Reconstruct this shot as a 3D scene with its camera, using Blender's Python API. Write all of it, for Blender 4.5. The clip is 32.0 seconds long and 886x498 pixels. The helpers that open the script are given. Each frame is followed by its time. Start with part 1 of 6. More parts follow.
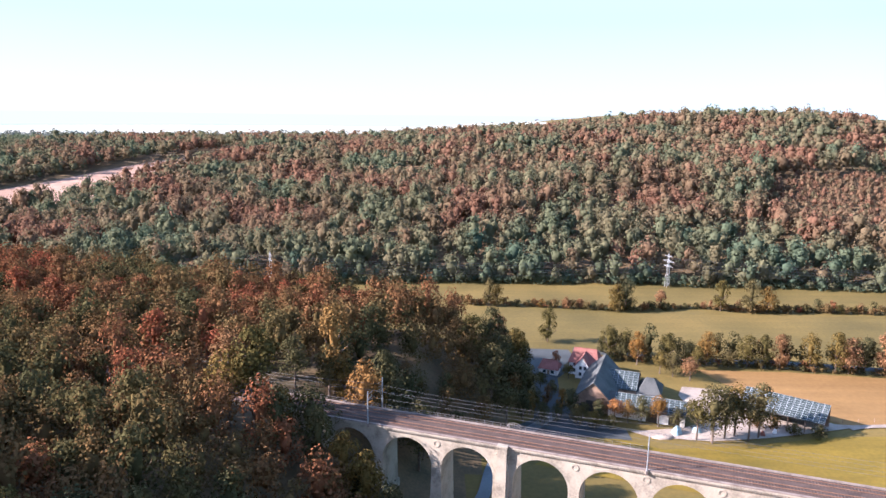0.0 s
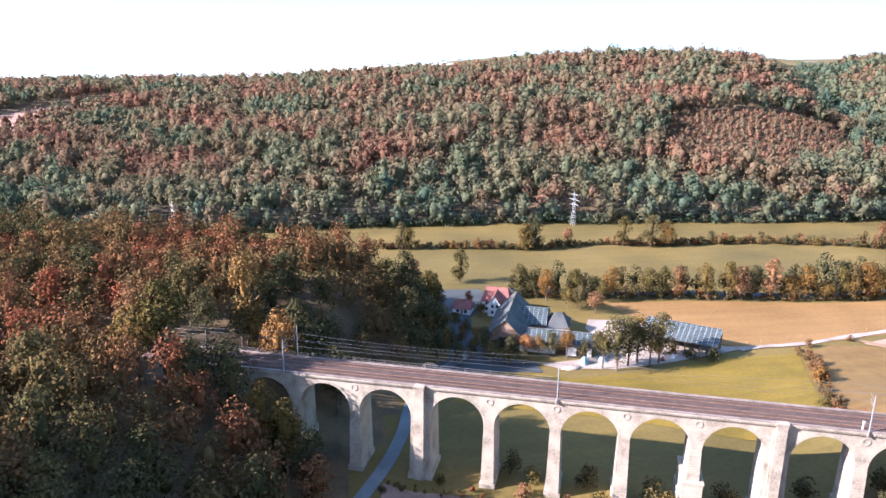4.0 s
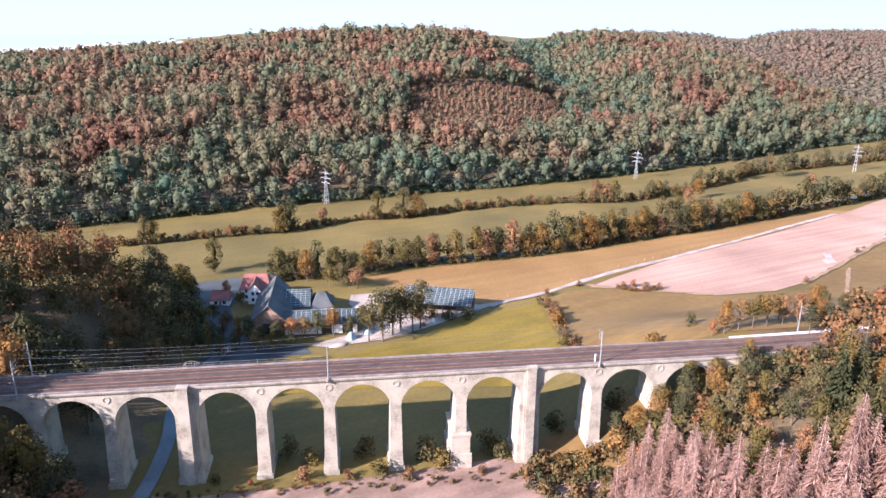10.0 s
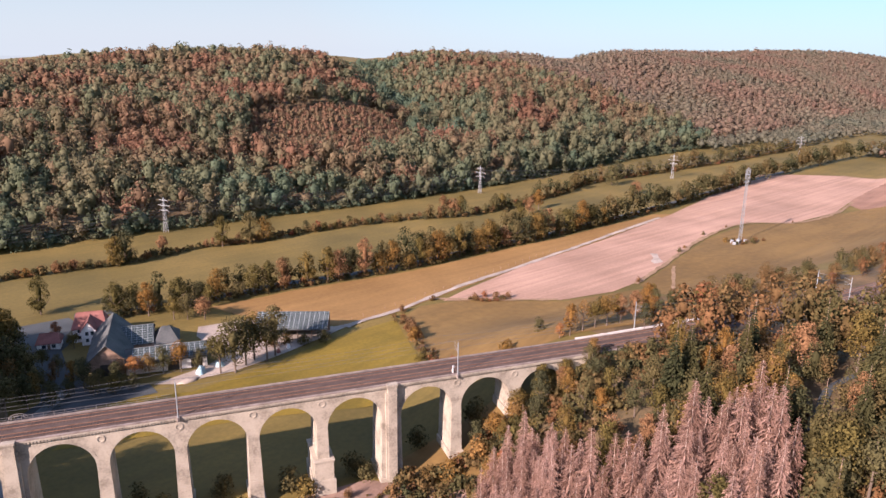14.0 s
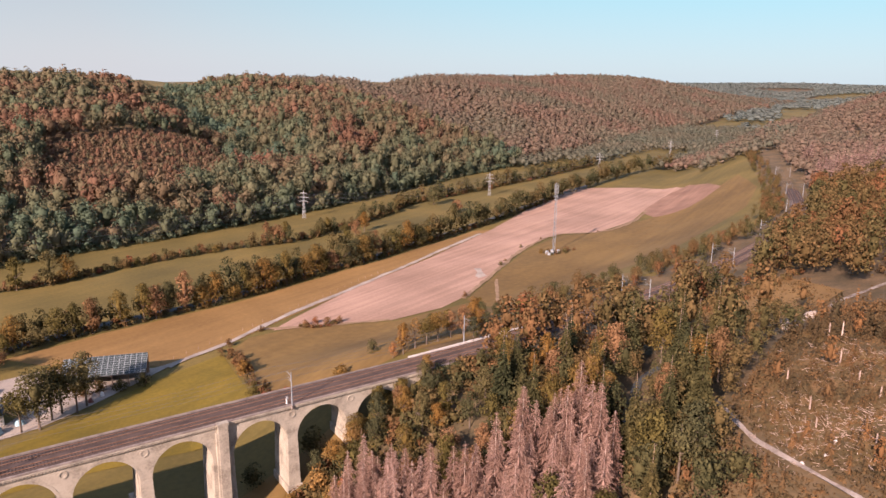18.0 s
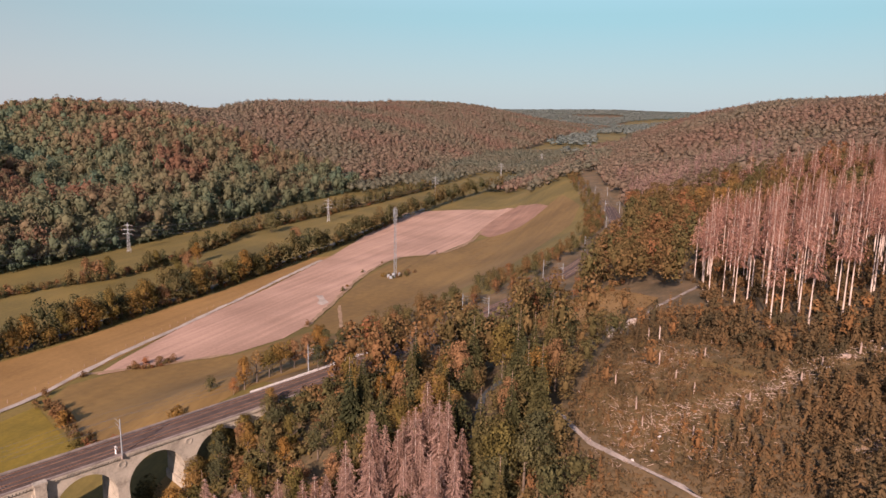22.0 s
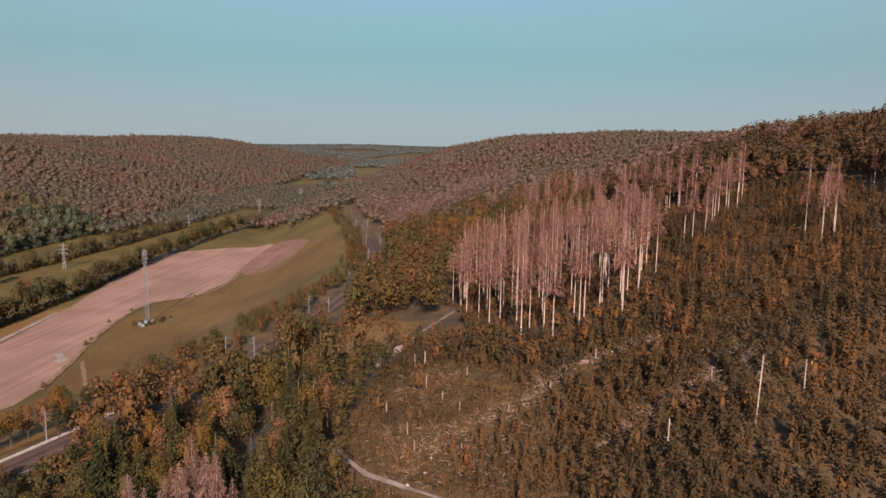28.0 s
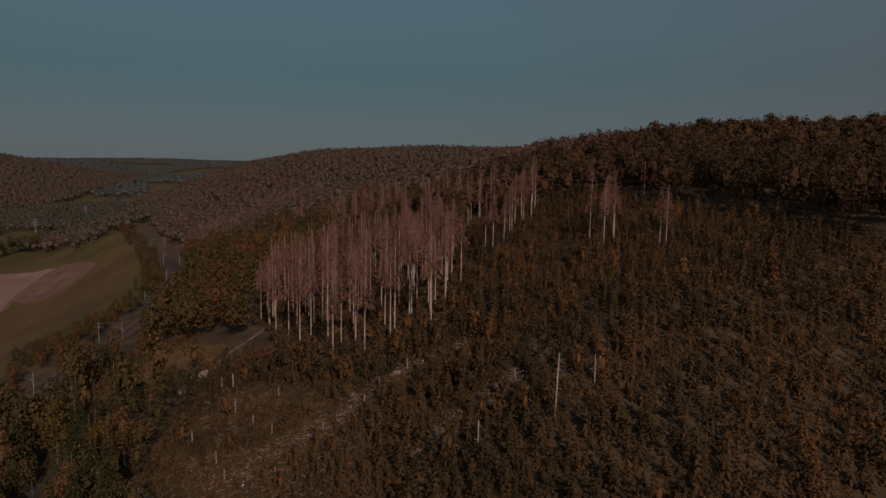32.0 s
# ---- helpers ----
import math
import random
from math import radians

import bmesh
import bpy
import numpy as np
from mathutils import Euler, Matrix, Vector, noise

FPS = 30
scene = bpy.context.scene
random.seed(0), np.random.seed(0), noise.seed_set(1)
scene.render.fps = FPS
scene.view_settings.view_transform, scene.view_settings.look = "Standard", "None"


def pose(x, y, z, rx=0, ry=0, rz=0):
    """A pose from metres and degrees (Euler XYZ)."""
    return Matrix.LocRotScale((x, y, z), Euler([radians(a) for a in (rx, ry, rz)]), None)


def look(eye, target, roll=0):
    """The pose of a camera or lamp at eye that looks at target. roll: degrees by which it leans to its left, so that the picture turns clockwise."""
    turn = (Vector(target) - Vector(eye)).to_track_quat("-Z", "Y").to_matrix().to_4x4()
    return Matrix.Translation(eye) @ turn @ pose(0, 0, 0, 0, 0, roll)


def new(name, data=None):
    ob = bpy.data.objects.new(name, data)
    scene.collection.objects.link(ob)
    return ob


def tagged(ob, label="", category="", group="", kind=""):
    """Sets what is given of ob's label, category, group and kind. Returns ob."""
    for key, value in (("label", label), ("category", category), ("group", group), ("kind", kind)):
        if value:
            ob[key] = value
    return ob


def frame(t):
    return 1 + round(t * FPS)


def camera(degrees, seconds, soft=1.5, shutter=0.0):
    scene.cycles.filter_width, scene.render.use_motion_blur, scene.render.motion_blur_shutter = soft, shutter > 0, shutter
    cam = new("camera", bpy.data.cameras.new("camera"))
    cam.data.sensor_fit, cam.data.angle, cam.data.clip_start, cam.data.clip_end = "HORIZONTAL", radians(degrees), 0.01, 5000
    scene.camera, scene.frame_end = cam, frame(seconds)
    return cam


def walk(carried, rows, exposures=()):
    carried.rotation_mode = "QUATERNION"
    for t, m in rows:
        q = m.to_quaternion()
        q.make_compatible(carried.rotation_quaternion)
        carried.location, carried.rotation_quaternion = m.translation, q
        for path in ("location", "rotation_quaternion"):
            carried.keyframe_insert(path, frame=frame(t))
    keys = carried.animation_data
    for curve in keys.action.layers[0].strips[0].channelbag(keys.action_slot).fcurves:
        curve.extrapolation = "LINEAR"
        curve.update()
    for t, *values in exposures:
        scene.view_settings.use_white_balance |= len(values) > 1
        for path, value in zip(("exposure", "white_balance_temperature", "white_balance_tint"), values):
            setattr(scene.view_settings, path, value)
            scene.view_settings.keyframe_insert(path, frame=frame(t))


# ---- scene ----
# ---------------------------------------------------------------- camera: a drone that hangs still and turns
cam = camera(63.54, 32.0)
EYE = (0.0, 0.0, 99.0)
TURNS = [  # seconds, yaw, pitch, roll
    (0, -0.88, -11.27, -0.79),
    (0.5, -1.93, -11.35, -0.67),
    (1, -3.11, -11.42, -0.64),
    (1.5, -4.04, -11.54, -0.58),
    (2, -4.93, -11.77, -0.62),
    (2.5, -5.79, -12.02, -0.58),
    (3, -6.42, -13.22, -0.49),
    (3.5, -7.26, -14.65, -0.51),
    (5.5, -11.43, -16.80, -0.60),
    (6, -12.66, -16.85, -0.65),
    (6.5, -14.20, -16.91, -0.60),
    (7, -16.02, -16.98, -0.61),
    (7.5, -17.78, -17.06, -0.59),
    (8, -19.53, -17.10, -0.58),
    (8.5, -20.89, -17.14, -0.55),
    (9, -22.69, -17.22, -0.59),
    (9.5, -25.44, -17.19, -0.66),
    (10, -28.25, -17.15, -0.62),
    (10.5, -30.76, -17.00, -0.59),
    (11, -31.82, -16.85, -0.59),
    (11.5, -33.00, -16.65, -0.59),
    (12, -34.29, -16.44, -0.53),
    (12.5, -35.59, -16.20, -0.56),
    (13, -37.10, -15.97, -0.54),
    (13.5, -38.79, -15.76, -0.60),
    (14, -40.52, -15.51, -0.66),
    (14.5, -42.26, -15.25, -0.69),
    (16.5, -49.17, -14.28, -0.78),
    (17, -50.95, -14.04, -0.79),
    (17.5, -52.83, -13.79, -0.71),
    (18, -54.68, -13.53, -0.71),
    (18.5, -56.41, -13.31, -0.75),
    (19, -58.17, -13.05, -0.80),
    (19.5, -59.81, -12.80, -0.84),
    (20, -61.46, -12.51, -0.84),
    (20.5, -63.10, -12.21, -0.90),
    (21, -64.74, -11.93, -0.91),
    (21.5, -66.17, -11.65, -0.98),
    (22, -67.59, -11.35, -0.99),
    (22.5, -68.99, -11.03, -1.03),
    (23, -70.52, -10.73, -1.01),
    (23.5, -72.09, -10.45, -0.95),
    (24, -73.58, -10.16, -0.99),
    (24.5, -75.09, -9.83, -0.94),
    (25, -76.59, -9.53, -0.96),
    (25.5, -78.09, -9.21, -0.94),
    (27.5, -84.72, -8.34, -0.94),
    (28, -86.64, -8.32, -0.96),
    (28.5, -88.28, -8.27, -0.93),
    (29, -89.87, -8.21, -0.88),
    (29.5, -91.66, -8.09, -0.92),
    (30, -93.72, -7.96, -0.89),
    (30.5, -95.89, -7.75, -0.96),
    (31, -98.02, -7.48, -1.07),
    (31.5, -99.95, -7.23, -0.97),
    (32, -101.98, -6.93, -1.04),
]
PATH = [(t, pose(*EYE, 90 + pitch, roll, yaw)) for t, yaw, pitch, roll in TURNS]
EXPOSURES = [  # the clip's picture darkens and cools as it turns, and fades at the end
    (0.0, 2.15, 5520, 25), (6.0, 2.32, 5300, 25), (9.0, 2.2, 5300, 25), (13.0, 1.62, 5960, 31), (17.0, 1.38, 6520, 34), (19.0, 1.22, 6620, 34), (22.0, 0.97, 6700, 33), (26.0, 0.66, 6700, 30), (28.0, 0.49, 6650, 30), (29.0, 0.14, 6650, 30), (30.5, -0.46, 6650, 30), (32.0, -1.42, 6650, 31)]
walk(cam, PATH, EXPOSURES)

# ---------------------------------------------------------------- light: a low afternoon sun from the south-west
SUN_AZ, SUN_EL = 264.5, 26.5            # compass degrees clockwise from +y, and height
sky_world = bpy.data.worlds.new("sky")
scene.world = sky_world
sky_world.use_nodes = True
nt = sky_world.node_tree
sky = nt.nodes.new("ShaderNodeTexSky")
sky.sky_type = "NISHITA"
sky.sun_disc = False
sky.sun_elevation, sky.sun_rotation = radians(SUN_EL), radians(SUN_AZ)
sky.air_density, sky.dust_density, sky.ozone_density = 1.0, 0.6, 1.2
nt.links.new(sky.outputs[0], nt.nodes["Background"].inputs[0])
nt.nodes["Background"].inputs[1].default_value = 0.105
veil = nt.nodes.new("ShaderNodeBackground")   # thin even haze in front of the clear sky
veil.inputs[1].default_value = 1.0
way = nt.nodes.new("ShaderNodeVectorMath")       # haze is whiter on the sun's side, bluer away from it
way.operation = "DOT_PRODUCT"
way.inputs[1].default_value = (math.sin(radians(SUN_AZ)), math.cos(radians(SUN_AZ)), -0.55)
side = nt.nodes.new("ShaderNodeMapRange")
side.inputs["From Min"].default_value, side.inputs["From Max"].default_value = -1.2, -0.6
tones = nt.nodes.new("ShaderNodeMix")
tones.data_type = "RGBA"
tones.inputs[6].default_value, tones.inputs[7].default_value = (0.125, 0.345, 0.365, 1), (0.178, 0.246, 0.243, 1)
nt.links.new(way.outputs["Value"], side.inputs["Value"])
nt.links.new(side.outputs[0], tones.inputs[0])
pale = nt.nodes.new("ShaderNodeMix")             # a paler band of haze on the horizon
pale.data_type = "RGBA"
pale.inputs[7].default_value = (0.272, 0.304, 0.298, 1)
band = nt.nodes.new("ShaderNodeMapRange")
band.inputs["From Min"].default_value, band.inputs["From Max"].default_value = -0.02, 0.11
band.inputs["To Min"].default_value, band.inputs["To Max"].default_value = 0.62, 0.0
nt.links.new(tones.outputs[2], pale.inputs[6])
nt.links.new(band.outputs[0], pale.inputs[0])
nt.links.new(pale.outputs[2], veil.inputs[0])
blend = nt.nodes.new("ShaderNodeMixShader")
height = nt.nodes.new("ShaderNodeTexCoord")      # the haze thins out towards the zenith
split = nt.nodes.new("ShaderNodeSeparateXYZ")
thin = nt.nodes.new("ShaderNodeMapRange")
thin.inputs["From Min"].default_value, thin.inputs["From Max"].default_value = 0.12, 0.62
thin.inputs["To Min"].default_value, thin.inputs["To Max"].default_value = 0.94, 0.10
nt.links.new(height.outputs["Generated"], split.inputs[0])
nt.links.new(height.outputs["Generated"], way.inputs[0])
nt.links.new(split.outputs["Z"], thin.inputs["Value"])
nt.links.new(split.outputs["Z"], band.inputs["Value"])
nt.links.new(thin.outputs[0], blend.inputs[0])
nt.links.new(nt.nodes["Background"].outputs[0], blend.inputs[1])
nt.links.new(veil.outputs[0], blend.inputs[2])
nt.links.new(blend.outputs[0], nt.nodes["World Output"].inputs[0])
lamp = bpy.data.lights.new("sun", "SUN")
lamp.energy, lamp.angle, lamp.color = 5.0, radians(0.5), (1.0, 0.86, 0.70)
sun_way = Vector((math.sin(radians(SUN_AZ)) * math.cos(radians(SUN_EL)), math.cos(radians(SUN_AZ)) * math.cos(radians(SUN_EL)), math.sin(radians(SUN_EL))))
new("sun", lamp).matrix_world = look(sun_way * 600, (0, 0, 0))

# ---------------------------------------------------------------- materials
def material(name, a, b, size=1.0, rough=0.85, fine=8.0, bump=0.0, third=None, metal=0.0, coords="position", gloss=0.3, rows=None):
    """Two colours mixed by broad patches and fine grain; size in metres of the broad patches."""
    m = bpy.data.materials.new(name)
    m.use_nodes = True
    t = m.node_tree
    bsdf = t.nodes["Principled BSDF"]
    bsdf.inputs["Roughness"].default_value, bsdf.inputs["Metallic"].default_value = rough, metal
    bsdf.inputs["Specular IOR Level"].default_value = gloss
    where = t.nodes.new("ShaderNodeNewGeometry").outputs["Position"] if coords == "position" else t.nodes.new("ShaderNodeTexCoord").outputs["Object"]
    big, small = t.nodes.new("ShaderNodeTexNoise"), t.nodes.new("ShaderNodeTexNoise")
    for node, sc, det in ((big, 1 / size, 5), (small, fine / size, 4)):
        t.links.new(where, node.inputs["Vector"])
        node.inputs["Scale"].default_value, node.inputs["Detail"].default_value = sc, det
    add = t.nodes.new("ShaderNodeMath")
    add.operation = "MULTIPLY_ADD"
    t.links.new(small.outputs["Fac"], add.inputs[0])
    add.inputs[1].default_value = 0.45
    t.links.new(big.outputs["Fac"], add.inputs[2])
    ramp = t.nodes.new("ShaderNodeValToRGB")
    ramp.color_ramp.elements[0].position, ramp.color_ramp.elements[1].position = 0.52, 0.92
    ramp.color_ramp.elements[0].color, ramp.color_ramp.elements[1].color = (*a, 1), (*b, 1)
    if third:
        e = ramp.color_ramp.elements.new(0.74)
        e.color = (*third, 1)
    t.links.new(add.outputs[0], ramp.inputs[0])
    tint = ramp.outputs[0]
    if rows:  # streaks left by machines: direction in degrees, width in metres, depth
        turn = t.nodes.new("ShaderNodeMapping")
        turn.inputs["Rotation"].default_value = (0, 0, radians(-rows[0]))
        turn.inputs["Scale"].default_value = (0.012, 1 / rows[1], 0.0)
        t.links.new(where, turn.inputs["Vector"])
        streak = t.nodes.new("ShaderNodeTexNoise")
        streak.inputs["Scale"].default_value, streak.inputs["Detail"].default_value = 1.0, 3
        t.links.new(turn.outputs[0], streak.inputs["Vector"])
        level = t.nodes.new("ShaderNodeMapRange")
        level.inputs["From Min"].default_value, level.inputs["From Max"].default_value = 0.35, 0.65
        level.inputs["To Min"].default_value, level.inputs["To Max"].default_value = 1 - rows[2], 1 + rows[2]
        t.links.new(streak.outputs["Fac"], level.inputs["Value"])
        shade = t.nodes.new("ShaderNodeHueSaturation")
        t.links.new(level.outputs[0], shade.inputs["Value"])
        t.links.new(tint, shade.inputs["Color"])
        tint = shade.outputs[0]
    t.links.new(tint, bsdf.inputs["Base Color"])
    if bump:
        bp = t.nodes.new("ShaderNodeBump")
        bp.inputs["Strength"].default_value, bp.inputs["Distance"].default_value = 0.7, bump
        t.links.new(small.outputs["Fac"], bp.inputs["Height"])
        t.links.new(bp.outputs[0], bsdf.inputs["Normal"])
    return m


def foliage(name, colours, source="object", through_light=0.22, lively=1.0):
    """Leaves whose hue differs from tree to tree (by the object's random number, or by the wood's own tone), and a little from spray to spray."""
    m = bpy.data.materials.new(name)
    m.use_nodes = True
    t = m.node_tree
    t.nodes.remove(t.nodes["Principled BSDF"])
    if source == "object":
        pick = t.nodes.new("ShaderNodeObjectInfo").outputs["Random"]
    else:
        at = t.nodes.new("ShaderNodeAttribute")
        at.attribute_name = "tone"
        pick = at.outputs["Fac"]
    geo = t.nodes.new("ShaderNodeNewGeometry")
    jitter = t.nodes.new("ShaderNodeMath")
    jitter.operation = "MULTIPLY_ADD"
    t.links.new(geo.outputs["Random Per Island"], jitter.inputs[0])
    jitter.inputs[1].default_value = 0.16 * lively
    t.links.new(pick, jitter.inputs[2])
    sub = t.nodes.new("ShaderNodeMath")
    sub.operation = "SUBTRACT"
    t.links.new(jitter.outputs[0], sub.inputs[0])
    sub.inputs[1].default_value = 0.08 * lively
    ramp = t.nodes.new("ShaderNodeValToRGB")
    els = ramp.color_ramp.elements
    els[0].color, els[1].color = (*colours[0], 1), (*colours[-1], 1)
    for i, c in enumerate(colours[1:-1], 1):
        els.new(i / (len(colours) - 1)).color = (*c, 1)
    t.links.new(sub.outputs[0], ramp.inputs[0])
    vary = t.nodes.new("ShaderNodeHueSaturation")
    val = t.nodes.new("ShaderNodeMapRange")
    val.inputs["To Min"].default_value, val.inputs["To Max"].default_value = 1 - 0.35 * lively, 1 + 0.35 * lively
    t.links.new(geo.outputs["Random Per Island"], val.inputs["Value"])
    t.links.new(val.outputs[0], vary.inputs["Value"])
    t.links.new(ramp.outputs[0], vary.inputs["Color"])
    dif, tr, mix = t.nodes.new("ShaderNodeBsdfDiffuse"), t.nodes.new("ShaderNodeBsdfTranslucent"), t.nodes.new("ShaderNodeMixShader")
    mix.inputs[0].default_value = through_light
    t.links.new(vary.outputs[0], dif.inputs[0])
    t.links.new(vary.outputs[0], tr.inputs[0])
    t.links.new(dif.outputs[0], mix.inputs[1])
    t.links.new(tr.outputs[0], mix.inputs[2])
    t.links.new(mix.outputs[0], t.nodes["Material Output"].inputs[0])
    return m


M_MEADOW = material("meadow", (0.0784, 0.0588, 0.012), (0.146, 0.1, 0.023), 45, fine=30, third=(0.112, 0.0804, 0.018), rows=(-8, 5, 0.07))
# stands for far pale fields, with haze mixed into their colour
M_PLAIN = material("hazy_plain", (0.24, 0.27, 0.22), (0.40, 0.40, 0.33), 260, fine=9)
M_DRY = material("dry_grass", (0.159, 0.0874, 0.026), (0.233, 0.132, 0.0428), 38, fine=22, rows=(-12, 4, 0.08))
M_GREEN = material("fresh_grass", (0.0986, 0.071, 0.0057), (0.168, 0.111, 0.0104), 22, fine=18, rows=(-20, 3, 0.08))
M_OLIVE = material("olive_grass", (0.105, 0.0608, 0.0162), (0.165, 0.0988, 0.0285), 45, fine=16, rows=(-10, 6, 0.09))
M_FLOOR = material("forest_litter", (0.055, 0.042, 0.02), (0.15, 0.095, 0.045), 9, fine=12)
M_STONE = material("limestone", (0.19, 0.16, 0.122), (0.36, 0.312, 0.243), 3.2, fine=7, bump=0.04, third=(0.315, 0.272, 0.211))
M_KERB = material("grimy_kerb", (0.13, 0.10, 0.085), (0.24, 0.195, 0.165), 2.5, fine=6, bump=0.02)
M_BALLAST = material("ballast", (0.0468, 0.0306, 0.0244), (0.09, 0.0598, 0.0482), 3.0, fine=14, bump=0.05)
M_STUBBLE = material("stubble", (0.245, 0.147, 0.100), (0.35, 0.216, 0.152), 32, fine=26, rows=(14, 3.2, 0.13))
M_STUBBLE2 = material("brown_stubble", (0.165, 0.088, 0.055), (0.25, 0.14, 0.092), 18, fine=20, rows=(25, 3, 0.1))
M_STUBBLE3 = material("ploughed_earth", (0.14, 0.088, 0.062), (0.25, 0.16, 0.118), 11, fine=14, rows=(-15, 2.5, 0.14))
M_GRAVEL = material("pale_gravel", (0.21, 0.17, 0.135), (0.36, 0.30, 0.245), 8, fine=16)
M_CHALK = material("chalk_track", (0.14, 0.105, 0.08), (0.34, 0.28, 0.23), 4, fine=9)
M_EARTH = material("bare_earth", (0.15, 0.095, 0.05), (0.28, 0.18, 0.105), 6, fine=10)
M_TAR = material("asphalt", (0.034, 0.039, 0.040), (0.062, 0.068, 0.068), 9, fine=14, rough=0.8)
M_ROAD = material("worn_road", (0.091, 0.105, 0.108), (0.147, 0.164, 0.168), 9, fine=14, rough=0.85)
M_PAINT = material("grey_paint", (0.13, 0.115, 0.105), (0.22, 0.20, 0.185), 1.5, rough=0.6)
M_BARK = material("bark", (0.07, 0.05, 0.035), (0.16, 0.12, 0.09), 1.2)
M_PALE = material("bare_trunk", (0.30, 0.225, 0.18), (0.52, 0.41, 0.34), 1.5)
M_BROWNBARK = material("spruce_bark", (0.17, 0.11, 0.08), (0.33, 0.23, 0.17), 1.5)
M_PYLON = material("zinc_coated_steel", (0.20, 0.205, 0.20), (0.32, 0.325, 0.315), 1.5, rough=0.6)
M_STEEL = material("galvanised_steel", (0.17, 0.185, 0.19), (0.28, 0.295, 0.30), 1.5, rough=0.6, metal=0.2)
M_RUST = material("rusty_rail", (0.16, 0.075, 0.04), (0.30, 0.17, 0.11), 1.2, rough=0.55, metal=0.5)
M_CONCRETE = material("concrete", (0.38, 0.34, 0.31), (0.58, 0.53, 0.49), 2.0)
M_WIRE = material("wire", (0.05, 0.055, 0.06), (0.10, 0.10, 0.10), 2.0, rough=0.5)
M_SLEEPER = material("worn_sleeper", (0.068, 0.0465, 0.0374), (0.12, 0.0863, 0.0706), 2.0)
M_ROOF = material("fibre_cement_roof", (0.056, 0.060, 0.058), (0.100, 0.102, 0.097), 5.0, fine=12, rough=0.9, gloss=0.1)
M_TILES = material("red_roof_tiles", (0.15, 0.058, 0.045), (0.25, 0.10, 0.08), 3.0, fine=10)
M_RENDER = material("white_render", (0.66, 0.62, 0.57), (0.82, 0.79, 0.74), 4.0)
M_PANEL = material("solar_panel", (0.026, 0.037, 0.038), (0.046, 0.060, 0.060), 2.0, rough=0.45, gloss=0.08)
M_FRAME = material("panel_frame", (0.20, 0.215, 0.22), (0.30, 0.32, 0.32), 2.0, rough=0.6, gloss=0.15)
M_WOODEN = material("weathered_boards", (0.16, 0.10, 0.065), (0.30, 0.2, 0.14), 2.0)
M_GLASS = material("window_glass", (0.02, 0.03, 0.035), (0.05, 0.06, 0.07), 2.0, rough=0.12, gloss=0.6)
# near-black panels stand in for the shade inside open gateways
M_DARK = material("opening_shade", (0.02, 0.018, 0.016), (0.05, 0.042, 0.035), 2.0)
M_TARP = material("blue_tarpaulin", (0.18, 0.30, 0.34), (0.34, 0.45, 0.48), 2.0, rough=0.5)
M_SCRUB = material("dry_scrub", (0.062, 0.041, 0.015), (0.175, 0.098, 0.038), 5, fine=9, third=(0.103, 0.066, 0.023))
M_BRUSH = material("dead_brushwood", (0.18, 0.125, 0.093), (0.40, 0.29, 0.225), 1.6)
L_MIX = foliage("leaves_autumn_mix", [(0.0682, 0.0588, 0.0216), (0.11, 0.0843, 0.0265), (0.149, 0.0921, 0.0284), (0.182, 0.0941, 0.0265)])
L_RUST = foliage("leaves_rust", [(0.17, 0.07, 0.035), (0.235, 0.092, 0.04), (0.27, 0.125, 0.045)])
L_GOLD = foliage("leaves_gold", [(0.141, 0.0902, 0.0333), (0.193, 0.114, 0.0392), (0.231, 0.123, 0.0421)])
L_BROWN = foliage("leaves_brown", [(0.127, 0.0735, 0.0353), (0.176, 0.096, 0.0451), (0.22, 0.118, 0.0588)])
L_GREEN = foliage("leaves_green", [(0.055, 0.0549, 0.0274), (0.0792, 0.0706, 0.0314), (0.108, 0.0862, 0.0363)])
# lighter and bluer than the near leaves: some hill haze is in the colour
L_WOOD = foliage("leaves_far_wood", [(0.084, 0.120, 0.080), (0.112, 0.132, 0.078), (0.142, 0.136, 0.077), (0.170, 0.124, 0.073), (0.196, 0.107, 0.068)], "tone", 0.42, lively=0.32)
# raised and greyed; haze over the upper valley is mixed into these leaves
L_EAST = foliage("leaves_hazy_valley", [(0.106, 0.114, 0.082), (0.132, 0.122, 0.085), (0.157, 0.124, 0.087), (0.176, 0.118, 0.085), (0.192, 0.110, 0.082)], "tone", 0.35, lively=0.25)
L_BEECH = foliage("leaves_beech_edge", [(0.06, 0.0494, 0.0266), (0.082, 0.057, 0.0304), (0.104, 0.0627, 0.0342), (0.125, 0.0646, 0.0361)], "tone", lively=0.35)
L_LEFT = foliage("leaves_near_wood", [(0.0506, 0.0529, 0.0255), (0.0836, 0.0706, 0.0294), (0.123, 0.0784, 0.0333), (0.156, 0.0764, 0.0353), (0.204, 0.0647, 0.0333)], "tone", lively=0.75)
L_YOUNG = foliage("young_growth", [(0.062, 0.0486, 0.0267), (0.112, 0.0702, 0.034), (0.172, 0.0882, 0.0377), (0.25, 0.106, 0.0396)], "tone", lively=0.34)
L_DEAD = foliage("dead_twigs", [(0.224, 0.113, 0.0808), (0.281, 0.145, 0.106), (0.343, 0.186, 0.138)])
L_DEADGREY = foliage("dead_twigs_grey", [(0.208, 0.122, 0.0893), (0.265, 0.16, 0.119), (0.322, 0.201, 0.156)])
L_SPRUCE = foliage("spruce_needles", [(0.044, 0.049, 0.0235), (0.0682, 0.0627, 0.0265), (0.101, 0.0764, 0.0294)])
M_LOG = material("grey_log", (0.20, 0.14, 0.11), (0.36, 0.27, 0.22), 1.5)
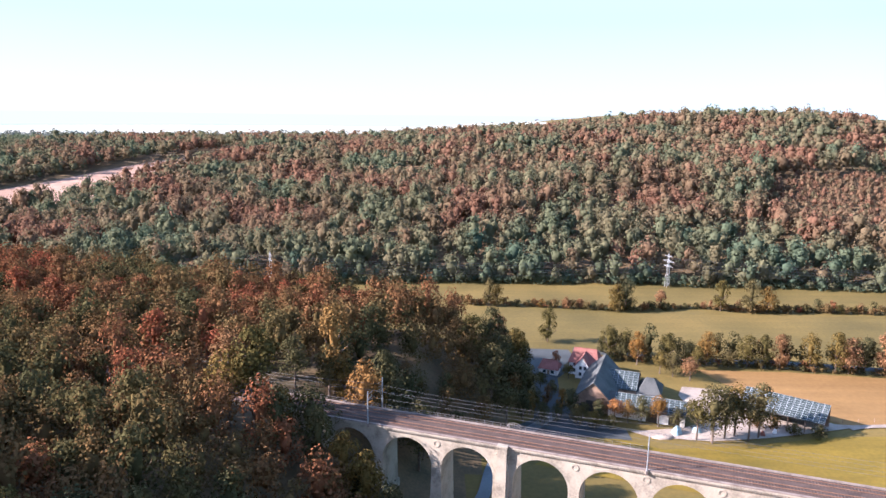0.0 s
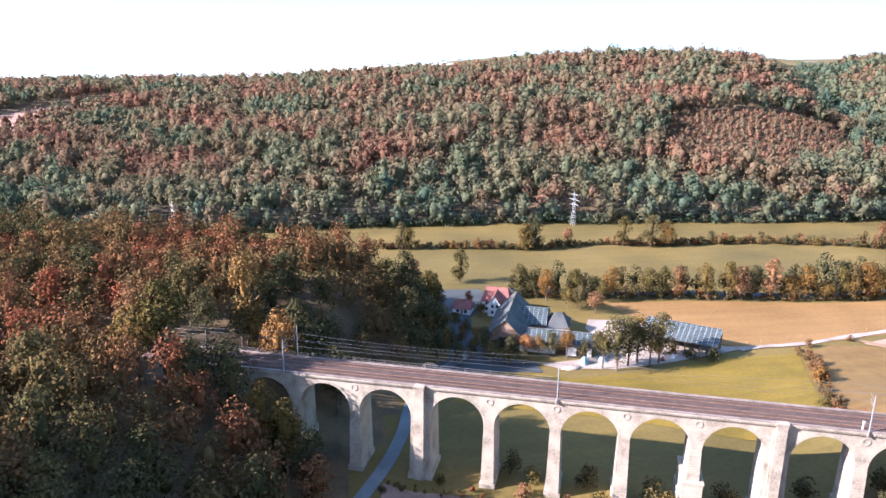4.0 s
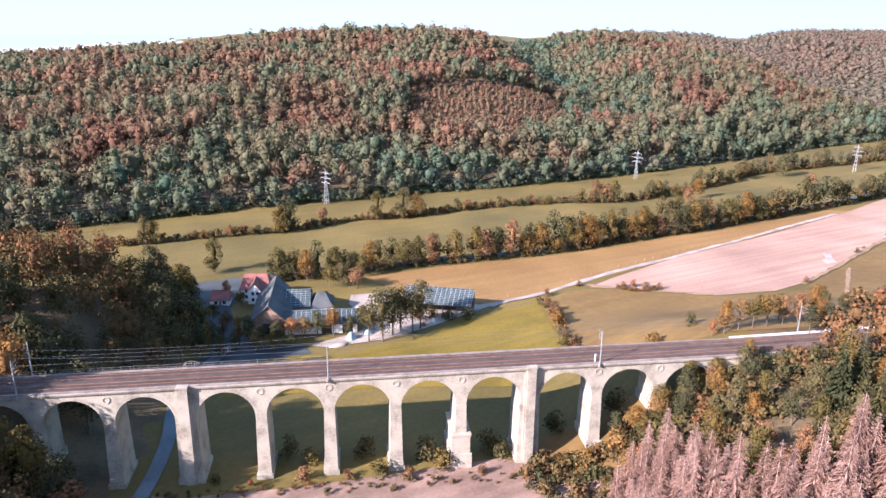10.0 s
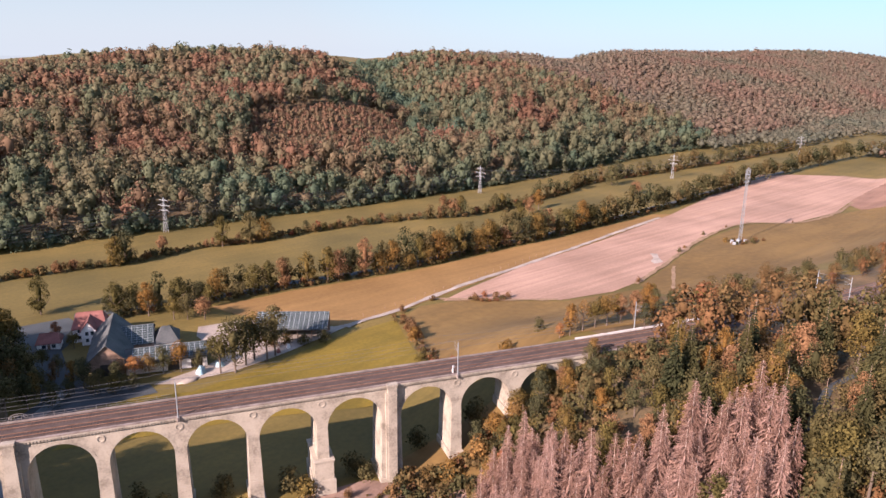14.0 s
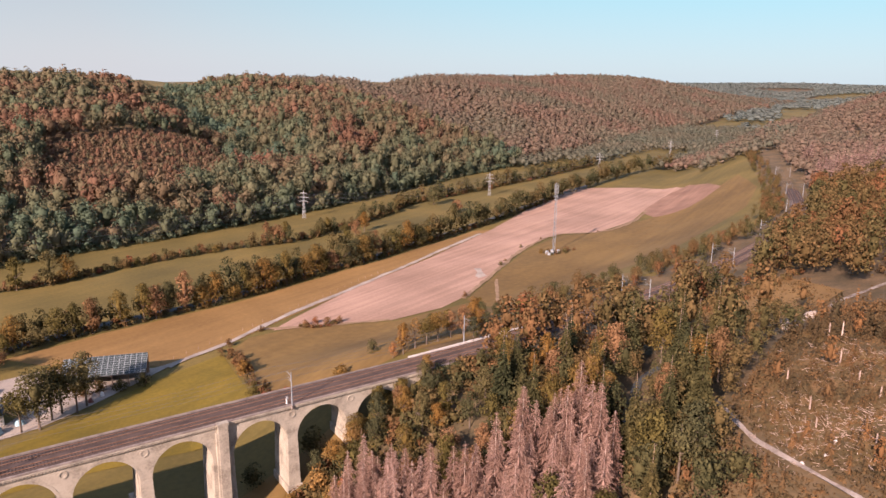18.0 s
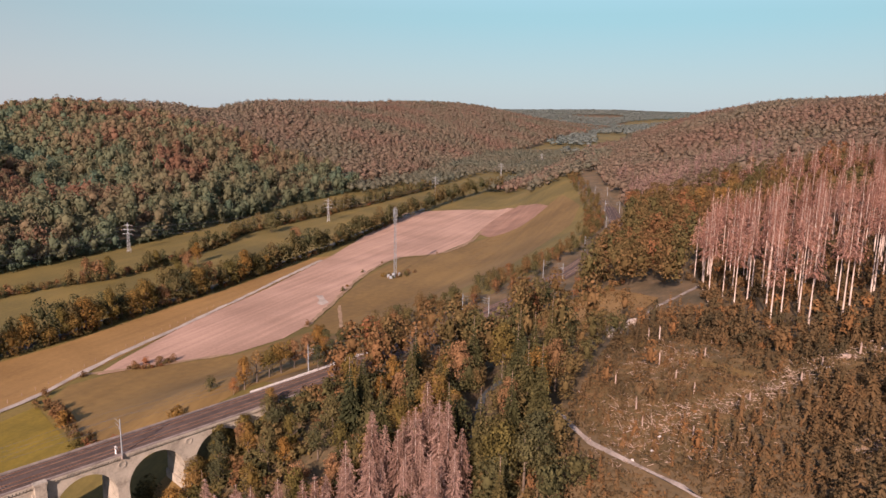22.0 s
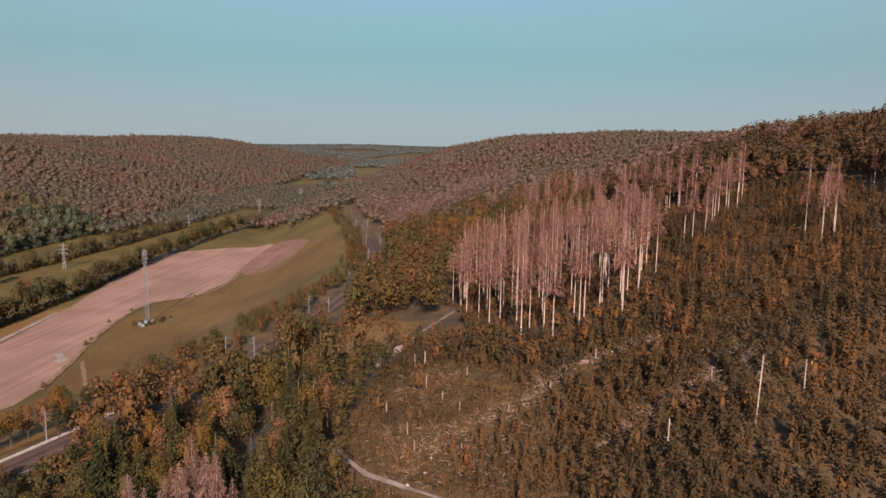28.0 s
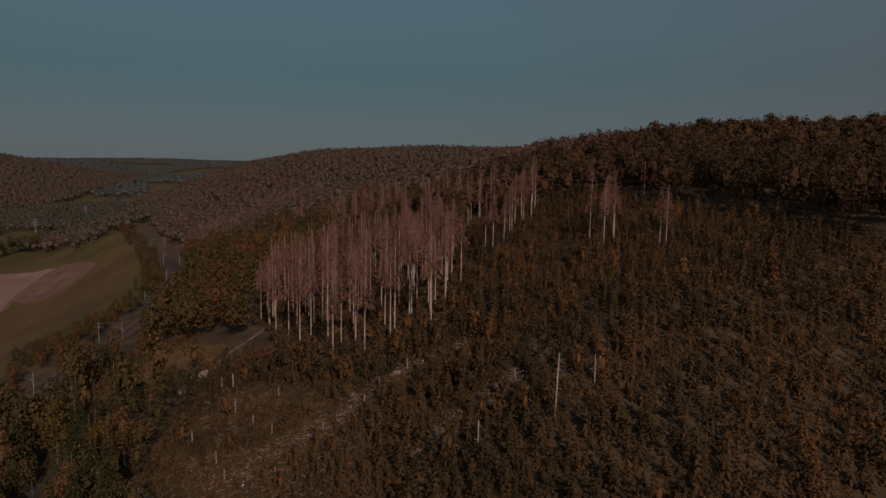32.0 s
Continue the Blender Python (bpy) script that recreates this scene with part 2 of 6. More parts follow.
# grey-teal cast: the haze of the distance is put into the leaf colour
L_DIST = foliage("leaves_hazy_distance", [(0.11, 0.135, 0.12), (0.135, 0.145, 0.125), (0.155, 0.14, 0.12)], "tone", lively=0.2)
# ---------------------------------------------------------------- lie of the land
AX, AY = -12.08, 160.17                 # first pier's medallion line
UX, UY = 0.9330, -0.3600                # along the viaduct
NX, NY = 0.3600, 0.9330                 # across it, away from the near face
GRADE = 0.0096                          # the line climbs to the east
RAIL_X = np.array([-600.0, 130.0, 180.0, 231.0, 280.0, 360.0, 437.0, 531.0, 676.0, 768.0, 1000.0, 1500.0])
RAIL_Y = np.array([391.4, 109.6, 92.0, 78.0, 68.5, 61.0, 63.0, 86.0, 130.0, 147.0, 165.0, 180.0])


def sstep(a, b, v):
    k = np.clip((np.asarray(v, float) - a) / (b - a), 0, 1)
    return k * k * (3 - 2 * k)


def rail_y(x):
    """Centre line of the railway, rounded off between its bends."""
    x = np.asarray(x, float)
    acc = 0
    for d in (-36, -18, 0, 18, 36):
        acc = acc + np.interp(x + d, RAIL_X, RAIL_Y)
    return acc / 5


def along(x, y):
    return (x - AX) * UX + (y - AY) * UY


def across(x, y):
    """Metres north of the railway's centre line."""
    return (y - rail_y(x)) * 0.935


def rail_z(x):
    return 24.35 + GRADE * (np.asarray(x, float) + 12) * 1.07


def ripple(x, y, size):
    """A smooth, seedless unevenness between -1 and 1."""
    a, b = x / size, y / size
    return (np.sin(a * 1.7 + 1.3 * np.sin(b * 1.1)) + np.sin(b * 1.9 + 1.7 * np.sin(a * 0.9 + 2.0)) + np.sin((a + b) * 1.3 + 0.5)) / 3


def foot_y(x):
    return 392 + 8 * np.sin(np.asarray(x, float) / 90 + 1) + 0.03 * np.clip(np.asarray(x, float) - 700, 0, 1e9)


def land(x, y):
    """Height of the ground."""
    x, y = np.asarray(x, float), np.asarray(y, float)
    s, q, zr = along(x, y), across(x, y), rail_z(x)
    shift = 12 * sstep(16, 40, q)
    left = sstep(14 + shift, -34 + shift, s) * sstep(130, 60, q)
    right = sstep(110, 170, s) * sstep(88, 6, q) * sstep(1600, 1000, x)
    z = (zr - 0.42) * np.maximum(left, right)
    # unseen hillside added to the west, behind the spur wood, for its shade
    z = z + 30 * sstep(-14, -120, x + 0.67 * y) * sstep(280, 150, y) * sstep(-500, -300, x)
    # unseen high hill added to keep the low sun off the spur's near slope
    z = z + 34 * np.exp(-((x + 150) / 42) ** 2 - ((y - 85) / 40) ** 2)
    # hillside south of the railway
    k = np.interp(x, [60, 110, 160, 300, 420], [0.10, 0.165, 0.24, 0.28, 0.30])
    p = np.clip(-q - 9, 0, None)
    rise = sstep(98, 168, s) * k * p * sstep(820, 560, np.hypot(x, y))
    cap = 80 + 4 * ripple(x, y, 160)
    z = z + cap * (1 - np.exp(-(rise / cap) ** 3)) ** (1 / 3)
    z = z + 13 * np.exp(-((x - 450) ** 2 + (y + 250) ** 2) / (2 * 130.0 ** 2)) * sstep(-40, -150, y)
    # the long southern ridge farther up the valley
    bearing, reach = np.degrees(np.arctan2(x, y)), np.hypot(x, y)
    ridge = np.interp(bearing, [78.8, 80, 81, 82.4, 84.4, 87.4, 91.8, 100.5, 106, 140], [0, 6, 20, 41, 57, 78, 97, 104, 103, 103])
    ridge = ridge * (1 + 0.05 * ripple(x, y, 120))
    z = z + np.maximum(0, ridge - z) * sstep(690, 1130, reach) * sstep(1650, 1200, reach)
    # hill north of the valley
    crest = np.interp(x, [-600, -250, -100, 0, 130, 270, 400, 550, 800, 1150, 1450, 1750, 2050, 2350, 2700], [44, 46, 50, 56, 65, 78, 86, 80, 81, 82, 80, 70, 60, 42, 10])
    top = np.interp(x, [-250, 100], [860, 830])
    k = np.clip((y - foot_y(x)) / (top - foot_y(x)), 0, 1.6)
    hill = crest * np.where(k < 1, np.sin(np.pi / 2 * np.clip(k, 0, 1) ** (1 + 0.45 * sstep(0, -180, x))), 1 - 0.25 * (k - 1))
    # gully between the two northern hills
    g = ((x - 420) * 0.92 - (y - 480) * 0.39)
    hill = hill - 26 * np.exp(-(g / 55) ** 2) * sstep(420, 520, y) * sstep(1000, 700, y)
    g = ((x - 800) * 0.9 - (y - 480) * 0.43)
    hill = hill - 16 * np.exp(-(g / 60) ** 2) * sstep(420, 520, y)
    hill = hill * (1 + 0.05 * ripple(x, y, 70))
    z = z + hill
    # plain beyond the western shoulder, hills up the valley
    z = z - 75 * sstep(950, 2200, y) * sstep(1500, 300, x)
    z = z + 0.012 * np.clip(x - 500, 0, 1500) * sstep(2400, 600, np.abs(y))
    far = sstep(2200, 3300, x) * (38 + 4 * ripple(x, y, 420)) + sstep(3200, 4400, x) * 14
    z = z + far * sstep(0.0, 0.05, y / np.maximum(x, 1.0)) * (1 - 0.85 * np.exp(-((y - x * 0.19 + 40) / 210) ** 2) * sstep(4200, 2600, x))
    z = z + sstep(1450, 1900, x) * 14 * sstep(380, 760, y) * sstep(2600, 1900, x)
    return z + 0.25 * ripple(x, y, 17)


def land1(x, y):
    return float(land(np.array([x]), np.array([y]))[0])


# ---------------------------------------------------------------- mesh tools
def part(name, bm, mat, parent=None, label=""):
    """Links a bmesh as one mesh object under a thing or a part."""
    me = bpy.data.meshes.new(name)
    bm.to_mesh(me)
    bm.free()
    return hang(name, me, mat, parent, label)


def hang(name, me, mat, parent=None, label=""):
    if mat is not None and not me.materials:
        me.materials.append(mat)
    ob = new(name, me)
    ob.parent = parent
    if label:
        tagged(ob, label)
    return ob


def arrays(name, verts, tris=None, quads=None):
    """A mesh from arrays of vertices, triangles and four-sided faces."""
    me = bpy.data.meshes.new(name)
    verts = np.asarray(verts, np.float32)
    tris = np.zeros((0, 3), np.int32) if tris is None else np.asarray(tris, np.int32)
    quads = np.zeros((0, 4), np.int32) if quads is None else np.asarray(quads, np.int32)
    loops = np.concatenate([tris.ravel(), quads.ravel()])
    starts = np.concatenate([np.arange(len(tris)) * 3, len(tris) * 3 + np.arange(len(quads)) * 4])
    me.vertices.add(len(verts))
    me.vertices.foreach_set("co", verts.ravel())
    me.loops.add(len(loops))
    me.loops.foreach_set("vertex_index", loops.astype(np.int32))
    me.polygons.add(len(starts))
    me.polygons.foreach_set("loop_start", starts.astype(np.int32))
    me.update(calc_edges=True)
    return me


def box(bm, x0, x1, y0, y1, z0, z1, at=None):
    """A box; at maps (x, y, z) to the world."""
    vs = [bm.verts.new(at(x, y, z) if at else (x, y, z)) for x in (x0, x1) for y in (y0, y1) for z in (z0, z1)]
    for f in ((0, 1, 3, 2), (4, 6, 7, 5), (0, 4, 5, 1), (2, 3, 7, 6), (0, 2, 6, 4), (1, 5, 7, 3)):
        bm.faces.new([vs[i] for i in f])
    return vs


def rod(bm, a, b, r0, r1=None, sides=6):
    """A tapered rod from a to b."""
    a, b = Vector(a), Vector(b)
    r1 = r0 if r1 is None else r1
    q = (b - a).to_track_quat("Z", "Y")
    ra = [bm.verts.new(a + q @ Vector((r0 * math.cos(i * math.tau / sides), r0 * math.sin(i * math.tau / sides), 0))) for i in range(sides)]
    rb = [bm.verts.new(b + q @ Vector((r1 * math.cos(i * math.tau / sides), r1 * math.sin(i * math.tau / sides), 0))) for i in range(sides)]
    for i in range(sides):
        bm.faces.new((ra[i], ra[(i + 1) % sides], rb[(i + 1) % sides], rb[i]))
    bm.faces.new(ra[::-1])
    bm.faces.new(rb)


def empty(name, x, y, z, turn=0.0):
    ob = new(name)
    ob.empty_display_size = 0.5
    ob.matrix_basis = pose(x, y, z, 0, 0, turn)
    return ob


def inside(px, py, poly):
    """Which of the points lie in the polygon."""
    hit = np.zeros(np.shape(px), bool)
    n = len(poly)
    for i in range(n):
        (x0, y0), (x1, y1) = poly[i], poly[(i + 1) % n]
        if y0 != y1:
            cross = ((y0 > py) != (y1 > py)) & (px < (x1 - x0) * (py - y0) / (y1 - y0) + x0)
            hit ^= cross
    return hit


def beside(px, py, line):
    """Distance of points from a polyline."""
    best = np.full(np.shape(px), 1e9)
    for (x0, y0), (x1, y1) in zip(line, line[1:]):
        dx, dy = x1 - x0, y1 - y0
        k = np.clip(((px - x0) * dx + (py - y0) * dy) / (dx * dx + dy * dy), 0, 1)
        best = np.minimum(best, np.hypot(px - x0 - k * dx, py - y0 - k * dy))
    return best


def scatter(rng, x0, x1, y0, y1, step, jitter=0.42):
    """Points on a shaken hexagonal grid."""
    gx, gy = np.meshgrid(np.arange(x0, x1, step), np.arange(y0, y1, step * 0.87))
    gx = gx + (np.arange(gx.shape[0]) % 2)[:, None] * step / 2
    gx = gx + rng.uniform(-jitter, jitter, gx.shape) * step
    gy = gy + rng.uniform(-jitter, jitter, gy.shape) * step
    return gx.ravel(), gy.ravel()


# ---------------------------------------------------------------- how trees are made
def lobes_of(rng, w, h, z0, n):
    """Centres and radii of the bulges of a crown."""
    out = [(0, 0, z0 + h * 0.5, w * 0.36, h * 0.42)]
    for i in range(n):
        a, k = rng.uniform(0, math.tau), rng.uniform(0.05, 0.95)
        wide = w * 0.5 * math.sqrt(max(0.05, 1 - (2 * (k - 0.42)) ** 2 * 0.8))
        r = w * rng.uniform(0.13, 0.26)
        rad = max(0.0, wide - r) * rng.uniform(0.7, 1.22)
        out.append((rad * math.cos(a), rad * math.sin(a), z0 + k * h * 0.93, r, r * rng.uniform(0.8, 1.15)))
    return out


def leaf_quads(rng, lobes, n, size, spread=0.55, inner=0.55, reach=1.2):
    """Sprays of leaves all over the bulges."""
    c = np.array(lobes)
    pick = rng.choice(len(c), n, p=(c[:, 3] ** 2) / (c[:, 3] ** 2).sum())
    d = rng.normal(size=(n, 3))
    d[:, 2] = np.abs(d[:, 2]) * np.where(rng.random(n) < 0.74, 1, -1)
    d /= np.linalg.norm(d, axis=1)[:, None]
    r = rng.uniform(inner, reach, n)[:, None]
    p = c[pick, :3] + d * np.stack([c[pick, 3], c[pick, 3], c[pick, 4]], 1) * r
    nrm = d + rng.normal(scale=spread, size=(n, 3))
    nrm /= np.linalg.norm(nrm, axis=1)[:, None]
    a = np.cross(nrm, rng.normal(size=(n, 3)))
    a /= np.linalg.norm(a, axis=1)[:, None]
    b = np.cross(nrm, a)
    sz = (size * rng.uniform(0.6, 1.3, n))[:, None]
    a, b = a * sz * 0.5, b * sz * 0.36
    bend = nrm * sz * 0.16
    v = np.stack([p - a - bend, p - b, p + a - bend, p + b], 1).reshape(-1, 3)
    return v, np.arange(n * 4).reshape(-1, 4)


def ball(cx, cy, cz, rx, rz, n=7, m=4, rng=None):
    """A coarse, uneven round body."""
    vs, fs = [], []
    for j in range(m + 1):
        ph = math.pi * j / m
        for i in range(n):
            th = math.tau * (i + 0.5 * (j % 2)) / n
            k = 1 if rng is None else rng.uniform(0.75, 1.15)
            vs.append((cx + rx * k * math.sin(ph) * math.cos(th), cy + rx * k * math.sin(ph) * math.sin(th), cz + rz * math.cos(ph) * k))
    for j in range(m):
        for i in range(n):
            fs.append((j * n + i, (j + 1) * n + i, (j + 1) * n + (i + 1) % n, j * n + (i + 1) % n))
    return np.array(vs), np.array(fs)


def merge(chunks):
    vs, fs, k = [], [], 0
    for v, f in chunks:
        vs.append(v)
        fs.append(f + k)
        k += len(v)
    return np.concatenate(vs), np.concatenate(fs)


def broadleaf(seed, w, h, z0, bulges, n, size, core=True, spread=0.34, inner=0.76):
    """Vertices and four-sided faces of a leafy crown."""
    rng = np.random.default_rng(seed)
    lobes = lobes_of(rng, w, h, z0, bulges)
    chunks = [leaf_quads(rng, lobes, n, size, spread, inner)]
    if core:
        for lx, ly, lz, lr, lh in lobes[:1]:
            chunks.append(ball(lx, ly, lz, w * 0.15, h * 0.22, rng=rng))
        for lx, ly, lz, lr, lh in lobes[1:7]:
            chunks.append(ball(lx, ly, lz, lr * 0.3, lh * 0.3, 5, 3, rng))
    return merge(chunks)


def conifer(seed, w, h, z0, whorls, arms, droop=0.25, thin=0.16, ragged=0.25, taper=1.0, twigs=3):
    """Boughs in whorls round a stem, drooping, each with side twigs."""
    rng = np.random.default_rng(seed)
    vs = []
    for j in range(whorls):
        k = (j + rng.uniform(-0.3, 0.3)) / whorls
        zz = z0 + (h - z0) * max(0.0, k)
        reach = w * 0.5 * max(0.06, (1 - k)) ** taper
        for i in range(arms):
            a = math.tau * (i + rng.uniform(-0.35, 0.35)) / arms + j * 1.3
            length = reach * rng.uniform(1 - ragged, 1 + ragged)
            d = np.array((math.cos(a), math.sin(a), 0))
            side = np.array((-math.sin(a), math.cos(a), 0))
            dz = -droop * length * rng.uniform(0.6, 1.4)
            o, tip = np.array((0, 0, zz)), np.array((0, 0, zz + dz)) + d * length
            mid = o * 0.45 + tip * 0.55 + np.array((0, 0, 0.08 * length))
            wd = max(thin, length * thin)
            vs += [o, mid - side * wd, tip, mid + side * wd]
            for q in range(twigs):
                f = rng.uniform(0.25, 0.95)
                b = o * (1 - f) + tip * f
                sg = 1 if q % 2 else -1
                e = b + (side * sg * 0.42 + d * 0.3) * length * (1.1 - f) + np.array((0, 0, -0.35 * length * rng.uniform(0.2, 0.7)))
                vs += [b, b + d * wd * 0.9, e, b + np.array((0, 0, -wd * 0.9))]
    v = np.array(vs)
    return v, np.arange(len(v)).reshape(-1, 4)


def stem(r0, r1, h, sides=6, lean=0.0, base=-1.0):
    bm = bmesh.new()
    rod(bm, (0, 0, base), (lean, 0, h), r0, r1, sides)
    me = bpy.data.meshes.new("trunk")
    bm.to_mesh(me)
    bm.free()
    return me


def wood(name, px, py, tones, templates, rng, mat, low=0.8, high=1.2, label="", category="wood", kind="stuff", squash=0.12, sink=0.0, tall=1.0):
    """A whole wood in one mesh: copies of the templates, turned and scaled, standing on the ground."""
    px, py = np.asarray(px), np.asarray(py)
    n = len(px)
    pz = land(px, py) - sink
    which = rng.integers(0, len(templates), n)
    vs, fs, ts, k = [], [], [], 0
    for j, (tv, tf) in enumerate(templates):
        sel = np.where(which == j)[0]
        if not len(sel):
            continue
        a = rng.uniform(0, math.tau, len(sel))
        sc = rng.uniform(low, high, len(sel))
        sz = sc * tall * rng.uniform(1 - squash, 1 + squash, len(sel))
        ca, sa = np.cos(a) * sc, np.sin(a) * sc
        X = tv[None, :, 0] * ca[:, None] - tv[None, :, 1] * sa[:, None] + px[sel][:, None]
        Y = tv[None, :, 0] * sa[:, None] + tv[None, :, 1] * ca[:, None] + py[sel][:, None]
        Z = tv[None, :, 2] * sz[:, None] + pz[sel][:, None]
        vs.append(np.stack([X, Y, Z], 2).reshape(-1, 3))
        fs.append((tf[None] + (np.arange(len(sel)) * len(tv))[:, None, None]).reshape(-1, 4) + k)
        ts.append(np.repeat(np.asarray(tones)[sel], len(tf)))
        k += len(sel) * len(tv)
    me = arrays(name, np.concatenate(vs), None, np.concatenate(fs))
    at = me.attributes.new("tone", "FLOAT", "FACE")
    at.data.foreach_set("value", np.concatenate(ts).astype(np.float32))
    ob = hang(name, me, mat)
    return tagged(ob, label, category, kind=kind)


# ---------------------------------------------------------------- ground
def steps(*runs):
    out = []
    for a, b, d in runs:
        out += list(np.arange(a, b, d))
    return np.array(out + [runs[-1][1]])


gx = steps((-4700, -700, 200), (-700, -160, 20), (-160, 450, 5), (450, 900, 12), (900, 2000, 40), (2000, 4800, 110))
gy = steps((-2600, -400, 150), (-400, -160, 20), (-160, 420, 5), (420, 1000, 14), (1000, 4800, 120))
GX, GY = np.meshgrid(gx, gy)
GZ = land(GX, GY)
nx, ny = len(gx), len(gy)
idx = np.arange(nx * ny).reshape(ny, nx)
me = arrays("ground", np.stack([GX, GY, GZ], 2).reshape(-1, 3), None, np.stack([idx[:-1, :-1], idx[:-1, 1:], idx[1:, 1:], idx[1:, :-1]], 2).reshape(-1, 4))
me.materials.append(M_MEADOW)
me.materials.append(M_FLOOR)
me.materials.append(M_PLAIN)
mx, my = (GX[:-1, :-1] + GX[1:, 1:]).ravel() / 2, (GY[:-1, :-1] + GY[1:, 1:]).ravel() / 2
woods = (my > foot_y(mx) + 3) | ((along(mx, my) < 16) & (across(mx, my) < 110) & (my < 300)) | ((along(mx, my) > 128) & (across(mx, my) < -12)) | ((along(mx, my) > 170) & (across(mx, my) < 14))
woods &= my < 960
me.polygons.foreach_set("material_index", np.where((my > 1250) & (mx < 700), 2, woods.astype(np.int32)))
me.polygons.foreach_set("use_smooth", np.ones(len(me.polygons), bool))
tagged(hang("ground", me, None), "rolling valley ground of meadow grass and leaf litter", "ground", kind="structure")


# ---------------------------------------------------------------- fields, paths and roads draped on the ground
def drape(name, poly, mat, lift, label, category, cell=8.0):
    """A patch of ground cover that follows the land."""
    bm = bmesh.new()
    bm.faces.new([bm.verts.new((x, y, 0)) for x, y in poly])
    bmesh.ops.triangulate(bm, faces=bm.faces[:])
    xs, ys = [p[0] for p in poly], [p[1] for p in poly]
    for axis, lo, hi in ((0, min(xs), max(xs)), (1, min(ys), max(ys))):
        k = math.floor(lo / cell) * cell + cell
        while k < hi:
            co, no = ((k, 0, 0), (1, 0, 0)) if axis == 0 else ((0, k, 0), (0, 1, 0))
            bmesh.ops.bisect_plane(bm, geom=bm.verts[:] + bm.edges[:] + bm.faces[:], plane_co=co, plane_no=no)
            k += cell
    vs = bm.verts[:]
    z = land(np.array([v.co.x for v in vs]), np.array([v.co.y for v in vs]))
    for v, h in zip(vs, z):
        v.co.z = h + lift
    bmesh.ops.recalc_face_normals(bm, faces=bm.faces[:])
    if sum(f.normal.z for f in bm.faces) < 0:
        bmesh.ops.reverse_faces(bm, faces=bm.faces[:])
    ob = part(name, bm, mat)
    return tagged(ob, label, category, kind="structure")


def smooth_line(pts, step=4.0):
    """A line rounded through its bends and resampled."""
    p = [Vector((x, y, 0)) for x, y in pts]
    out = []
    for i in range(len(p) - 1):
        a, b, c, d = p[max(i - 1, 0)], p[i], p[i + 1], p[min(i + 2, len(p) - 1)]
        n = max(1, int((c - b).length / step))
        for j in range(n):
            t = j / n
            out.append(0.5 * (2 * b + (c - a) * t + (2 * a - 5 * b + 4 * c - d) * t * t + (3 * b - a - 3 * c + d) * t ** 3))
    out.append(p[-1])
    return [(v.x, v.y) for v in out]


def lane(name, pts, width, mat, lift, label, category="path", ragged=0.0):
    """A strip of road along a line, following the land."""
    line = smooth_line(pts)
    rng = np.random.default_rng(len(pts) * 7 + int(width * 10))
    vs = []
    for i, (x, y) in enumerate(line):
        x0, y0 = line[max(i - 1, 0)]
        x1, y1 = line[min(i + 1, len(line) - 1)]
        d = math.hypot(x1 - x0, y1 - y0)
        sx, sy = -(y1 - y0) / d, (x1 - x0) / d
        for k in (-1.0, -0.5, 0.0, 0.5, 1.0):
            w = k * width / 2 + (rng.uniform(-ragged, ragged) if abs(k) == 1 else 0)
            vs.append((x + sx * w, y + sy * w))
    vs = np.array(vs)
    z = land(vs[:, 0], vs[:, 1]) + lift
    n = len(line)
    q = [(i * 5 + j, i * 5 + j + 1, i * 5 + j + 6, i * 5 + j + 5) for i in range(n - 1) for j in range(4)]
    me = arrays(name, np.column_stack([vs, z]), None, np.array(q)[:, ::-1])
    return tagged(hang(name, me, mat), label, category, kind="structure")


PATH_N = [(134, 210), (144, 212), (162, 213), (178, 216), (204, 220), (243, 224), (292, 230), (338, 236), (386, 242)]
HEDGE_2 = [(73, 272), (103, 267), (138, 264), (156, 260), (197, 254), (236, 254), (295, 252), (345, 253), (405, 255), (470, 260), (541, 266), (626, 268), (726, 267), (790, 252)]
PINK = [(181, 210), (201, 195), (219, 180), (245, 173), (262, 174), (326, 190), (361, 199), (413, 202), (442, 183), (488, 179), (536, 187), (575, 176), (612, 172), (644, 198), (640, 230), (613, 264), (590, 279), (484, 261), (401, 243), (314, 230), (240, 223), (196, 214)]
drape("dry_meadow", [(104, 262), (138, 260), (156, 256), (197, 250), (236, 250), (295, 248), (345, 249), (390, 250), (401, 243), (338, 234), (292, 228), (243, 222), (204, 218), (162, 212), (134, 212), (112, 238)], M_DRY, 0.10, "strip of dry ochre meadow between hedge and gravel path", "meadow")
drape("stubble_field", PINK, M_STUBBLE, 0.16, "large harvested field of pale pinkish stubble", "field")
drape("stubble_strip", [(513, 172), (528, 152), (545, 146), (572, 141), (606, 160), (636, 184), (613, 196), (576, 192), (540, 188), (522, 182)], M_STUBBLE2, 0.22, "narrow brown stubble strip beside the pale field", "field")
drape("pale_patch", [(310, 198), (304, 192), (298, 189.5), (296, 186), (302, 185), (306, 190), (312, 195)], M_GRAVEL, 0.24, "pale worn mark in the stubble", "mark", 4)
drape("bright_meadow", [(30, 186), (75, 170), (110, 152), (129, 158), (137, 173), (153, 205), (124, 204), (92, 198), (70, 195), (52, 205)], M_GREEN, 0.10, "fresh green meadow behind the viaduct", "meadow")
drape("ochre_meadow", [(130, 150), (138, 172), (154, 204), (170, 211), (186, 206), (201, 193), (219, 178), (245, 171), (258, 168), (250, 148), (285, 118), (268, 92), (240, 90), (205, 95), (180, 101), (150, 112), (128, 128)], M_OLIVE, 0.13, "dry olive-ochre meadow between bushes and stubble", "meadow", 6)
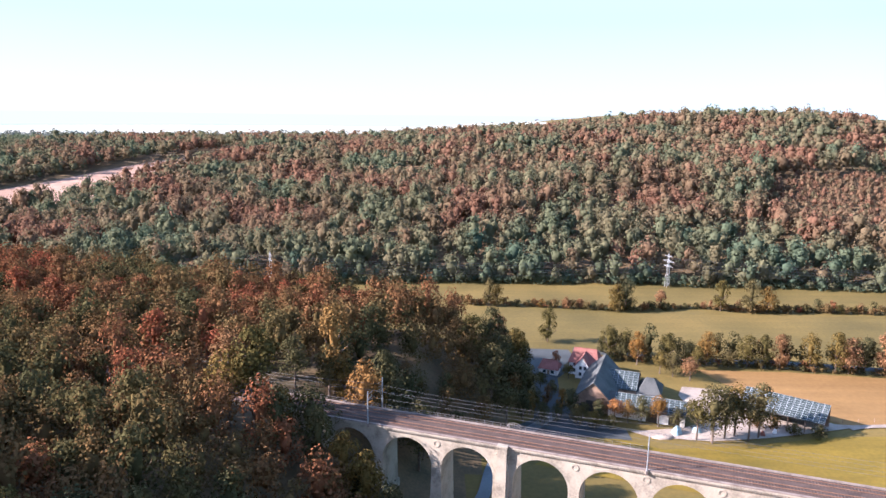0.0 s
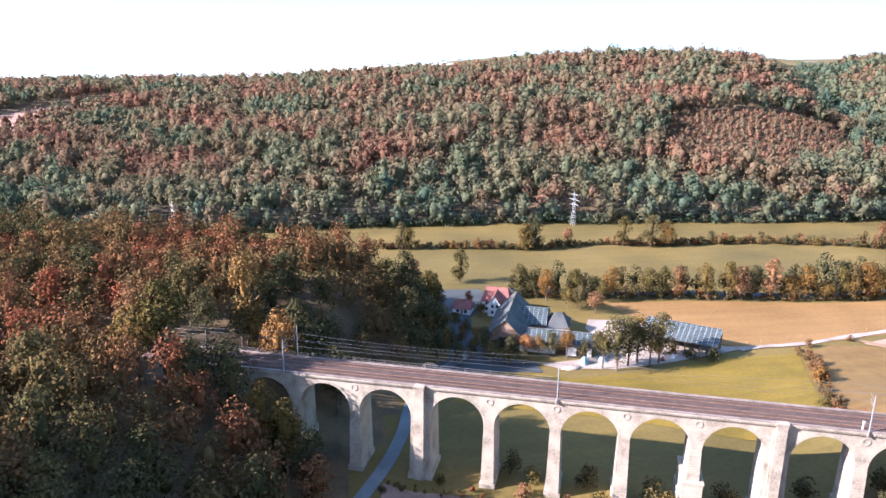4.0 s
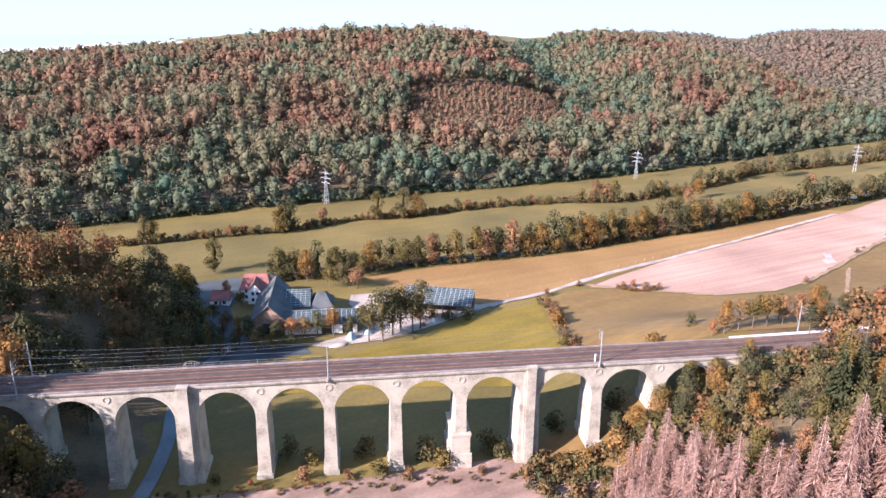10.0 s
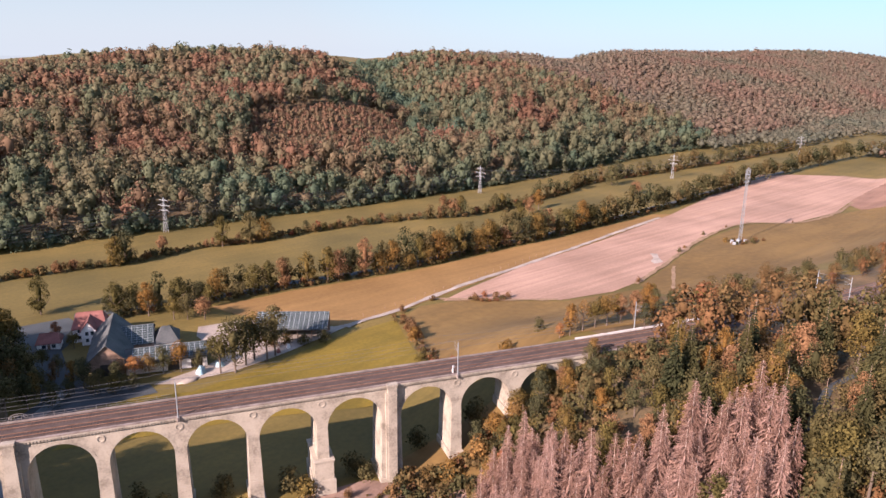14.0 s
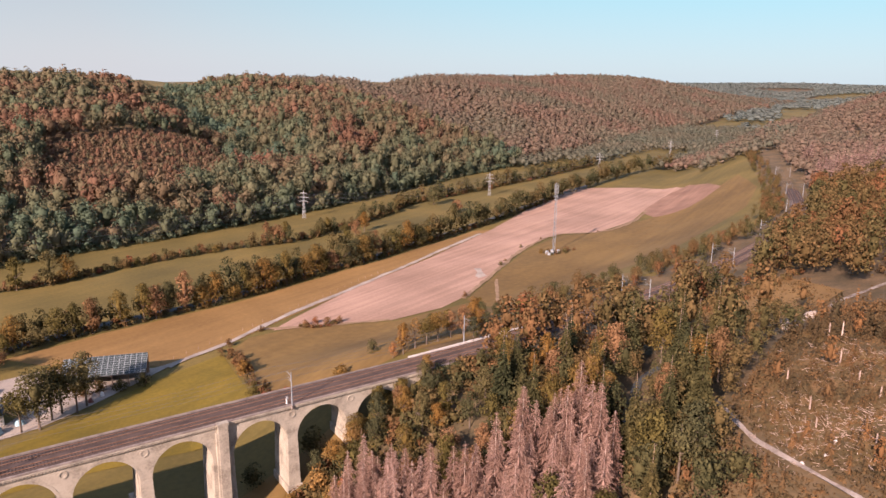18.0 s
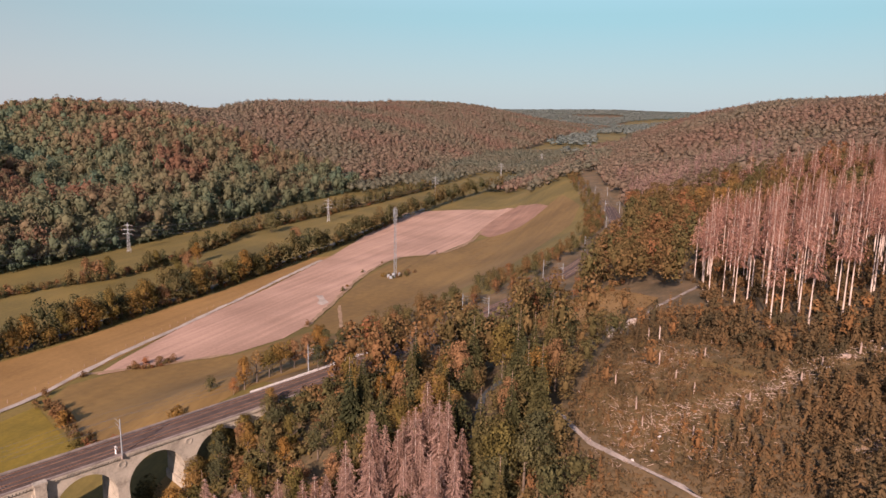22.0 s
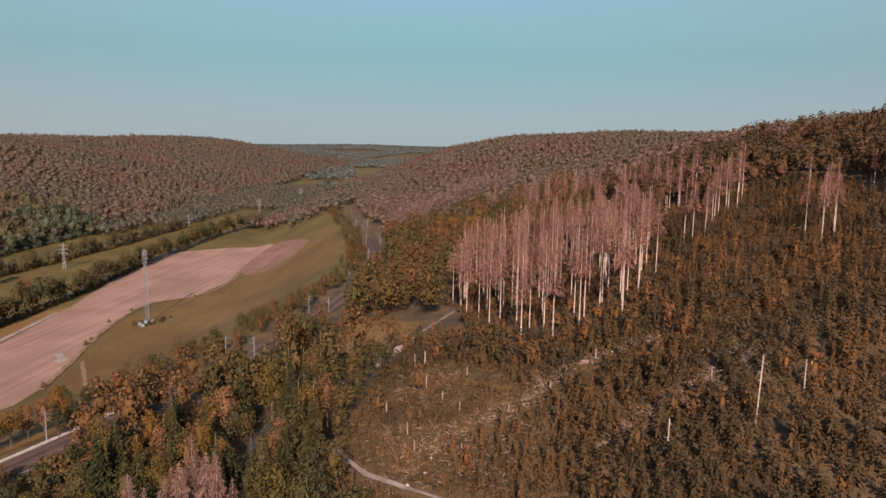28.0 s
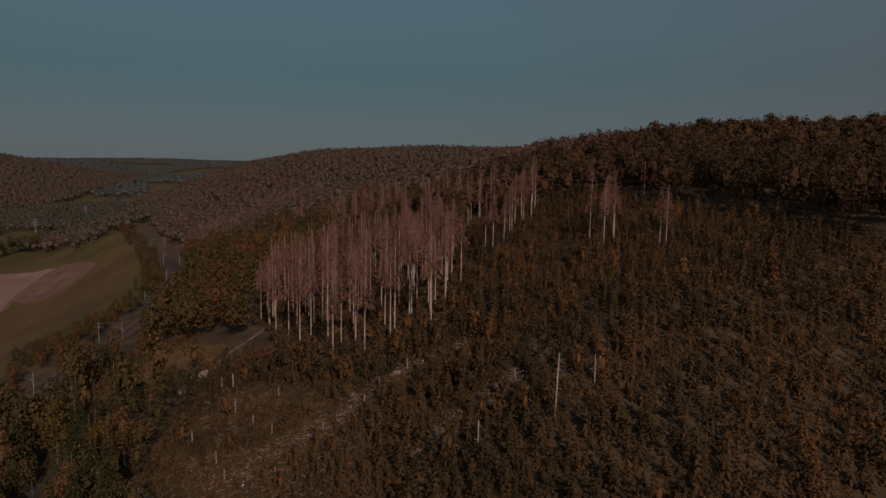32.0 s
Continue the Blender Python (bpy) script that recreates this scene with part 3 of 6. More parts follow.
drape("near_field", [(8, 148), (14, 144), (38, 136), (58, 131), (84, 125), (92, 117), (97, 104), (80, 80), (20, 90), (4, 120)], M_STUBBLE3, 0.14, "ploughed pinkish field in front of the viaduct", "field", 5)
drape("tower_meadow", [(252, 145), (271, 133), (302, 119), (325, 108), (404, 105), (458, 97), (528, 106), (600, 136), (578, 142), (545, 161), (528, 169), (488, 176), (442, 180), (413, 199), (361, 196), (326, 187), (262, 171)], M_OLIVE, 0.10, "olive-green sloping meadow round the radio mast", "meadow")
drape("hill_field", [(-420, 470), (-320, 530), (-284, 588), (-257, 679), (-215, 772), (-222, 812), (-292, 732), (-339, 655), (-369, 620), (-460, 560)], M_STUBBLE, 0.35, "pale harvested field on the far western shoulder", "field", 16)
drape("bank_grass", [(84, 128), (94, 118), (99, 104), (92, 94), (108, 98), (118, 108), (122, 118), (104, 126)], M_OLIVE, 0.12, "rough grassy bank at the viaduct's eastern end", "bank", 4)
drape("farm_yard", [(88, 236), (92, 244), (112, 240), (116, 226), (131, 213), (141, 212), (124, 207.5), (104, 203.5), (86, 201), (68, 203), (63, 207), (80, 210), (88, 214)], M_GRAVEL, 0.20, "pale gravel farm yard", "yard", 5)
drape("farm_drive", [(24, 205), (36, 205), (62, 201), (62, 208), (48, 216), (46, 235), (48, 252), (60, 268), (58, 284), (34, 286), (38, 262), (38, 236), (34, 216)], M_TAR, 0.12, "blue-grey asphalt forecourt of the farm", "yard", 5)
lane("gravel_path", PATH_N, 2.5, M_GRAVEL, 0.30, "pale gravel farm track along the fields", ragged=0.4)
lane("gravel_spur", [(178, 216), (186, 208), (202, 194), (219, 181)], 2.0, M_EARTH, 0.26, "worn earth edge of the stubble field", ragged=0.5)
lane("valley_road", [(-2, 130), (1, 139), (5, 147), (10, 157), (15, 171), (18, 184), (24, 196), (32, 208), (42, 220)], 3.5, M_ROAD, 0.28, "narrow asphalt road passing under the viaduct", "road")
lane("country_road", [(60, 284), (100, 273), (138, 270), (156, 266), (197, 260), (236, 260), (295, 258), (345, 259), (405, 261), (470, 266), (541, 272), (626, 274)], 5.0, M_TAR, 0.2, "asphalt country road lined with trees", "road")
lane("forest_track", [(250, 8), (236, 14), (222, 20), (198, 25)], 1.7, M_CHALK, 0.25, "upper stretch of the chalky forest track", ragged=0.5)
lane("forest_track", [(137, 32), (131, 27.5), (121, 20), (114, 11), (104, -2)], 1.0, M_CHALK, 0.42, "chalky forest track through the clearing", ragged=0.5)
lane("grass_ride", [(190, 26), (181, 22), (172, 14), (161, 6), (149, -6)], 2.6, M_OLIVE, 0.42, "grassy ride crossing the felled slope", ragged=0.6)
lane("wood_lane", [(96, 32), (108, 39), (128, 44), (146, 48), (171, 42)], 1.8, M_TAR, 0.25, "shaded asphalt lane between the trees", "road")
lane("field_edge", [(262, 173), (326, 189), (361, 198), (413, 201), (442, 182), (488, 178), (534, 185)], 2.2, M_EARTH, 0.32, "grassy bank along the stubble field", ragged=0.7)
lane("wheel_track", [(252, 148), (279, 165), (300, 178)], 1.6, M_EARTH, 0.22, "faint wheel marks in the meadow", ragged=0.3)


# ---------------------------------------------------------------- the railway viaduct
def via(s, n, z):
    """A place on the viaduct: metres along, across (0 is the near face) and up, following the gradient."""
    return (AX + s * UX + n * NX, AY + s * UY + n * NY, z + GRADE * s)


DEPTH = 8.5                              # across, face to face
Z_SPRING, Z_CROWN, Z_CORNICE, Z_DECK = 15.6, 22.0, 23.25, 24.15
PIERS = [-15.0, 0.0, 15.0, 31.1, 47.25, 62.25, 77.25, 92.25, 108.4, 124.5, 139.5, 155.0]
WIDE = {31.1: 2.25, 108.4: 2.25}         # half widths of the two group piers
HALF = 1.19


def half_of(s):
    return WIDE.get(s, HALF)


viaduct = empty("viaduct", AX, AY, 0)


def via_part(name, bm, mat, label=""):
    ob = part(name, bm, mat, viaduct, label)
    ob.matrix_parent_inverse = Matrix.Translation((-AX, -AY, 0))
    return ob


def arch_bay(s0, s1, h0, h1):
    """Spandrels and barrel between two piers: the round arch goes right through."""
    bm = bmesh.new()
    a, b = s0 + h0, s1 - h1
    c, r = (a + b) / 2, (b - a) / 2
    rise = Z_CROWN - Z_SPRING
    curve = [(c - r * math.cos(math.pi * i / 28), Z_SPRING + rise * math.sin(math.pi * i / 28)) for i in range(29)]
    top = Z_CORNICE
    for n, flip in ((0.0, False), (DEPTH, True)):
        low = [bm.verts.new(via(s, n, z)) for s, z in curve]
        up = [bm.verts.new(via(s, n, top)) for s, z in curve]
        for i in range(28):
            f = (low[i], low[i + 1], up[i + 1], up[i])
            bm.faces.new(f if not flip else f[::-1])
        for s, lo, hi, e in ((s0, low[0], up[0], 0), (s1, low[-1], up[-1], 1)):
            p, q = bm.verts.new(via(s, n, Z_SPRING)), bm.verts.new(via(s, n, top))
            f = (p, lo, hi, q) if e == 0 else (lo, p, q, hi)
            bm.faces.new(f if not flip else f[::-1])
    near = [bm.verts.new(via(s, 0, z)) for s, z in curve]
    far = [bm.verts.new(via(s, DEPTH, z)) for s, z in curve]
    for i in range(28):
        bm.faces.new((near[i + 1], near[i], far[i], far[i + 1]))
    return bm


def voussoirs():
    """The dressed stones round an arch, a little proud of the face: one mesh for each place in the ring."""
    out, n, r = [], 27, 6.31
    rise = Z_CROWN - Z_SPRING
    for i in range(n):
        f0, f1 = math.pi * (i + 0.04) / n, math.pi * (i + 0.96) / n
        bm = bmesh.new()
        vs = []
        for d in (-0.03 - 0.012 * (i % 3), 0.05):
            for k, f in ((1.0, f0), (1.0, f1), (1.10, f1), (1.10, f0)):
                s, z = -r * k * math.cos(f), Z_SPRING + rise * k * math.sin(f)
                vs.append(bm.verts.new((s * UX + d * NX, s * UY + d * NY, z)))
        bm.faces.new(vs[3::-1])
        for i0 in range(4):
            i1 = (i0 + 1) % 4
            bm.faces.new((vs[i0], vs[i1], vs[i1 + 4], vs[i0 + 4]))
        me = bpy.data.meshes.new("voussoir")
        bm.to_mesh(me)
        bm.free()
        me.materials.append(M_STONE)
        out.append(me)
    return out


def ground_under(s):
    return min(land1(*via(s, n, 0)[:2]) for n in (0, DEPTH)) - GRADE * s - 1.2


def pier(s, h):
    """A tapered pier in courses with recessed joints, from the ground to the springing: one body."""
    bm = bmesh.new()
    z0, z1 = ground_under(s), Z_SPRING
    n = max(2, int((z1 - z0) / 0.62))
    rings = []
    for i in range(n):
        a, b = z0 + (z1 - z0) * i / n, z0 + (z1 - z0) * (i + 0.93) / n
        fa = (z1 - a) * 0.021
        g = 0.014 * ((i * 7) % 3)
        rings += [(a, fa + g), (b, fa + g), (b + 0.005, fa - 0.05), (a + (z1 - z0) / n - 0.005, fa - 0.05)]
    rings.append((z1, 0.0))
    loops = [[bm.verts.new(via(x, y, z)) for x, y in ((s - h - f, -f), (s + h + f, -f), (s + h + f, DEPTH + f), (s - h - f, DEPTH + f))] for z, f in rings]
    for a, b in zip(loops, loops[1:]):
        for i in range(4):
            j = (i + 1) % 4
            bm.faces.new((a[i], a[j], b[j], b[i]))
    bm.faces.new(loops[-1])
    return bm


def medallion(s):
    bm = bmesh.new()
    k = 20
    for r0, r1, d in ((0.56, 0.86, -0.13),):
        ring = []
        for i in range(k):
            f = math.tau * i / k
            ring.append([bm.verts.new(via(s + r * math.cos(f), n, 21.73 + r * math.sin(f))) for r, n in ((r0, 0.02), (r0, d), (r1, d), (r1, 0.02))])
        for i in range(k):
            a, b = ring[i], ring[(i + 1) % k]
            for j in range(3):
                bm.faces.new((a[j], a[j + 1], b[j + 1], b[j]))
    return bm


for i, s in enumerate(PIERS):
    h = half_of(s)
    if -15 < s < 155:
        shaft = via_part("pier", pier(s, h), M_STONE)
        z0 = ground_under(s)
        f = (Z_SPRING - z0) * 0.021
        steps_of = [(0.3, z0 + 2.4)] if abs(s - 92.25) > 0.1 else [(0.6, 7.6), (0.8, 8.1), (1.0, 3.0)]
        for g, zt in steps_of:
            bm = bmesh.new()
            box(bm, s - h - f - g, s + h + f + g, -f - g, DEPTH + f + g, z0 if zt != 8.1 else 7.6, zt, via)
            ob = part("plinth", bm, M_STONE, shaft)
            ob.matrix_parent_inverse = Matrix.Translation((-AX, -AY, 0)) @ Matrix.Translation((AX, AY, 0))
    if h > 2:                             # pilaster strips up to the cornice
        bm = bmesh.new()
        z0 = ground_under(s)
        for n0, n1 in ((-1.1, 0.06), (DEPTH - 0.06, DEPTH + 1.1)):
            box(bm, s - 1.05, s + 1.05, n0, n1, z0, Z_CORNICE + 0.55 if n0 < 0 else Z_CORNICE - 0.4, via)
            box(bm, s - 1.5, s + 1.5, n0 * 0.72 if n0 < 0 else n0, n1 if n0 < 0 else n1 * 0.97, z0, Z_CORNICE - 1.2, via)
            if n0 < 0:
                box(bm, s - 1.25, s + 1.25, n0 - 0.15, n1 + 0.15, Z_CORNICE + 0.55, Z_DECK + 0.2, via)
        box(bm, s - h, s + h, 0.004, DEPTH - 0.004, Z_SPRING - 0.01, Z_CORNICE, via)
        via_part("pilaster", bm, M_STONE)
    elif -15 < s < 155:
        via_part("medallion", medallion(s), M_STONE)
RING = voussoirs()
for a, b in zip(PIERS, PIERS[1:]):
    bay = via_part("arch", arch_bay(a, b, half_of(a), half_of(b)), M_STONE)
    c = (a + half_of(a) + b - half_of(b)) / 2
    for me in RING:
        ob = new("voussoir", me)
        ob.parent = bay
        ob.location = via(c, 0, 0)
for s0, s1 in ((-34.0, -15.0), (155.0, 172.0)):  # abutment walls
    bm = bmesh.new()
    box(bm, s0, s1, 0, DEPTH, 8.0, Z_CORNICE, via)
    via_part("abutment", bm, M_STONE)
bm = bmesh.new()
box(bm, -34, 172, -0.45, DEPTH + 0.05, Z_CORNICE + 0.42, Z_CORNICE + 0.72, via)
box(bm, -34, 172, -0.30, DEPTH + 0.04, Z_CORNICE + 0.003, Z_CORNICE + 0.42, via)
via_part("cornice", bm, M_STONE)
bm = bmesh.new()
k = -33.8
while k < 171.8:
    box(bm, k, k + 0.30, -0.44, -0.30, Z_CORNICE + 0.02, Z_CORNICE + 0.42, via)
    k += 0.62
via_part("dentil_course", bm, M_STONE)["kind"] = "stuff"
bm = bmesh.new()
for n0, n1 in ((-0.40, 0.15), (DEPTH - 0.15, DEPTH + 0.40)):
    box(bm, -34, 172, n0, n1, Z_CORNICE + 0.72, Z_DECK + 0.12, via)
via_part("parapet_kerb", bm, M_KERB)
tagged(viaduct, "pale limestone railway viaduct with round arches and two broad group piers", "viaduct")


# ---------------------------------------------------------------- railway: bed, tracks, masts and wires
def line_at(x, off, up=0.0):
    """A place beside the railway: off metres north of its centre line, up metres over the rails' foot."""
    dy = float(rail_y(x + 1.0) - rail_y(x - 1.0)) / 2
    k = math.hypot(1, dy)
    return Vector((x - dy / k * off, float(rail_y(x)) + off / k, float(rail_z(x)) + up))


stations = list(np.arange(-170.0, 720.0, 3.0))


def run_along(name, section, mat, label, category, xs=stations, kind="structure", parent=None):
    """A profile of (off, up) pairs swept along the railway."""
    bm = bmesh.new()
    rows = [[bm.verts.new(line_at(x, o, u)) for o, u in section] for x in xs]
    for a, b in zip(rows, rows[1:]):
        for j in range(len(section) - 1):
            bm.faces.new((a[j], b[j], b[j + 1], a[j + 1]))
    ob = part(name, bm, mat, parent)
    return tagged(ob, label, category, kind=kind) if parent is None else ob


run_along("ballast_bed", [(-4.2, -0.55), (-4.0, -0.2), (-3.5, -0.05), (3.5, -0.05), (4.0, -0.2), (4.2, -0.55)], M_BALLAST, "brown ballast bed of the double-track railway", "railway")
run_along("cable_trough", [(4.25, -0.3), (4.25, 0.22), (4.75, 0.22), (4.75, -0.3)], M_CONCRETE, "pale concrete cable trough beside the tracks", "trough", list(np.arange(140.0, 186.0, 3.0)))
for off in (-2.0, 2.0):
    track = empty("railway_track", *line_at(0, off), 0)
    back = Matrix.Translation(-line_at(0, off))
    for g in (-0.75, 0.75):
        o = off + g
        ob = run_along("rail", [(o - 0.07, 0.02), (o - 0.04, 0.17), (o + 0.04, 0.17), (o + 0.07, 0.02)], M_RUST, "", "", parent=track)
        ob.matrix_parent_inverse = back
    bm = bmesh.new()
    xs, x = [], -168.0
    while x < 460:
        p, q = line_at(x, off - 1.3, 0), line_at(x, off + 1.3, 0)
        d = (q - p).normalized()
        e = Vector((d.y, -d.x, 0)) * 0.13
        vs = [bm.verts.new(v + Vector((0, 0, h))) for v in (p - e, p + e, q + e, q - e) for h in (-0.08, 0.06)]
        for f in ((1, 3, 5, 7), (0, 1, 7, 6), (2, 4, 5, 3), (0, 2, 3, 1), (4, 6, 7, 5)):
            bm.faces.new([vs[i] for i in f])
        x += 0.6 * 0.935
    ob = part("sleeper_bed", bm, M_SLEEPER, track, "row of pale concrete sleepers")
    ob["kind"] = "stuff"
    ob.matrix_parent_inverse = back
    tagged(track, "straight railway track with rusty rails on concrete sleepers", "track", "the two railway tracks")


def catenary_mast(x, off, inward, height=8.2, label="slim grey steel overhead-line mast beside the tracks"):
    """A tapered mast with a bracket that reaches over the track."""
    p = line_at(x, off, -0.3)
    m = empty("catenary_mast", *p)
    bm = bmesh.new()
    rod(bm, (0, 0, -0.6), (0, 0, height), 0.17, 0.11, 8)
    part("pole", bm, M_STEEL, m)
    bm = bmesh.new()
    box(bm, -0.28, 0.28, -0.28, 0.28, -0.8, 0.1)
    part("foot", bm, M_KERB, m)
    d = (line_at(x, off + inward) - line_at(x, off)).normalized()
    for z0, z1, k in ((7.2, 7.5, 2.6), (5.9, 6.6, 2.4), (5.9, 5.6, 2.2)):
        bm = bmesh.new()
        rod(bm, (0, 0, z0), (d.x * k, d.y * k, z1), 0.045, 0.035, 5)
        part("bracket", bm, M_STEEL, m)
    bm = bmesh.new()
    rod(bm, (d.x * 0.2, d.y * 0.2, 6.25), (d.x * 0.7, d.y * 0.7, 6.4), 0.08, 0.08, 6)
    part("insulator", bm, M_WOODEN, m)
    return tagged(m, label, "mast", "masts of the overhead line")


MASTS_S = [-75.0, -12.9, 47.5, 105.5, 165.0, 228.0, 290.0, 352.0, 420.0, 490.0, 570.0]
MASTS_N = [-78.0, -13.5, 47.2, 103.5, 158.0, 226.0, 292.0, 354.0, 422.0, 492.0, 572.0]
for x in MASTS_S:
    catenary_mast(x, -4.55, 1)
for i, x in enumerate(MASTS_N):
    if i not in (2, 3):
        catenary_mast(x, 5.0, -1)


def wire(points, r=0.025, sag=0.0, n=6):
    """One three-sided cable through the points, hanging between them."""
    line = []
    for a, b in zip(points, points[1:]):
        a, b = Vector(a), Vector(b)
        line += [a.lerp(b, i / n) - Vector((0, 0, sag * 4 * (i / n) * (1 - i / n))) for i in range(n)]
    line.append(Vector(points[-1]))
    bm = bmesh.new()
    rings = []
    for i, p in enumerate(line):
        d = line[min(i + 1, len(line) - 1)] - line[max(i - 1, 0)]
        side = Vector((-d.y, d.x, 0)).normalized() * r
        rings.append([bm.verts.new(p + side), bm.verts.new(p - side), bm.verts.new(p + Vector((0, 0, r * 1.6)))])
    for a, b in zip(rings, rings[1:]):
        for k in range(3):
            bm.faces.new((a[k], b[k], b[(k + 1) % 3], a[(k + 1) % 3]))
    return bm


for off, xs in ((-2.0, MASTS_S), (2.0, MASTS_N)):
    for up, sag, nm in ((7.3, 1.1, "carrying_wire"), (5.5, 0.05, "contact_wire")):
        pts = [line_at(x, off, up) for x in xs]
        tagged(part(nm, wire(pts, 0.022, sag=sag), M_WIRE), "thin dark overhead wire strung between the masts", "wire", "overhead wires")
# railing along the far edge of the viaduct
railing = empty("railing", *via(0, DEPTH, Z_DECK))
inv = Matrix.Translation(-Vector(via(0, DEPTH, Z_DECK)))
s = -30.0
while s < 62:
    bm = bmesh.new()
    box(bm, s - 0.035, s + 0.035, DEPTH + 0.05, DEPTH + 0.12, Z_DECK, Z_DECK + 1.15, via)
    part("post", bm, M_PAINT, railing).matrix_parent_inverse = inv
    s += 2.0
for z in (0.55, 1.1):
    bm = bmesh.new()
    box(bm, -30, 61, DEPTH + 0.06, DEPTH + 0.11, Z_DECK + z, Z_DECK + z + 0.05, via)
    part("handrail", bm, M_PAINT, railing).matrix_parent_inverse = inv
tagged(railing, "simple grey steel railing along the viaduct edge", "railing")
# arched refuge on the edge above the group pier
refuge = empty("refuge_railing", *via(31.1, DEPTH, Z_DECK))
inv = Matrix.Translation(-Vector(via(31.1, DEPTH, Z_DECK)))
for n in (DEPTH + 0.2, DEPTH + 1.2):
    bm = bmesh.new()
    pts = [via(31.1 - 1.7 * math.cos(math.pi * i / 12), n, Z_DECK + 0.2 + 0.95 * math.sin(math.pi * i / 12)) for i in range(13)]
    for a, b in zip(pts, pts[1:]):
        rod(bm, a, b, 0.06, 0.06, 5)
    part("hoop", bm, M_PAINT, refuge).matrix_parent_inverse = inv
for k in (-1.2, -0.6, 0, 0.6, 1.2):
    bm = bmesh.new()
    rod(bm, via(31.1 + k, DEPTH + 1.2, Z_DECK - 0.2), via(31.1 + k, DEPTH + 1.2, Z_DECK + 0.2 + 0.95 * math.sqrt(1 - (k / 1.7) ** 2)), 0.04, 0.04, 5)
    part("baluster", bm, M_PAINT, refuge).matrix_parent_inverse = inv
tagged(refuge, "arched steel railing of a refuge on the viaduct edge", "railing")
# small white marker post, and the brackets under the mast feet
post = empty("marker_post", *via(123.6, 0.5, Z_DECK))
bm = bmesh.new()
box(bm, -0.12, 0.12, -0.12, 0.12, -0.1, 1.9)
part("post", bm, M_RENDER, post)
bm = bmesh.new()
box(bm, -0.3, 0.3, -0.16, -0.12, 1.3, 1.95)
part("plate", bm, M_RENDER, post)
tagged(post, "short white marker post beside the track", "post")


# ---------------------------------------------------------------- tree stock
def mesh_of(name, vf):
    return arrays(name, vf[0], None, vf[1])


CROWNS = [mesh_of("crown", broadleaf(100 + i, w, h, z, b + 8, 1450, 0.62)) for i, (w, h, z, b) in enumerate(
    [(10.5, 12.5, 4.5, 13), (9.0, 13.5, 5.0, 12), (12.0, 12.0, 4.5, 15), (8.0, 14.0, 5.0, 11), (10.0, 11.0, 4.0, 14), (7.5, 11.0, 3.5, 10)])]
THIN_CROWNS = [mesh_of("crown", broadleaf(130 + i, 6.5, 11, 4.0, 10, 300, 0.7, core=False)) for i in range(2)]
BUSHES = [mesh_of("crown", broadleaf(140 + i, 5.4, 4.0, 0.0, 13, 420, 0.48)) for i in range(3)]
W_MID = [broadleaf(30 + i, 10.4, 13.5, 4.0, 13, 230, 1.1, core=True, spread=0.38, inner=0.8) for i in range(4)]


def clump(seed, w, h, z0, bulges, n, size, sides=6):
    """A crown seen from afar: uneven bulges under a scatter of leaf sprays."""
    rng = np.random.default_rng(seed)
    lobes = lobes_of(rng, w, h, z0, bulges)
    chunks = [leaf_quads(rng, lobes, n, size, 0.32, 0.8, 1.12)]
    for lx, ly, lz, lr, lh in lobes[:1 + sides]:
        chunks.append(ball(lx, ly, lz, lr * 0.7, lh * 0.7, 5, 3, rng))
    return merge(chunks)


W_HILL = [clump(10 + i, w, h, 3.0, 12, 150, 1.3, 3) for i, (w, h) in enumerate(((12.0, 13.5), (10.5, 14.5), (13.0, 13.0), (9.5, 15.0), (11.5, 12.5)))]
W_FAR = [clump(20 + i, w, 12.5, 3.5, 9, 62, 1.7, 2) for i, w in enumerate((12.0, 10.5, 13.0, 10.0, 11.5))]
W_DIST = [clump(25 + i, 12.5, 11.0, 2.0, 7, 30, 2.2, 0) for i in range(4)]
W_NEAR = [broadleaf(280 + i, 10.5, 14.0, 3.5, 16, 600, 0.78) for i in range(4)]
W_BUSH = [broadleaf(270 + i, 4.8, 3.4, 0.0, 8, 80, 0.75, spread=0.4, inner=0.75) for i in range(3)]


DEAD_CROWNS = [mesh_of("dead_boughs", conifer(200 + i, w, 21.6, 2.0, 36, 9, 0.30, 0.06, 0.5, 0.62, 7)) for i, w in enumerate((6.6, 5.8, 7.4, 6.2))]
DEAD_TOPS = [mesh_of("dead_boughs", conifer(210 + i, w, 24, z, 30, 5, 0.30, 0.06, 0.6, 0.55, 6)) for i, (w, z) in enumerate(((4.2, 12.0), (4.8, 13.5), (3.8, 10.5), (4.4, 14.5)))]
SPRUCES = [mesh_of("boughs", conifer(220 + i, 8.0, 20, 1.0, 32, 8, 0.36, 0.17, 0.25, 0.85, 5)) for i in range(3)]
W_DEAD = [conifer(230 + i, 5.5, 20, 4, 16, 5, 0.25, 0.10, 0.4, 0.6, 2) for i in range(3)]
W_YOUNG = [conifer(240 + i, w, h, 0.1, 11, 6, 0.6, 0.2, 0.3, 0.9, 0) for i, (w, h) in enumerate(((2.8, 4.8), (2.4, 3.6), (2.6, 5.4), (2.2, 4.2), (3.0, 5.8)))] + [broadleaf(250 + i, w, h, 0.0, 7, 74, 0.46, core=False) for i, (w, h) in enumerate(((2.8, 2.9), (3.3, 2.6), (2.4, 3.4), (3.8, 3.2)))]
W_TUFT = [leaf_quads(np.random.default_rng(260 + i), [(0, 0, 0.15, 0.7, 0.45), (0.5, 0.3, 0.1, 0.45, 0.35)], 9, 0.5) for i in range(3)]
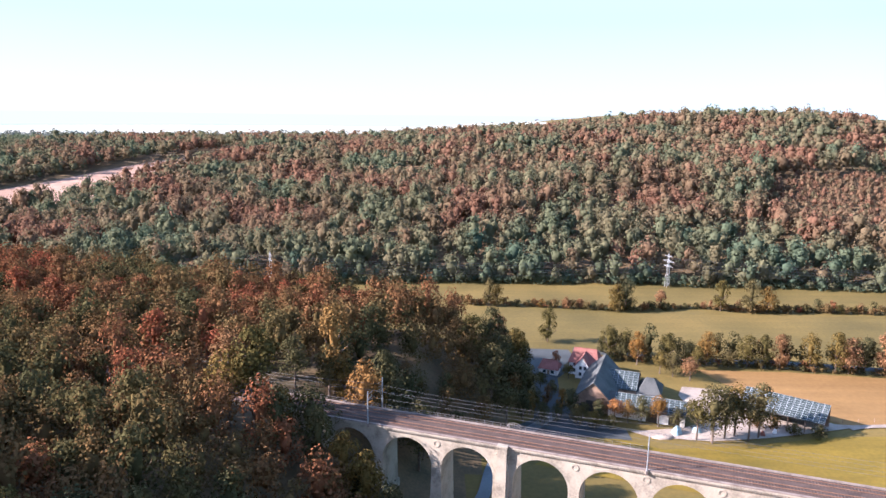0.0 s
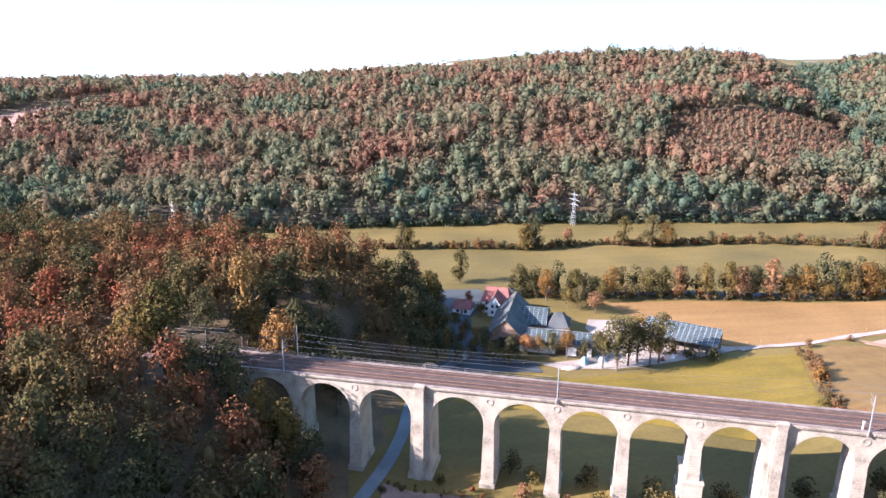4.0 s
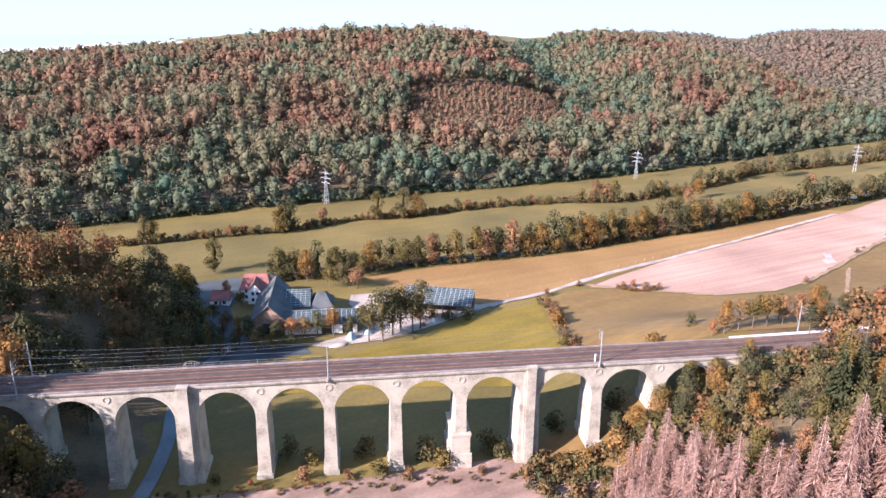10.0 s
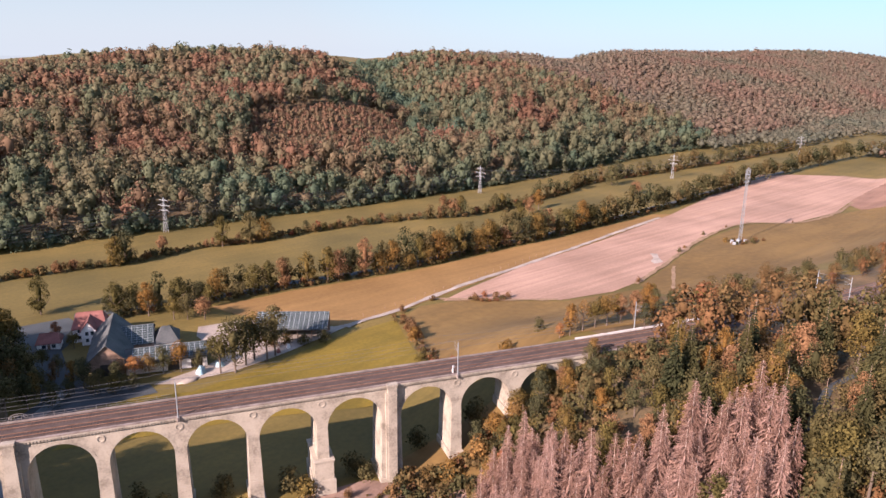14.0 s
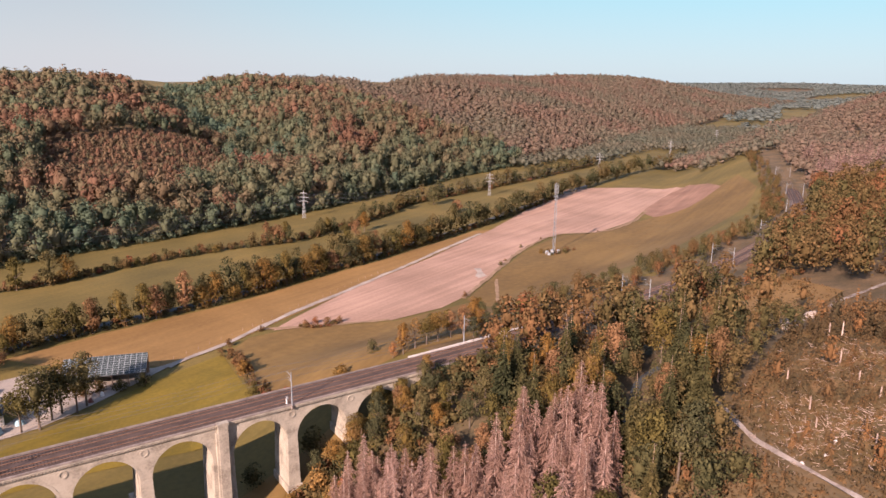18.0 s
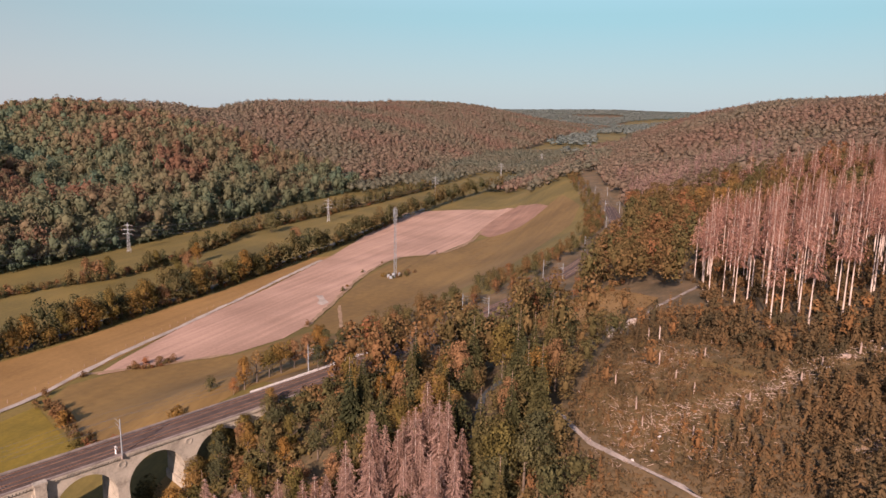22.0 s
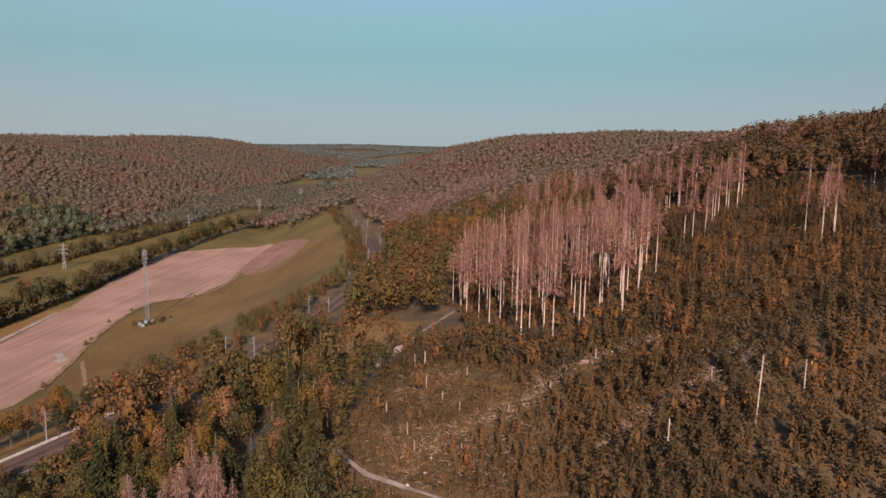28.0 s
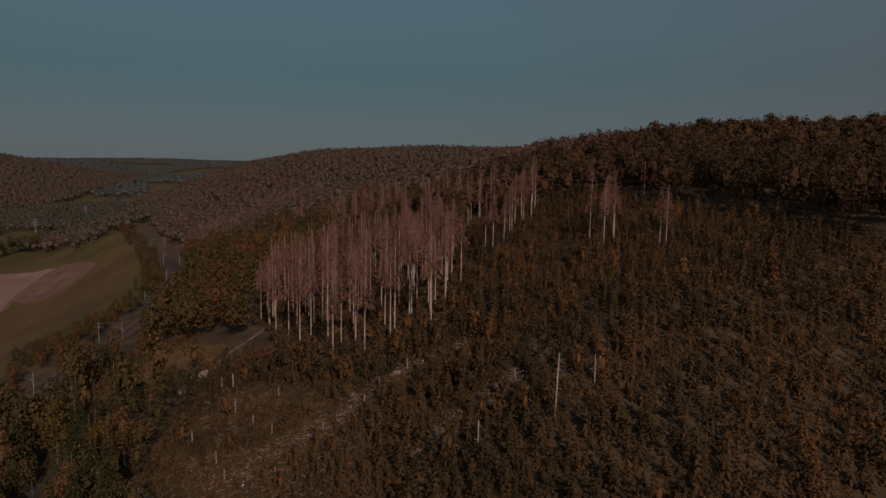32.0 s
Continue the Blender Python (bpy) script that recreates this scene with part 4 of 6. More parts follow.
W_SAPLING = [broadleaf(290 + i, 3.4, 6.2, 0.6, 9, 110, 0.6, spread=0.42, inner=0.7) for i in range(2)]
TRUNK_TALL = stem(0.22, 0.03, 24.3, 7)
TRUNK_DEAD = stem(0.20, 0.03, 21.4, 6)


def bough_trunk(seed, h, r):
    """A broadleaf's trunk with its main limbs."""
    rng = np.random.default_rng(seed)
    bm = bmesh.new()
    rod(bm, (0, 0, -1.2), (0.1, 0.1, h * 0.45), r, r * 0.75, 7)
    rod(bm, (0.1, 0.1, h * 0.45), (0.3, -0.1, h * 0.9), r * 0.72, r * 0.2, 6)
    for i in range(6):
        a, z = rng.uniform(0, math.tau), h * rng.uniform(0.35, 0.65)
        k = rng.uniform(0.16, 0.28) * h
        rod(bm, (0.1, 0.1, z), (k * math.cos(a), k * math.sin(a), z + k * rng.uniform(0.7, 1.3)), r * 0.4, r * 0.12, 5)
    me = bpy.data.meshes.new("trunk")
    bm.to_mesh(me)
    bm.free()
    return me


LIMB_STOCK = [bough_trunk(i, 15, 0.34) for i in range(3)]


def plant(name, crown, trunk, leaf, bark, x, y, size, rng, label, category="tree", group="", tall=1.0, sink=0.1, z=None):
    """One tree as a thing: an empty at its foot with trunk and crown."""
    e = empty(name, x, y, (land1(x, y) if z is None else z) - sink, float(rng.uniform(0, 360)))
    e.scale = (size, size, size * tall)
    for nm, me, mat in (("trunk", trunk, bark), ("crown", crown, leaf)):
        if me is None:
            continue
        if not me.materials:
            me.materials.append(mat)
        ob = new(nm, me)
        ob.parent = e
        if me.materials[0] != mat:
            ob.material_slots[0].link = "OBJECT"
            ob.material_slots[0].material = mat
    return tagged(e, label, category, group)


# ---------------------------------------------------------------- woods
def patchy(x, y, size, rng, spread=0.19):
    """A tone for each tree: drifts of like colour with strays."""
    return np.clip(0.5 + 0.42 * ripple(x, y, size) + rng.normal(0, spread, len(x)), 0, 1)


rng = np.random.default_rng(5)
HILL_FIELD = [(-430, 465), (-318, 523), (-280, 582), (-252, 674), (-205, 772), (-212, 822), (-294, 742), (-344, 662), (-374, 628), (-470, 566)]
RED_STAND = [(266, 552), (425, 565), (400, 490), (285, 432), (225, 478)]
PYLONS = [(-300, 420), (-88, 386), (134, 391), (351, 368), (518, 317), (724, 306), (915, 292), (1120, 290)]
x, y = scatter(rng, -430, 720, 380, 985, 10.6)
top = np.interp(x, [-250, 100, 420, 520], [985, 985, 940, 870])
ok = (y > foot_y(x) + 2 + 4 * ripple(x, y, 14)) & (y < top) & ~inside(x, y, HILL_FIELD) & ~inside(x, y, RED_STAND)
for a, b in PYLONS:
    ok &= (np.hypot(x - a, y - b) > 12) & ~((np.abs(x * b - y * a) < 9 * b) & (y < b) & (y > b - 40))
x, y = x[ok], y[ok]
tone = np.clip(patchy(x, y, 34, rng, 0.14) + 0.22 * sstep(foot_y(x), foot_y(x) + 90, y) - 0.03 - 0.5 * np.exp(-(((x - 420) * 0.92 - (y - 480) * 0.39) / 45) ** 2) * sstep(470, 560, y), 0, 1)
near = (y < 575)
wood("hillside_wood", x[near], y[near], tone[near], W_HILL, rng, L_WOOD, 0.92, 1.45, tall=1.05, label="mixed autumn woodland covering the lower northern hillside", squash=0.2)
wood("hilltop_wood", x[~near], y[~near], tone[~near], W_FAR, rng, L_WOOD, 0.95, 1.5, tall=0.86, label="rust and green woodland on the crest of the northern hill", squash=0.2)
x, y = scatter(rng, 200, 440, 425, 580, 5.6)
ok = inside(x, y, RED_STAND)
wood("young_beech_stand", x[ok], y[ok], np.clip(rng.normal(0.86, 0.12, ok.sum()), 0, 1), W_FAR, rng, L_WOOD, 0.45, 0.62, label="dense young stand of copper-red trees on the hillside")
x, y = scatter(rng, 720, 1560, 395, 860, 10.0)
ok = (y > foot_y(x) + 3) & (land(x, y) > 6)
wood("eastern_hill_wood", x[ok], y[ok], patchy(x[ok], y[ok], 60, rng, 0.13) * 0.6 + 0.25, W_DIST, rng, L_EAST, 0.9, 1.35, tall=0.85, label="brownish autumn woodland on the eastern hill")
xs = np.repeat(np.arange(-120, 760, 3.2), 2) + rng.uniform(-2, 2, 550)
wood("wood_edge_scrub", xs, foot_y(xs) + rng.uniform(-3, 8, 550), rng.uniform(0.0, 0.5, 550), W_BUSH, rng, L_WOOD, 0.8, 1.7, label="bushes and low boughs skirting the hillside wood", category="scrub", squash=0.3)
edge_rng = np.random.default_rng(57)
xs = np.arange(-150, 720, 5.2) + edge_rng.uniform(-2, 2, 168)
ys = foot_y(xs) + edge_rng.uniform(-2, 7, 168)
ok = np.ones(168, bool)
for a, b in PYLONS:
    ok &= np.abs(xs * b - ys * a) > 9 * b
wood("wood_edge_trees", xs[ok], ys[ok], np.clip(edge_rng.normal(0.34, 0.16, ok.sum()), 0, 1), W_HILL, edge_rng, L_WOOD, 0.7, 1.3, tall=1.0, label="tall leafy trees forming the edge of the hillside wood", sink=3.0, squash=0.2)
x, y = scatter(rng, 1560, 2750, 405, 900, 14.0)
ok = (y > foot_y(x) + 3) & (land(x, y) > 8)
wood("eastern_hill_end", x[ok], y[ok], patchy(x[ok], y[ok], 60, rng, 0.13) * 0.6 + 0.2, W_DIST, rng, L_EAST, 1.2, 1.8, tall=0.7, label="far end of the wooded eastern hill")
# the wood on the spur west of the viaduct
x, y = scatter(rng, -200, 24, 30, 340, 7.4)
s, q = along(x, y), across(x, y)
ok = (s < 4 + 26 * sstep(20, 45, q) + 12 * sstep(-12, -24, q)) & (np.abs(q) > np.where(s < -48, 4.5, 9)) & (q < 104) & (q > -118) & (np.hypot(x, y) > 80) & (beside(x, y, [(-2, 130), (10, 157), (18, 184), (32, 208), (42, 220), (44, 260)]) > 6.5) & (np.arctan2(x, y) > -0.75)
x, y = x[ok], y[ok]
tone = patchy(x, y, 22, rng, 0.2)
near = (np.hypot(x, y) < 122) | ((along(x, y) > -38) & (np.abs(across(x, y)) < 20))
low = ~near & (across(x, y) > 24) & (along(x, y) > -14)
# tones capped low, so part of the slope's shade is in the leaves
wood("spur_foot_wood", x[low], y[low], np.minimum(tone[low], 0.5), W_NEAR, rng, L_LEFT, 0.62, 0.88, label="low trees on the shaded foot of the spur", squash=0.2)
up = ~near & ~low
wood("spur_wood", x[up], y[up], tone[up], W_NEAR, rng, L_LEFT, 0.80, 1.12, label="dense autumn wood on the spur beyond the railway", squash=0.2)
LABELS = {"mix": "broadleaf tree in mottled green and ochre autumn leaf", "rust": "broadleaf tree in rust-red autumn leaf", "gold": "broadleaf tree in golden-yellow leaf", "brown": "broadleaf tree with dull brown withering leaves", "green": "broadleaf tree still in dark green leaf"}
LEAVES = {"mix": L_MIX, "rust": L_RUST, "gold": L_GOLD, "brown": L_BROWN, "green": L_GREEN}


def broad(x, y, size, hue, rng, group, tall=1.0, crown=None, sink=0.1):
    c = CROWNS[int(rng.integers(0, len(CROWNS)))] if crown is None else crown
    return plant("broadleaf_tree", c, LIMB_STOCK[int(rng.integers(0, 3))], LEAVES[hue], M_BARK, x, y, size, rng, LABELS[hue], "tree", group, tall, sink)


for i in np.where(near)[0]:
    k = tone[i]
    hue = "green" if k < 0.16 else "mix" if k < 0.46 else "gold" if k < 0.54 else "brown" if k < 0.76 else "rust"
    big = 1.2 if -45 < across(x[i], y[i]) < 0 and along(x[i], y[i]) < -25 else 1.0
    # shade by the viaduct's western end is put into darker leaf hues
    if along(x[i], y[i]) > -30 and across(x[i], y[i]) < 0:
        hue = "green" if k < 0.6 else "mix"
    broad(float(x[i]), float(y[i]), big * float(rng.uniform(0.85, 1.2)), hue, rng, "trees of the western spur", float(rng.uniform(0.9, 1.15)))
broad(-26, 187, 1.25, "gold", rng, "trees of the western spur", 1.15)
plant("spruce", SPRUCES[0], TRUNK_DEAD, L_SPRUCE, M_BROWNBARK, -16, 150, 0.8, rng, "dark green spruce beside the viaduct's western end", "tree", "trees of the western spur")
for px, py, k, hue in ((28, 222, 1.2, "green"), (24, 232, 1.2, "green"), (30, 238, 1.1, "mix"), (22, 246, 1.15, "green"), (32, 250, 0.9, "mix"), (26, 258, 1.0, "brown"), (20, 214, 1.2, "green"), (14, 224, 1.2, "mix"), (33, 228, 0.9, "green"), (24, 206, 1.0, "green"), (34, 244, 0.8, "green")):
    broad(px, py, k, hue, rng, "trees beside the farm drive")
# woods south of the railway
DEAD_STAND = [(203, 0), (171, -10), (187, -37), (205, -47), (262, -66), (330, -72), (350, -30), (330, 10), (262, 14)]
CLEARING = [(98, 20), (134, 30), (168, 33), (215, 24), (202, -2), (171, -10), (187, -38), (215, -52), (290, -70), (345, -78), (352, -118), (335, -150), (288, -150), (255, -157), (225, -161), (198, -163), (180, -161), (165, -159), (90, -120), (80, -40), (92, 20)]
DEAD_NEAR = [(86, 90), (96, 95), (105, 89), (101, 77), (104, 67), (110, 58), (114, 48), (108, 38), (90, 34), (84, 55), (79, 75)]
MEADOW_PATCH = [(172, 46), (204, 55), (246, 55), (268, 42), (236, 20), (215, 24), (190, 31)]
x, y = scatter(rng, 60, 500, -330, 130, 7.2)
s, q = along(x, y), across(x, y)
south = (q < -7.5) & (s > 118) & ~inside(x, y, CLEARING) & ~inside(x, y, DEAD_STAND) & ~inside(x, y, MEADOW_PATCH) & (y > -60) & (np.hypot(x, y) > 88) & ~((q > -24) & (x < 150))
south &= (beside(x, y, [(96, 32), (108, 39), (128, 44), (146, 48)]) > 1.7) & ((q > -36) | (y > 26) | (x > 238)) & ~((q > -19) & (x > 205) & (x < 300)) & ~((q > -40) & (x > 175) & (np.arctan2(x, y) > 1.235) & (np.arctan2(x, y) < 1.29))
x, y, q = x[south], y[south], q[south]
d = np.hypot(x, y)
tone = np.clip(0.12 + patchy(x, y, 18, rng, 0.2) * np.where(x < 235, 0.72, 0.66), 0, 1)
close = (d < 165)
for i in np.where(close & ~inside(x, y, DEAD_NEAR))[0]:
    px, py = float(x[i]), float(y[i])
    if x[i] < 165 and rng.random() < 0.30:
        plant("spruce", SPRUCES[int(rng.integers(0, 3))], TRUNK_DEAD, L_SPRUCE, M_BROWNBARK, px, py, float(rng.uniform(0.7, 0.95)), rng, "living dark green spruce among autumn trees", "tree", "trees below the railway")
    else:
        k = tone[i]
        hue = "green" if k < 0.30 else "mix" if k < 0.62 else "gold" if k < 0.67 else "brown" if k < 0.93 else "rust"
        broad(px, py, float(rng.uniform(0.6, 0.9)) * (0.72 if q[i] > -42 else 0.86), hue, rng, "trees below the railway", float(rng.uniform(0.9, 1.15)))
# out-of-view trees added on the western hill, heightening its shade on the spur
x2, y2 = scatter(rng, -330, -60, -60, 240, 13.0)
ok2 = (x2 + 0.67 * y2 < -8) & (across(x2, y2) < -12)
wood("western_hill_wood", x2[ok2], y2[ok2], patchy(x2[ok2], y2[ok2], 40, rng), W_FAR, rng, L_WOOD, 1.1, 1.5, label="unseen wood added on the western hillside to shade the spur", squash=0.2)
thin = ~close & (rng.random(len(x)) < 0.72)
wood("upper_slope_wood", x[thin], y[thin], tone[thin], W_MID, rng, L_LEFT, 0.66, 1.05, label="autumn wood above the railway curve", squash=0.2)
x, y = scatter(rng, 78, 118, 34, 98, 3.5)
ok = inside(x, y, DEAD_NEAR)
for px, py in zip(x[ok], y[ok]):
    if rng.random() < 0.93:
        plant("dead_spruce", DEAD_CROWNS[int(rng.integers(0, 4))], TRUNK_DEAD, L_DEADGREY, M_PALE, float(px), float(py), float(rng.uniform(0.66, 0.95)), rng, "dead pinkish-grey spruce with bare hanging twigs", "tree", "dead spruces below the railway")
    else:
        broad(float(px), float(py), float(rng.uniform(0.6, 0.8)), "mix", rng, "trees below the railway")
x, y = scatter(rng, 84, 165, 26, 128, 2.9)
s, q = along(x, y), across(x, y)
ok = (s > 106) & (q < -6) & ((q > -30) & (x < 160) | (x < 126) & (y < 72)) & ~inside(x, y, DEAD_NEAR) & (beside(x, y, [(96, 32), (108, 39), (128, 44), (146, 48)]) > 1.6)
wood("bank_bushes", x[ok], y[ok], np.clip(rng.normal(0.36, 0.2, ok.sum()), 0, 1), W_BUSH, rng, L_LEFT, 0.5, 1.25, label="bushes covering the bank at the viaduct's eastern end", category="scrub", squash=0.35)
# spruces killed by bark beetle, still standing
x, y = scatter(rng, 165, 355, -80, 16, 8.8)
ok = inside(x, y, DEAD_STAND)
for px, py in zip(x[ok], y[ok]):
    if rng.random() < 0.86:
        plant("dead_spruce", DEAD_TOPS[int(rng.integers(0, 4))], TRUNK_TALL, L_DEAD, M_PALE, float(px), float(py), float(rng.uniform(0.95, 1.2)), rng, "tall dead spruce, pale bare trunk under a pinkish dry crown", "tree", "stand of dead spruces")
for px, py, k in ((336, -111, 0.95), (333, -107, 0.9), (341, -114, 0.95), (329, -103, 0.85), (267, -124, 0.8), (262, -121, 0.72), (272, -127, 0.85), (300, -92, 0.8), (306, -96, 0.9), (292, -152, 0.7), (286, -150, 0.75), (352, -100, 1.0), (358, -96, 0.95), (345, -92, 0.95), (318, -140, 0.8)):
    plant("dead_spruce", DEAD_TOPS[int(rng.integers(0, 4))], TRUNK_TALL, L_DEAD, M_PALE, px, py, k, rng, "lone dead spruce remaining on the clearing", "tree", "dead spruces on the clearing")
for i in range(46):
    k = i / 45
    px, py = 452 - 92 * k + float(rng.normal(0, 9)), -24 - 76 * k + float(rng.normal(0, 6))
    plant("dead_spruce", DEAD_TOPS[int(rng.integers(0, 4))], TRUNK_TALL, L_DEAD, M_PALE, px, py, float(rng.uniform(0.95, 1.25)), rng, "tall dead spruce, pale bare trunk under a pinkish dry crown", "tree", "upper stand of dead spruces")
for px, py, k in ((281, -78, 1.05), (277, -80, 1.0), (275, -84, 0.95), (308, -99, 1.1), (303, -96, 1.0), (315, -109, 1.1), (311, -104, 1.05), (320, -106, 1.0), (248, -109, 0.95), (240, -111, 1.0), (243, -116, 0.95), (236, -113, 0.9), (218, -121, 0.8), (214, -121, 0.75), (221, -125, 0.8), (340, -118, 1.1), (330, -116, 1.1)):
    plant("dead_spruce", DEAD_TOPS[int(rng.integers(0, 4))], TRUNK_TALL, L_DEAD, M_PALE, px, py, k, rng, "lone dead spruce remaining on the clearing", "tree", "dead spruces on the clearing")
for px, py, k in ((418, 2, 1.1), (412, -4, 1.0), (424, 9, 1.05), (404, -8, 0.95), (430, 18, 0.95), (440, 26, 1.0), (410, 6, 0.9), (398, 2, 0.9)):
    broad(px, py, k, "gold", rng, "golden trees below the dead stand", 1.1)
# trees between the lane and the track
x, y = scatter(rng, 104, 240, 14, 66, 6.4)
ok = (beside(x, y, [(250, 8), (236, 14), (222, 20), (190, 28), (198, 25)]) > 4.5) & (beside(x, y, [(135, 30), (121, 20), (114, 11), (104, -2)]) > 2.6) & (beside(x, y, [(128, 27), (115, 17), (106, 8)]) > 4.5) & (beside(x, y, [(96, 32), (108, 39), (128, 44), (146, 48), (171, 42)]) > 1.7) & (y > np.interp(x, [104, 121, 133, 190, 240], [14, 22, 27, 24, 52])) & (across(x, y) < -8) & ~inside(x, y, DEAD_NEAR) & ~inside(x, y, MEADOW_PATCH) & ~((across(x, y) > -40) & (x > 175) & (np.arctan2(x, y) > 1.235) & (np.arctan2(x, y) < 1.29))
wood("track_side_trees", x[ok], y[ok], np.clip(rng.normal(0.3, 0.2, ok.sum()), 0, 1), W_NEAR, rng, L_LEFT, 0.45, 0.74, label="slender autumn trees beside the forest track", category="trees", squash=0.25)
# undergrowth of the clearing
x, y = scatter(rng, 78, 360, -215, 40, 2.7)
bare = np.zeros(len(x), bool)
for line, w in (([(250, 8), (222, 20), (190, 28), (133, 29), (121, 20), (104, -2)], 3.2), ([(128, 10), (138, -4), (150, -18), (158, -28), (166, -42)], 3.0), ([(120, -22), (131, -33), (140, -46)], 1.6), ([(167, 24), (174, 9), (158, -3), (140, -8)], 2.5)):
    bare |= beside(x, y, line) < w
ok = inside(x, y, CLEARING) & ~bare
open_part = (y > -14) & (x < 172)
ok &= ~open_part | (rng.random(len(x)) < 0.9)
x, y, op = x[ok], y[ok], open_part[ok]
# tone rises southward, putting stronger light on that slope into the leaves
tone = np.clip(0.24 + 0.20 * ripple(x, y, 11) + 0.16 * ripple(x + 40, y, 31) + rng.normal(0, 0.09, len(x)) + 0.12 * sstep(-30, -100, y), 0, 1)
wood("young_conifers", x[~op], y[~op], tone[~op], W_YOUNG, rng, L_YOUNG, 0.55, 1.45, label="dense young conifers and saplings regrowing on the clearing", category="saplings", squash=0.3)
pick = rng.random(len(x)) < np.where(op, 0.03, 0.02 + 0.05 * (ripple(x, y, 16) > 0.35))
dark = ~op & (rng.random(len(x)) < 0.03 + 0.05 * (ripple(x + 90, y, 22) > 0.1))
wood("young_spruces", x[dark], y[dark], rng.uniform(0.0, 0.25, dark.sum()), W_SAPLING + [conifer(246, 3.4, 6.5, 0.2, 12, 7, 0.6, 0.2, 0.3, 0.9, 1)], rng, L_YOUNG, 0.6, 1.1, label="darker young trees standing out of the regrowth", category="saplings", squash=0.3)
wood("orange_saplings", x[pick], y[pick], rng.uniform(0.4, 0.85, pick.sum()), W_SAPLING, rng, L_YOUNG, 0.5, 1.15, label="young birches in orange leaf between the conifers", category="saplings", squash=0.25)
wood("clearing_scrub", x[op], y[op], tone[op] + 0.1, W_YOUNG, rng, L_YOUNG, 0.3, 0.95, label="low scrub and saplings on the felled slope", category="scrub", squash=0.3)
x, y = scatter(rng, 100, 345, -80, 60, 1.0)
ok = (inside(x, y, CLEARING) & (y > -45) & (x < 185)) | inside(x, y, MEADOW_PATCH) & (rng.random(len(x)) < 0.4)
ok &= beside(x, y, [(250, 8), (222, 20), (190, 28), (133, 29), (121, 20), (104, -2)]) > 1.6
wood("bramble", x[ok], y[ok], np.clip(0.24 + 0.2 * ripple(x[ok], y[ok], 7) + rng.normal(0, 0.1, ok.sum()), 0, 0.6), W_TUFT, rng, L_YOUNG, 0.55, 1.4, label="low bramble and dry grass tufts on the felled slope", category="undergrowth")
x, y = scatter(rng, 160, 355, -80, 22, 4.0)
ok = inside(x, y, DEAD_STAND) | (beside(x, y, [(205, 2), (171, -10), (187, -37), (205, -47)]) < 9)
wood("stand_undergrowth", x[ok], y[ok], np.clip(rng.normal(0.36, 0.2, ok.sum()), 0, 1), W_BUSH + W_YOUNG[:2], rng, L_YOUNG, 0.6, 1.25, label="bushy undergrowth between the dead trunks", category="scrub", squash=0.3)
# forest above the clearing and along the southern ridge
x, y = scatter(rng, 120, 1700, -560, 330, 9.5)
q = across(x, y)
bearing = np.degrees(np.arctan2(x, y))
ok = (q < -9) & ~inside(x, y, CLEARING) & ~inside(x, y, DEAD_STAND) & ((y < -60) | (x > 492)) & (np.hypot(x, y) > 222) & (bearing < 138) & (np.hypot(x, y) < np.where(bearing < 122, 1260, 560)) & ((q > -330) | (x < 480) & (q > -560) | (np.hypot(x, y) > 700))
x, y = x[ok], y[ok]
d = np.hypot(x, y)
near, edge = (d < 480) & (d >= 335), d < 335
wood("forest_edge", x[edge], y[edge], np.clip(patchy(x[edge], y[edge], 40, rng, 0.14) + 0.05, 0, 1), W_NEAR, rng, L_BEECH, 0.85, 1.2, tall=1.12, label="tall dark edge of the beech wood above the clearing", squash=0.15)
wood("ridge_wood", x[near], y[near], np.clip(patchy(x[near], y[near], 40, rng, 0.14) + 0.05, 0, 1), W_HILL, rng, L_BEECH, 0.9, 1.25, tall=0.85, label="dark brown beech wood above the clearing")
far = d >= 480
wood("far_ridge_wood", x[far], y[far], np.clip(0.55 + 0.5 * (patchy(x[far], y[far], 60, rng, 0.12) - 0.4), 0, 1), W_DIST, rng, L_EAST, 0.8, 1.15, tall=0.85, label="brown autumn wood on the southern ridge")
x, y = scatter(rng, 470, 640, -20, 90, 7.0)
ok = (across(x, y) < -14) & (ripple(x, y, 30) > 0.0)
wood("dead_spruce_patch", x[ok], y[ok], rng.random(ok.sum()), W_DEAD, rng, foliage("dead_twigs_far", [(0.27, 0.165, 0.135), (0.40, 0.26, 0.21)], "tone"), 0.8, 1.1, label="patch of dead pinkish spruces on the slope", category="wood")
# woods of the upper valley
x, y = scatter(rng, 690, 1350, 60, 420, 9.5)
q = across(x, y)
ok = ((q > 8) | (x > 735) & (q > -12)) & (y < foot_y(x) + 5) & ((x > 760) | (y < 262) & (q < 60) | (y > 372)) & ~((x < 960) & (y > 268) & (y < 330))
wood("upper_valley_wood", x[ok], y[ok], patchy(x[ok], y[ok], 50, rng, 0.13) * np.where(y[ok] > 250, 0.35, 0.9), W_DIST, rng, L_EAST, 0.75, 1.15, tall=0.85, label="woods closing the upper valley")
x, y = scatter(rng, 1350, 4600, -100, 1500, 25.0)
ok = (ripple(x, y, 240) > np.where(x < 2300, -0.62, -0.28)) & ((x > 2300) | (np.degrees(np.arctan2(x, y)) < 79.5) & (y < 420) & (x < 2300)) & (np.arctan2(x, y) > 1.08) & (np.arctan2(x, y) < 1.52)
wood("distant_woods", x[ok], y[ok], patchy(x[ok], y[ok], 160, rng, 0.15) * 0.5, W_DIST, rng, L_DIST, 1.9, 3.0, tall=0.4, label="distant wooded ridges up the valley")
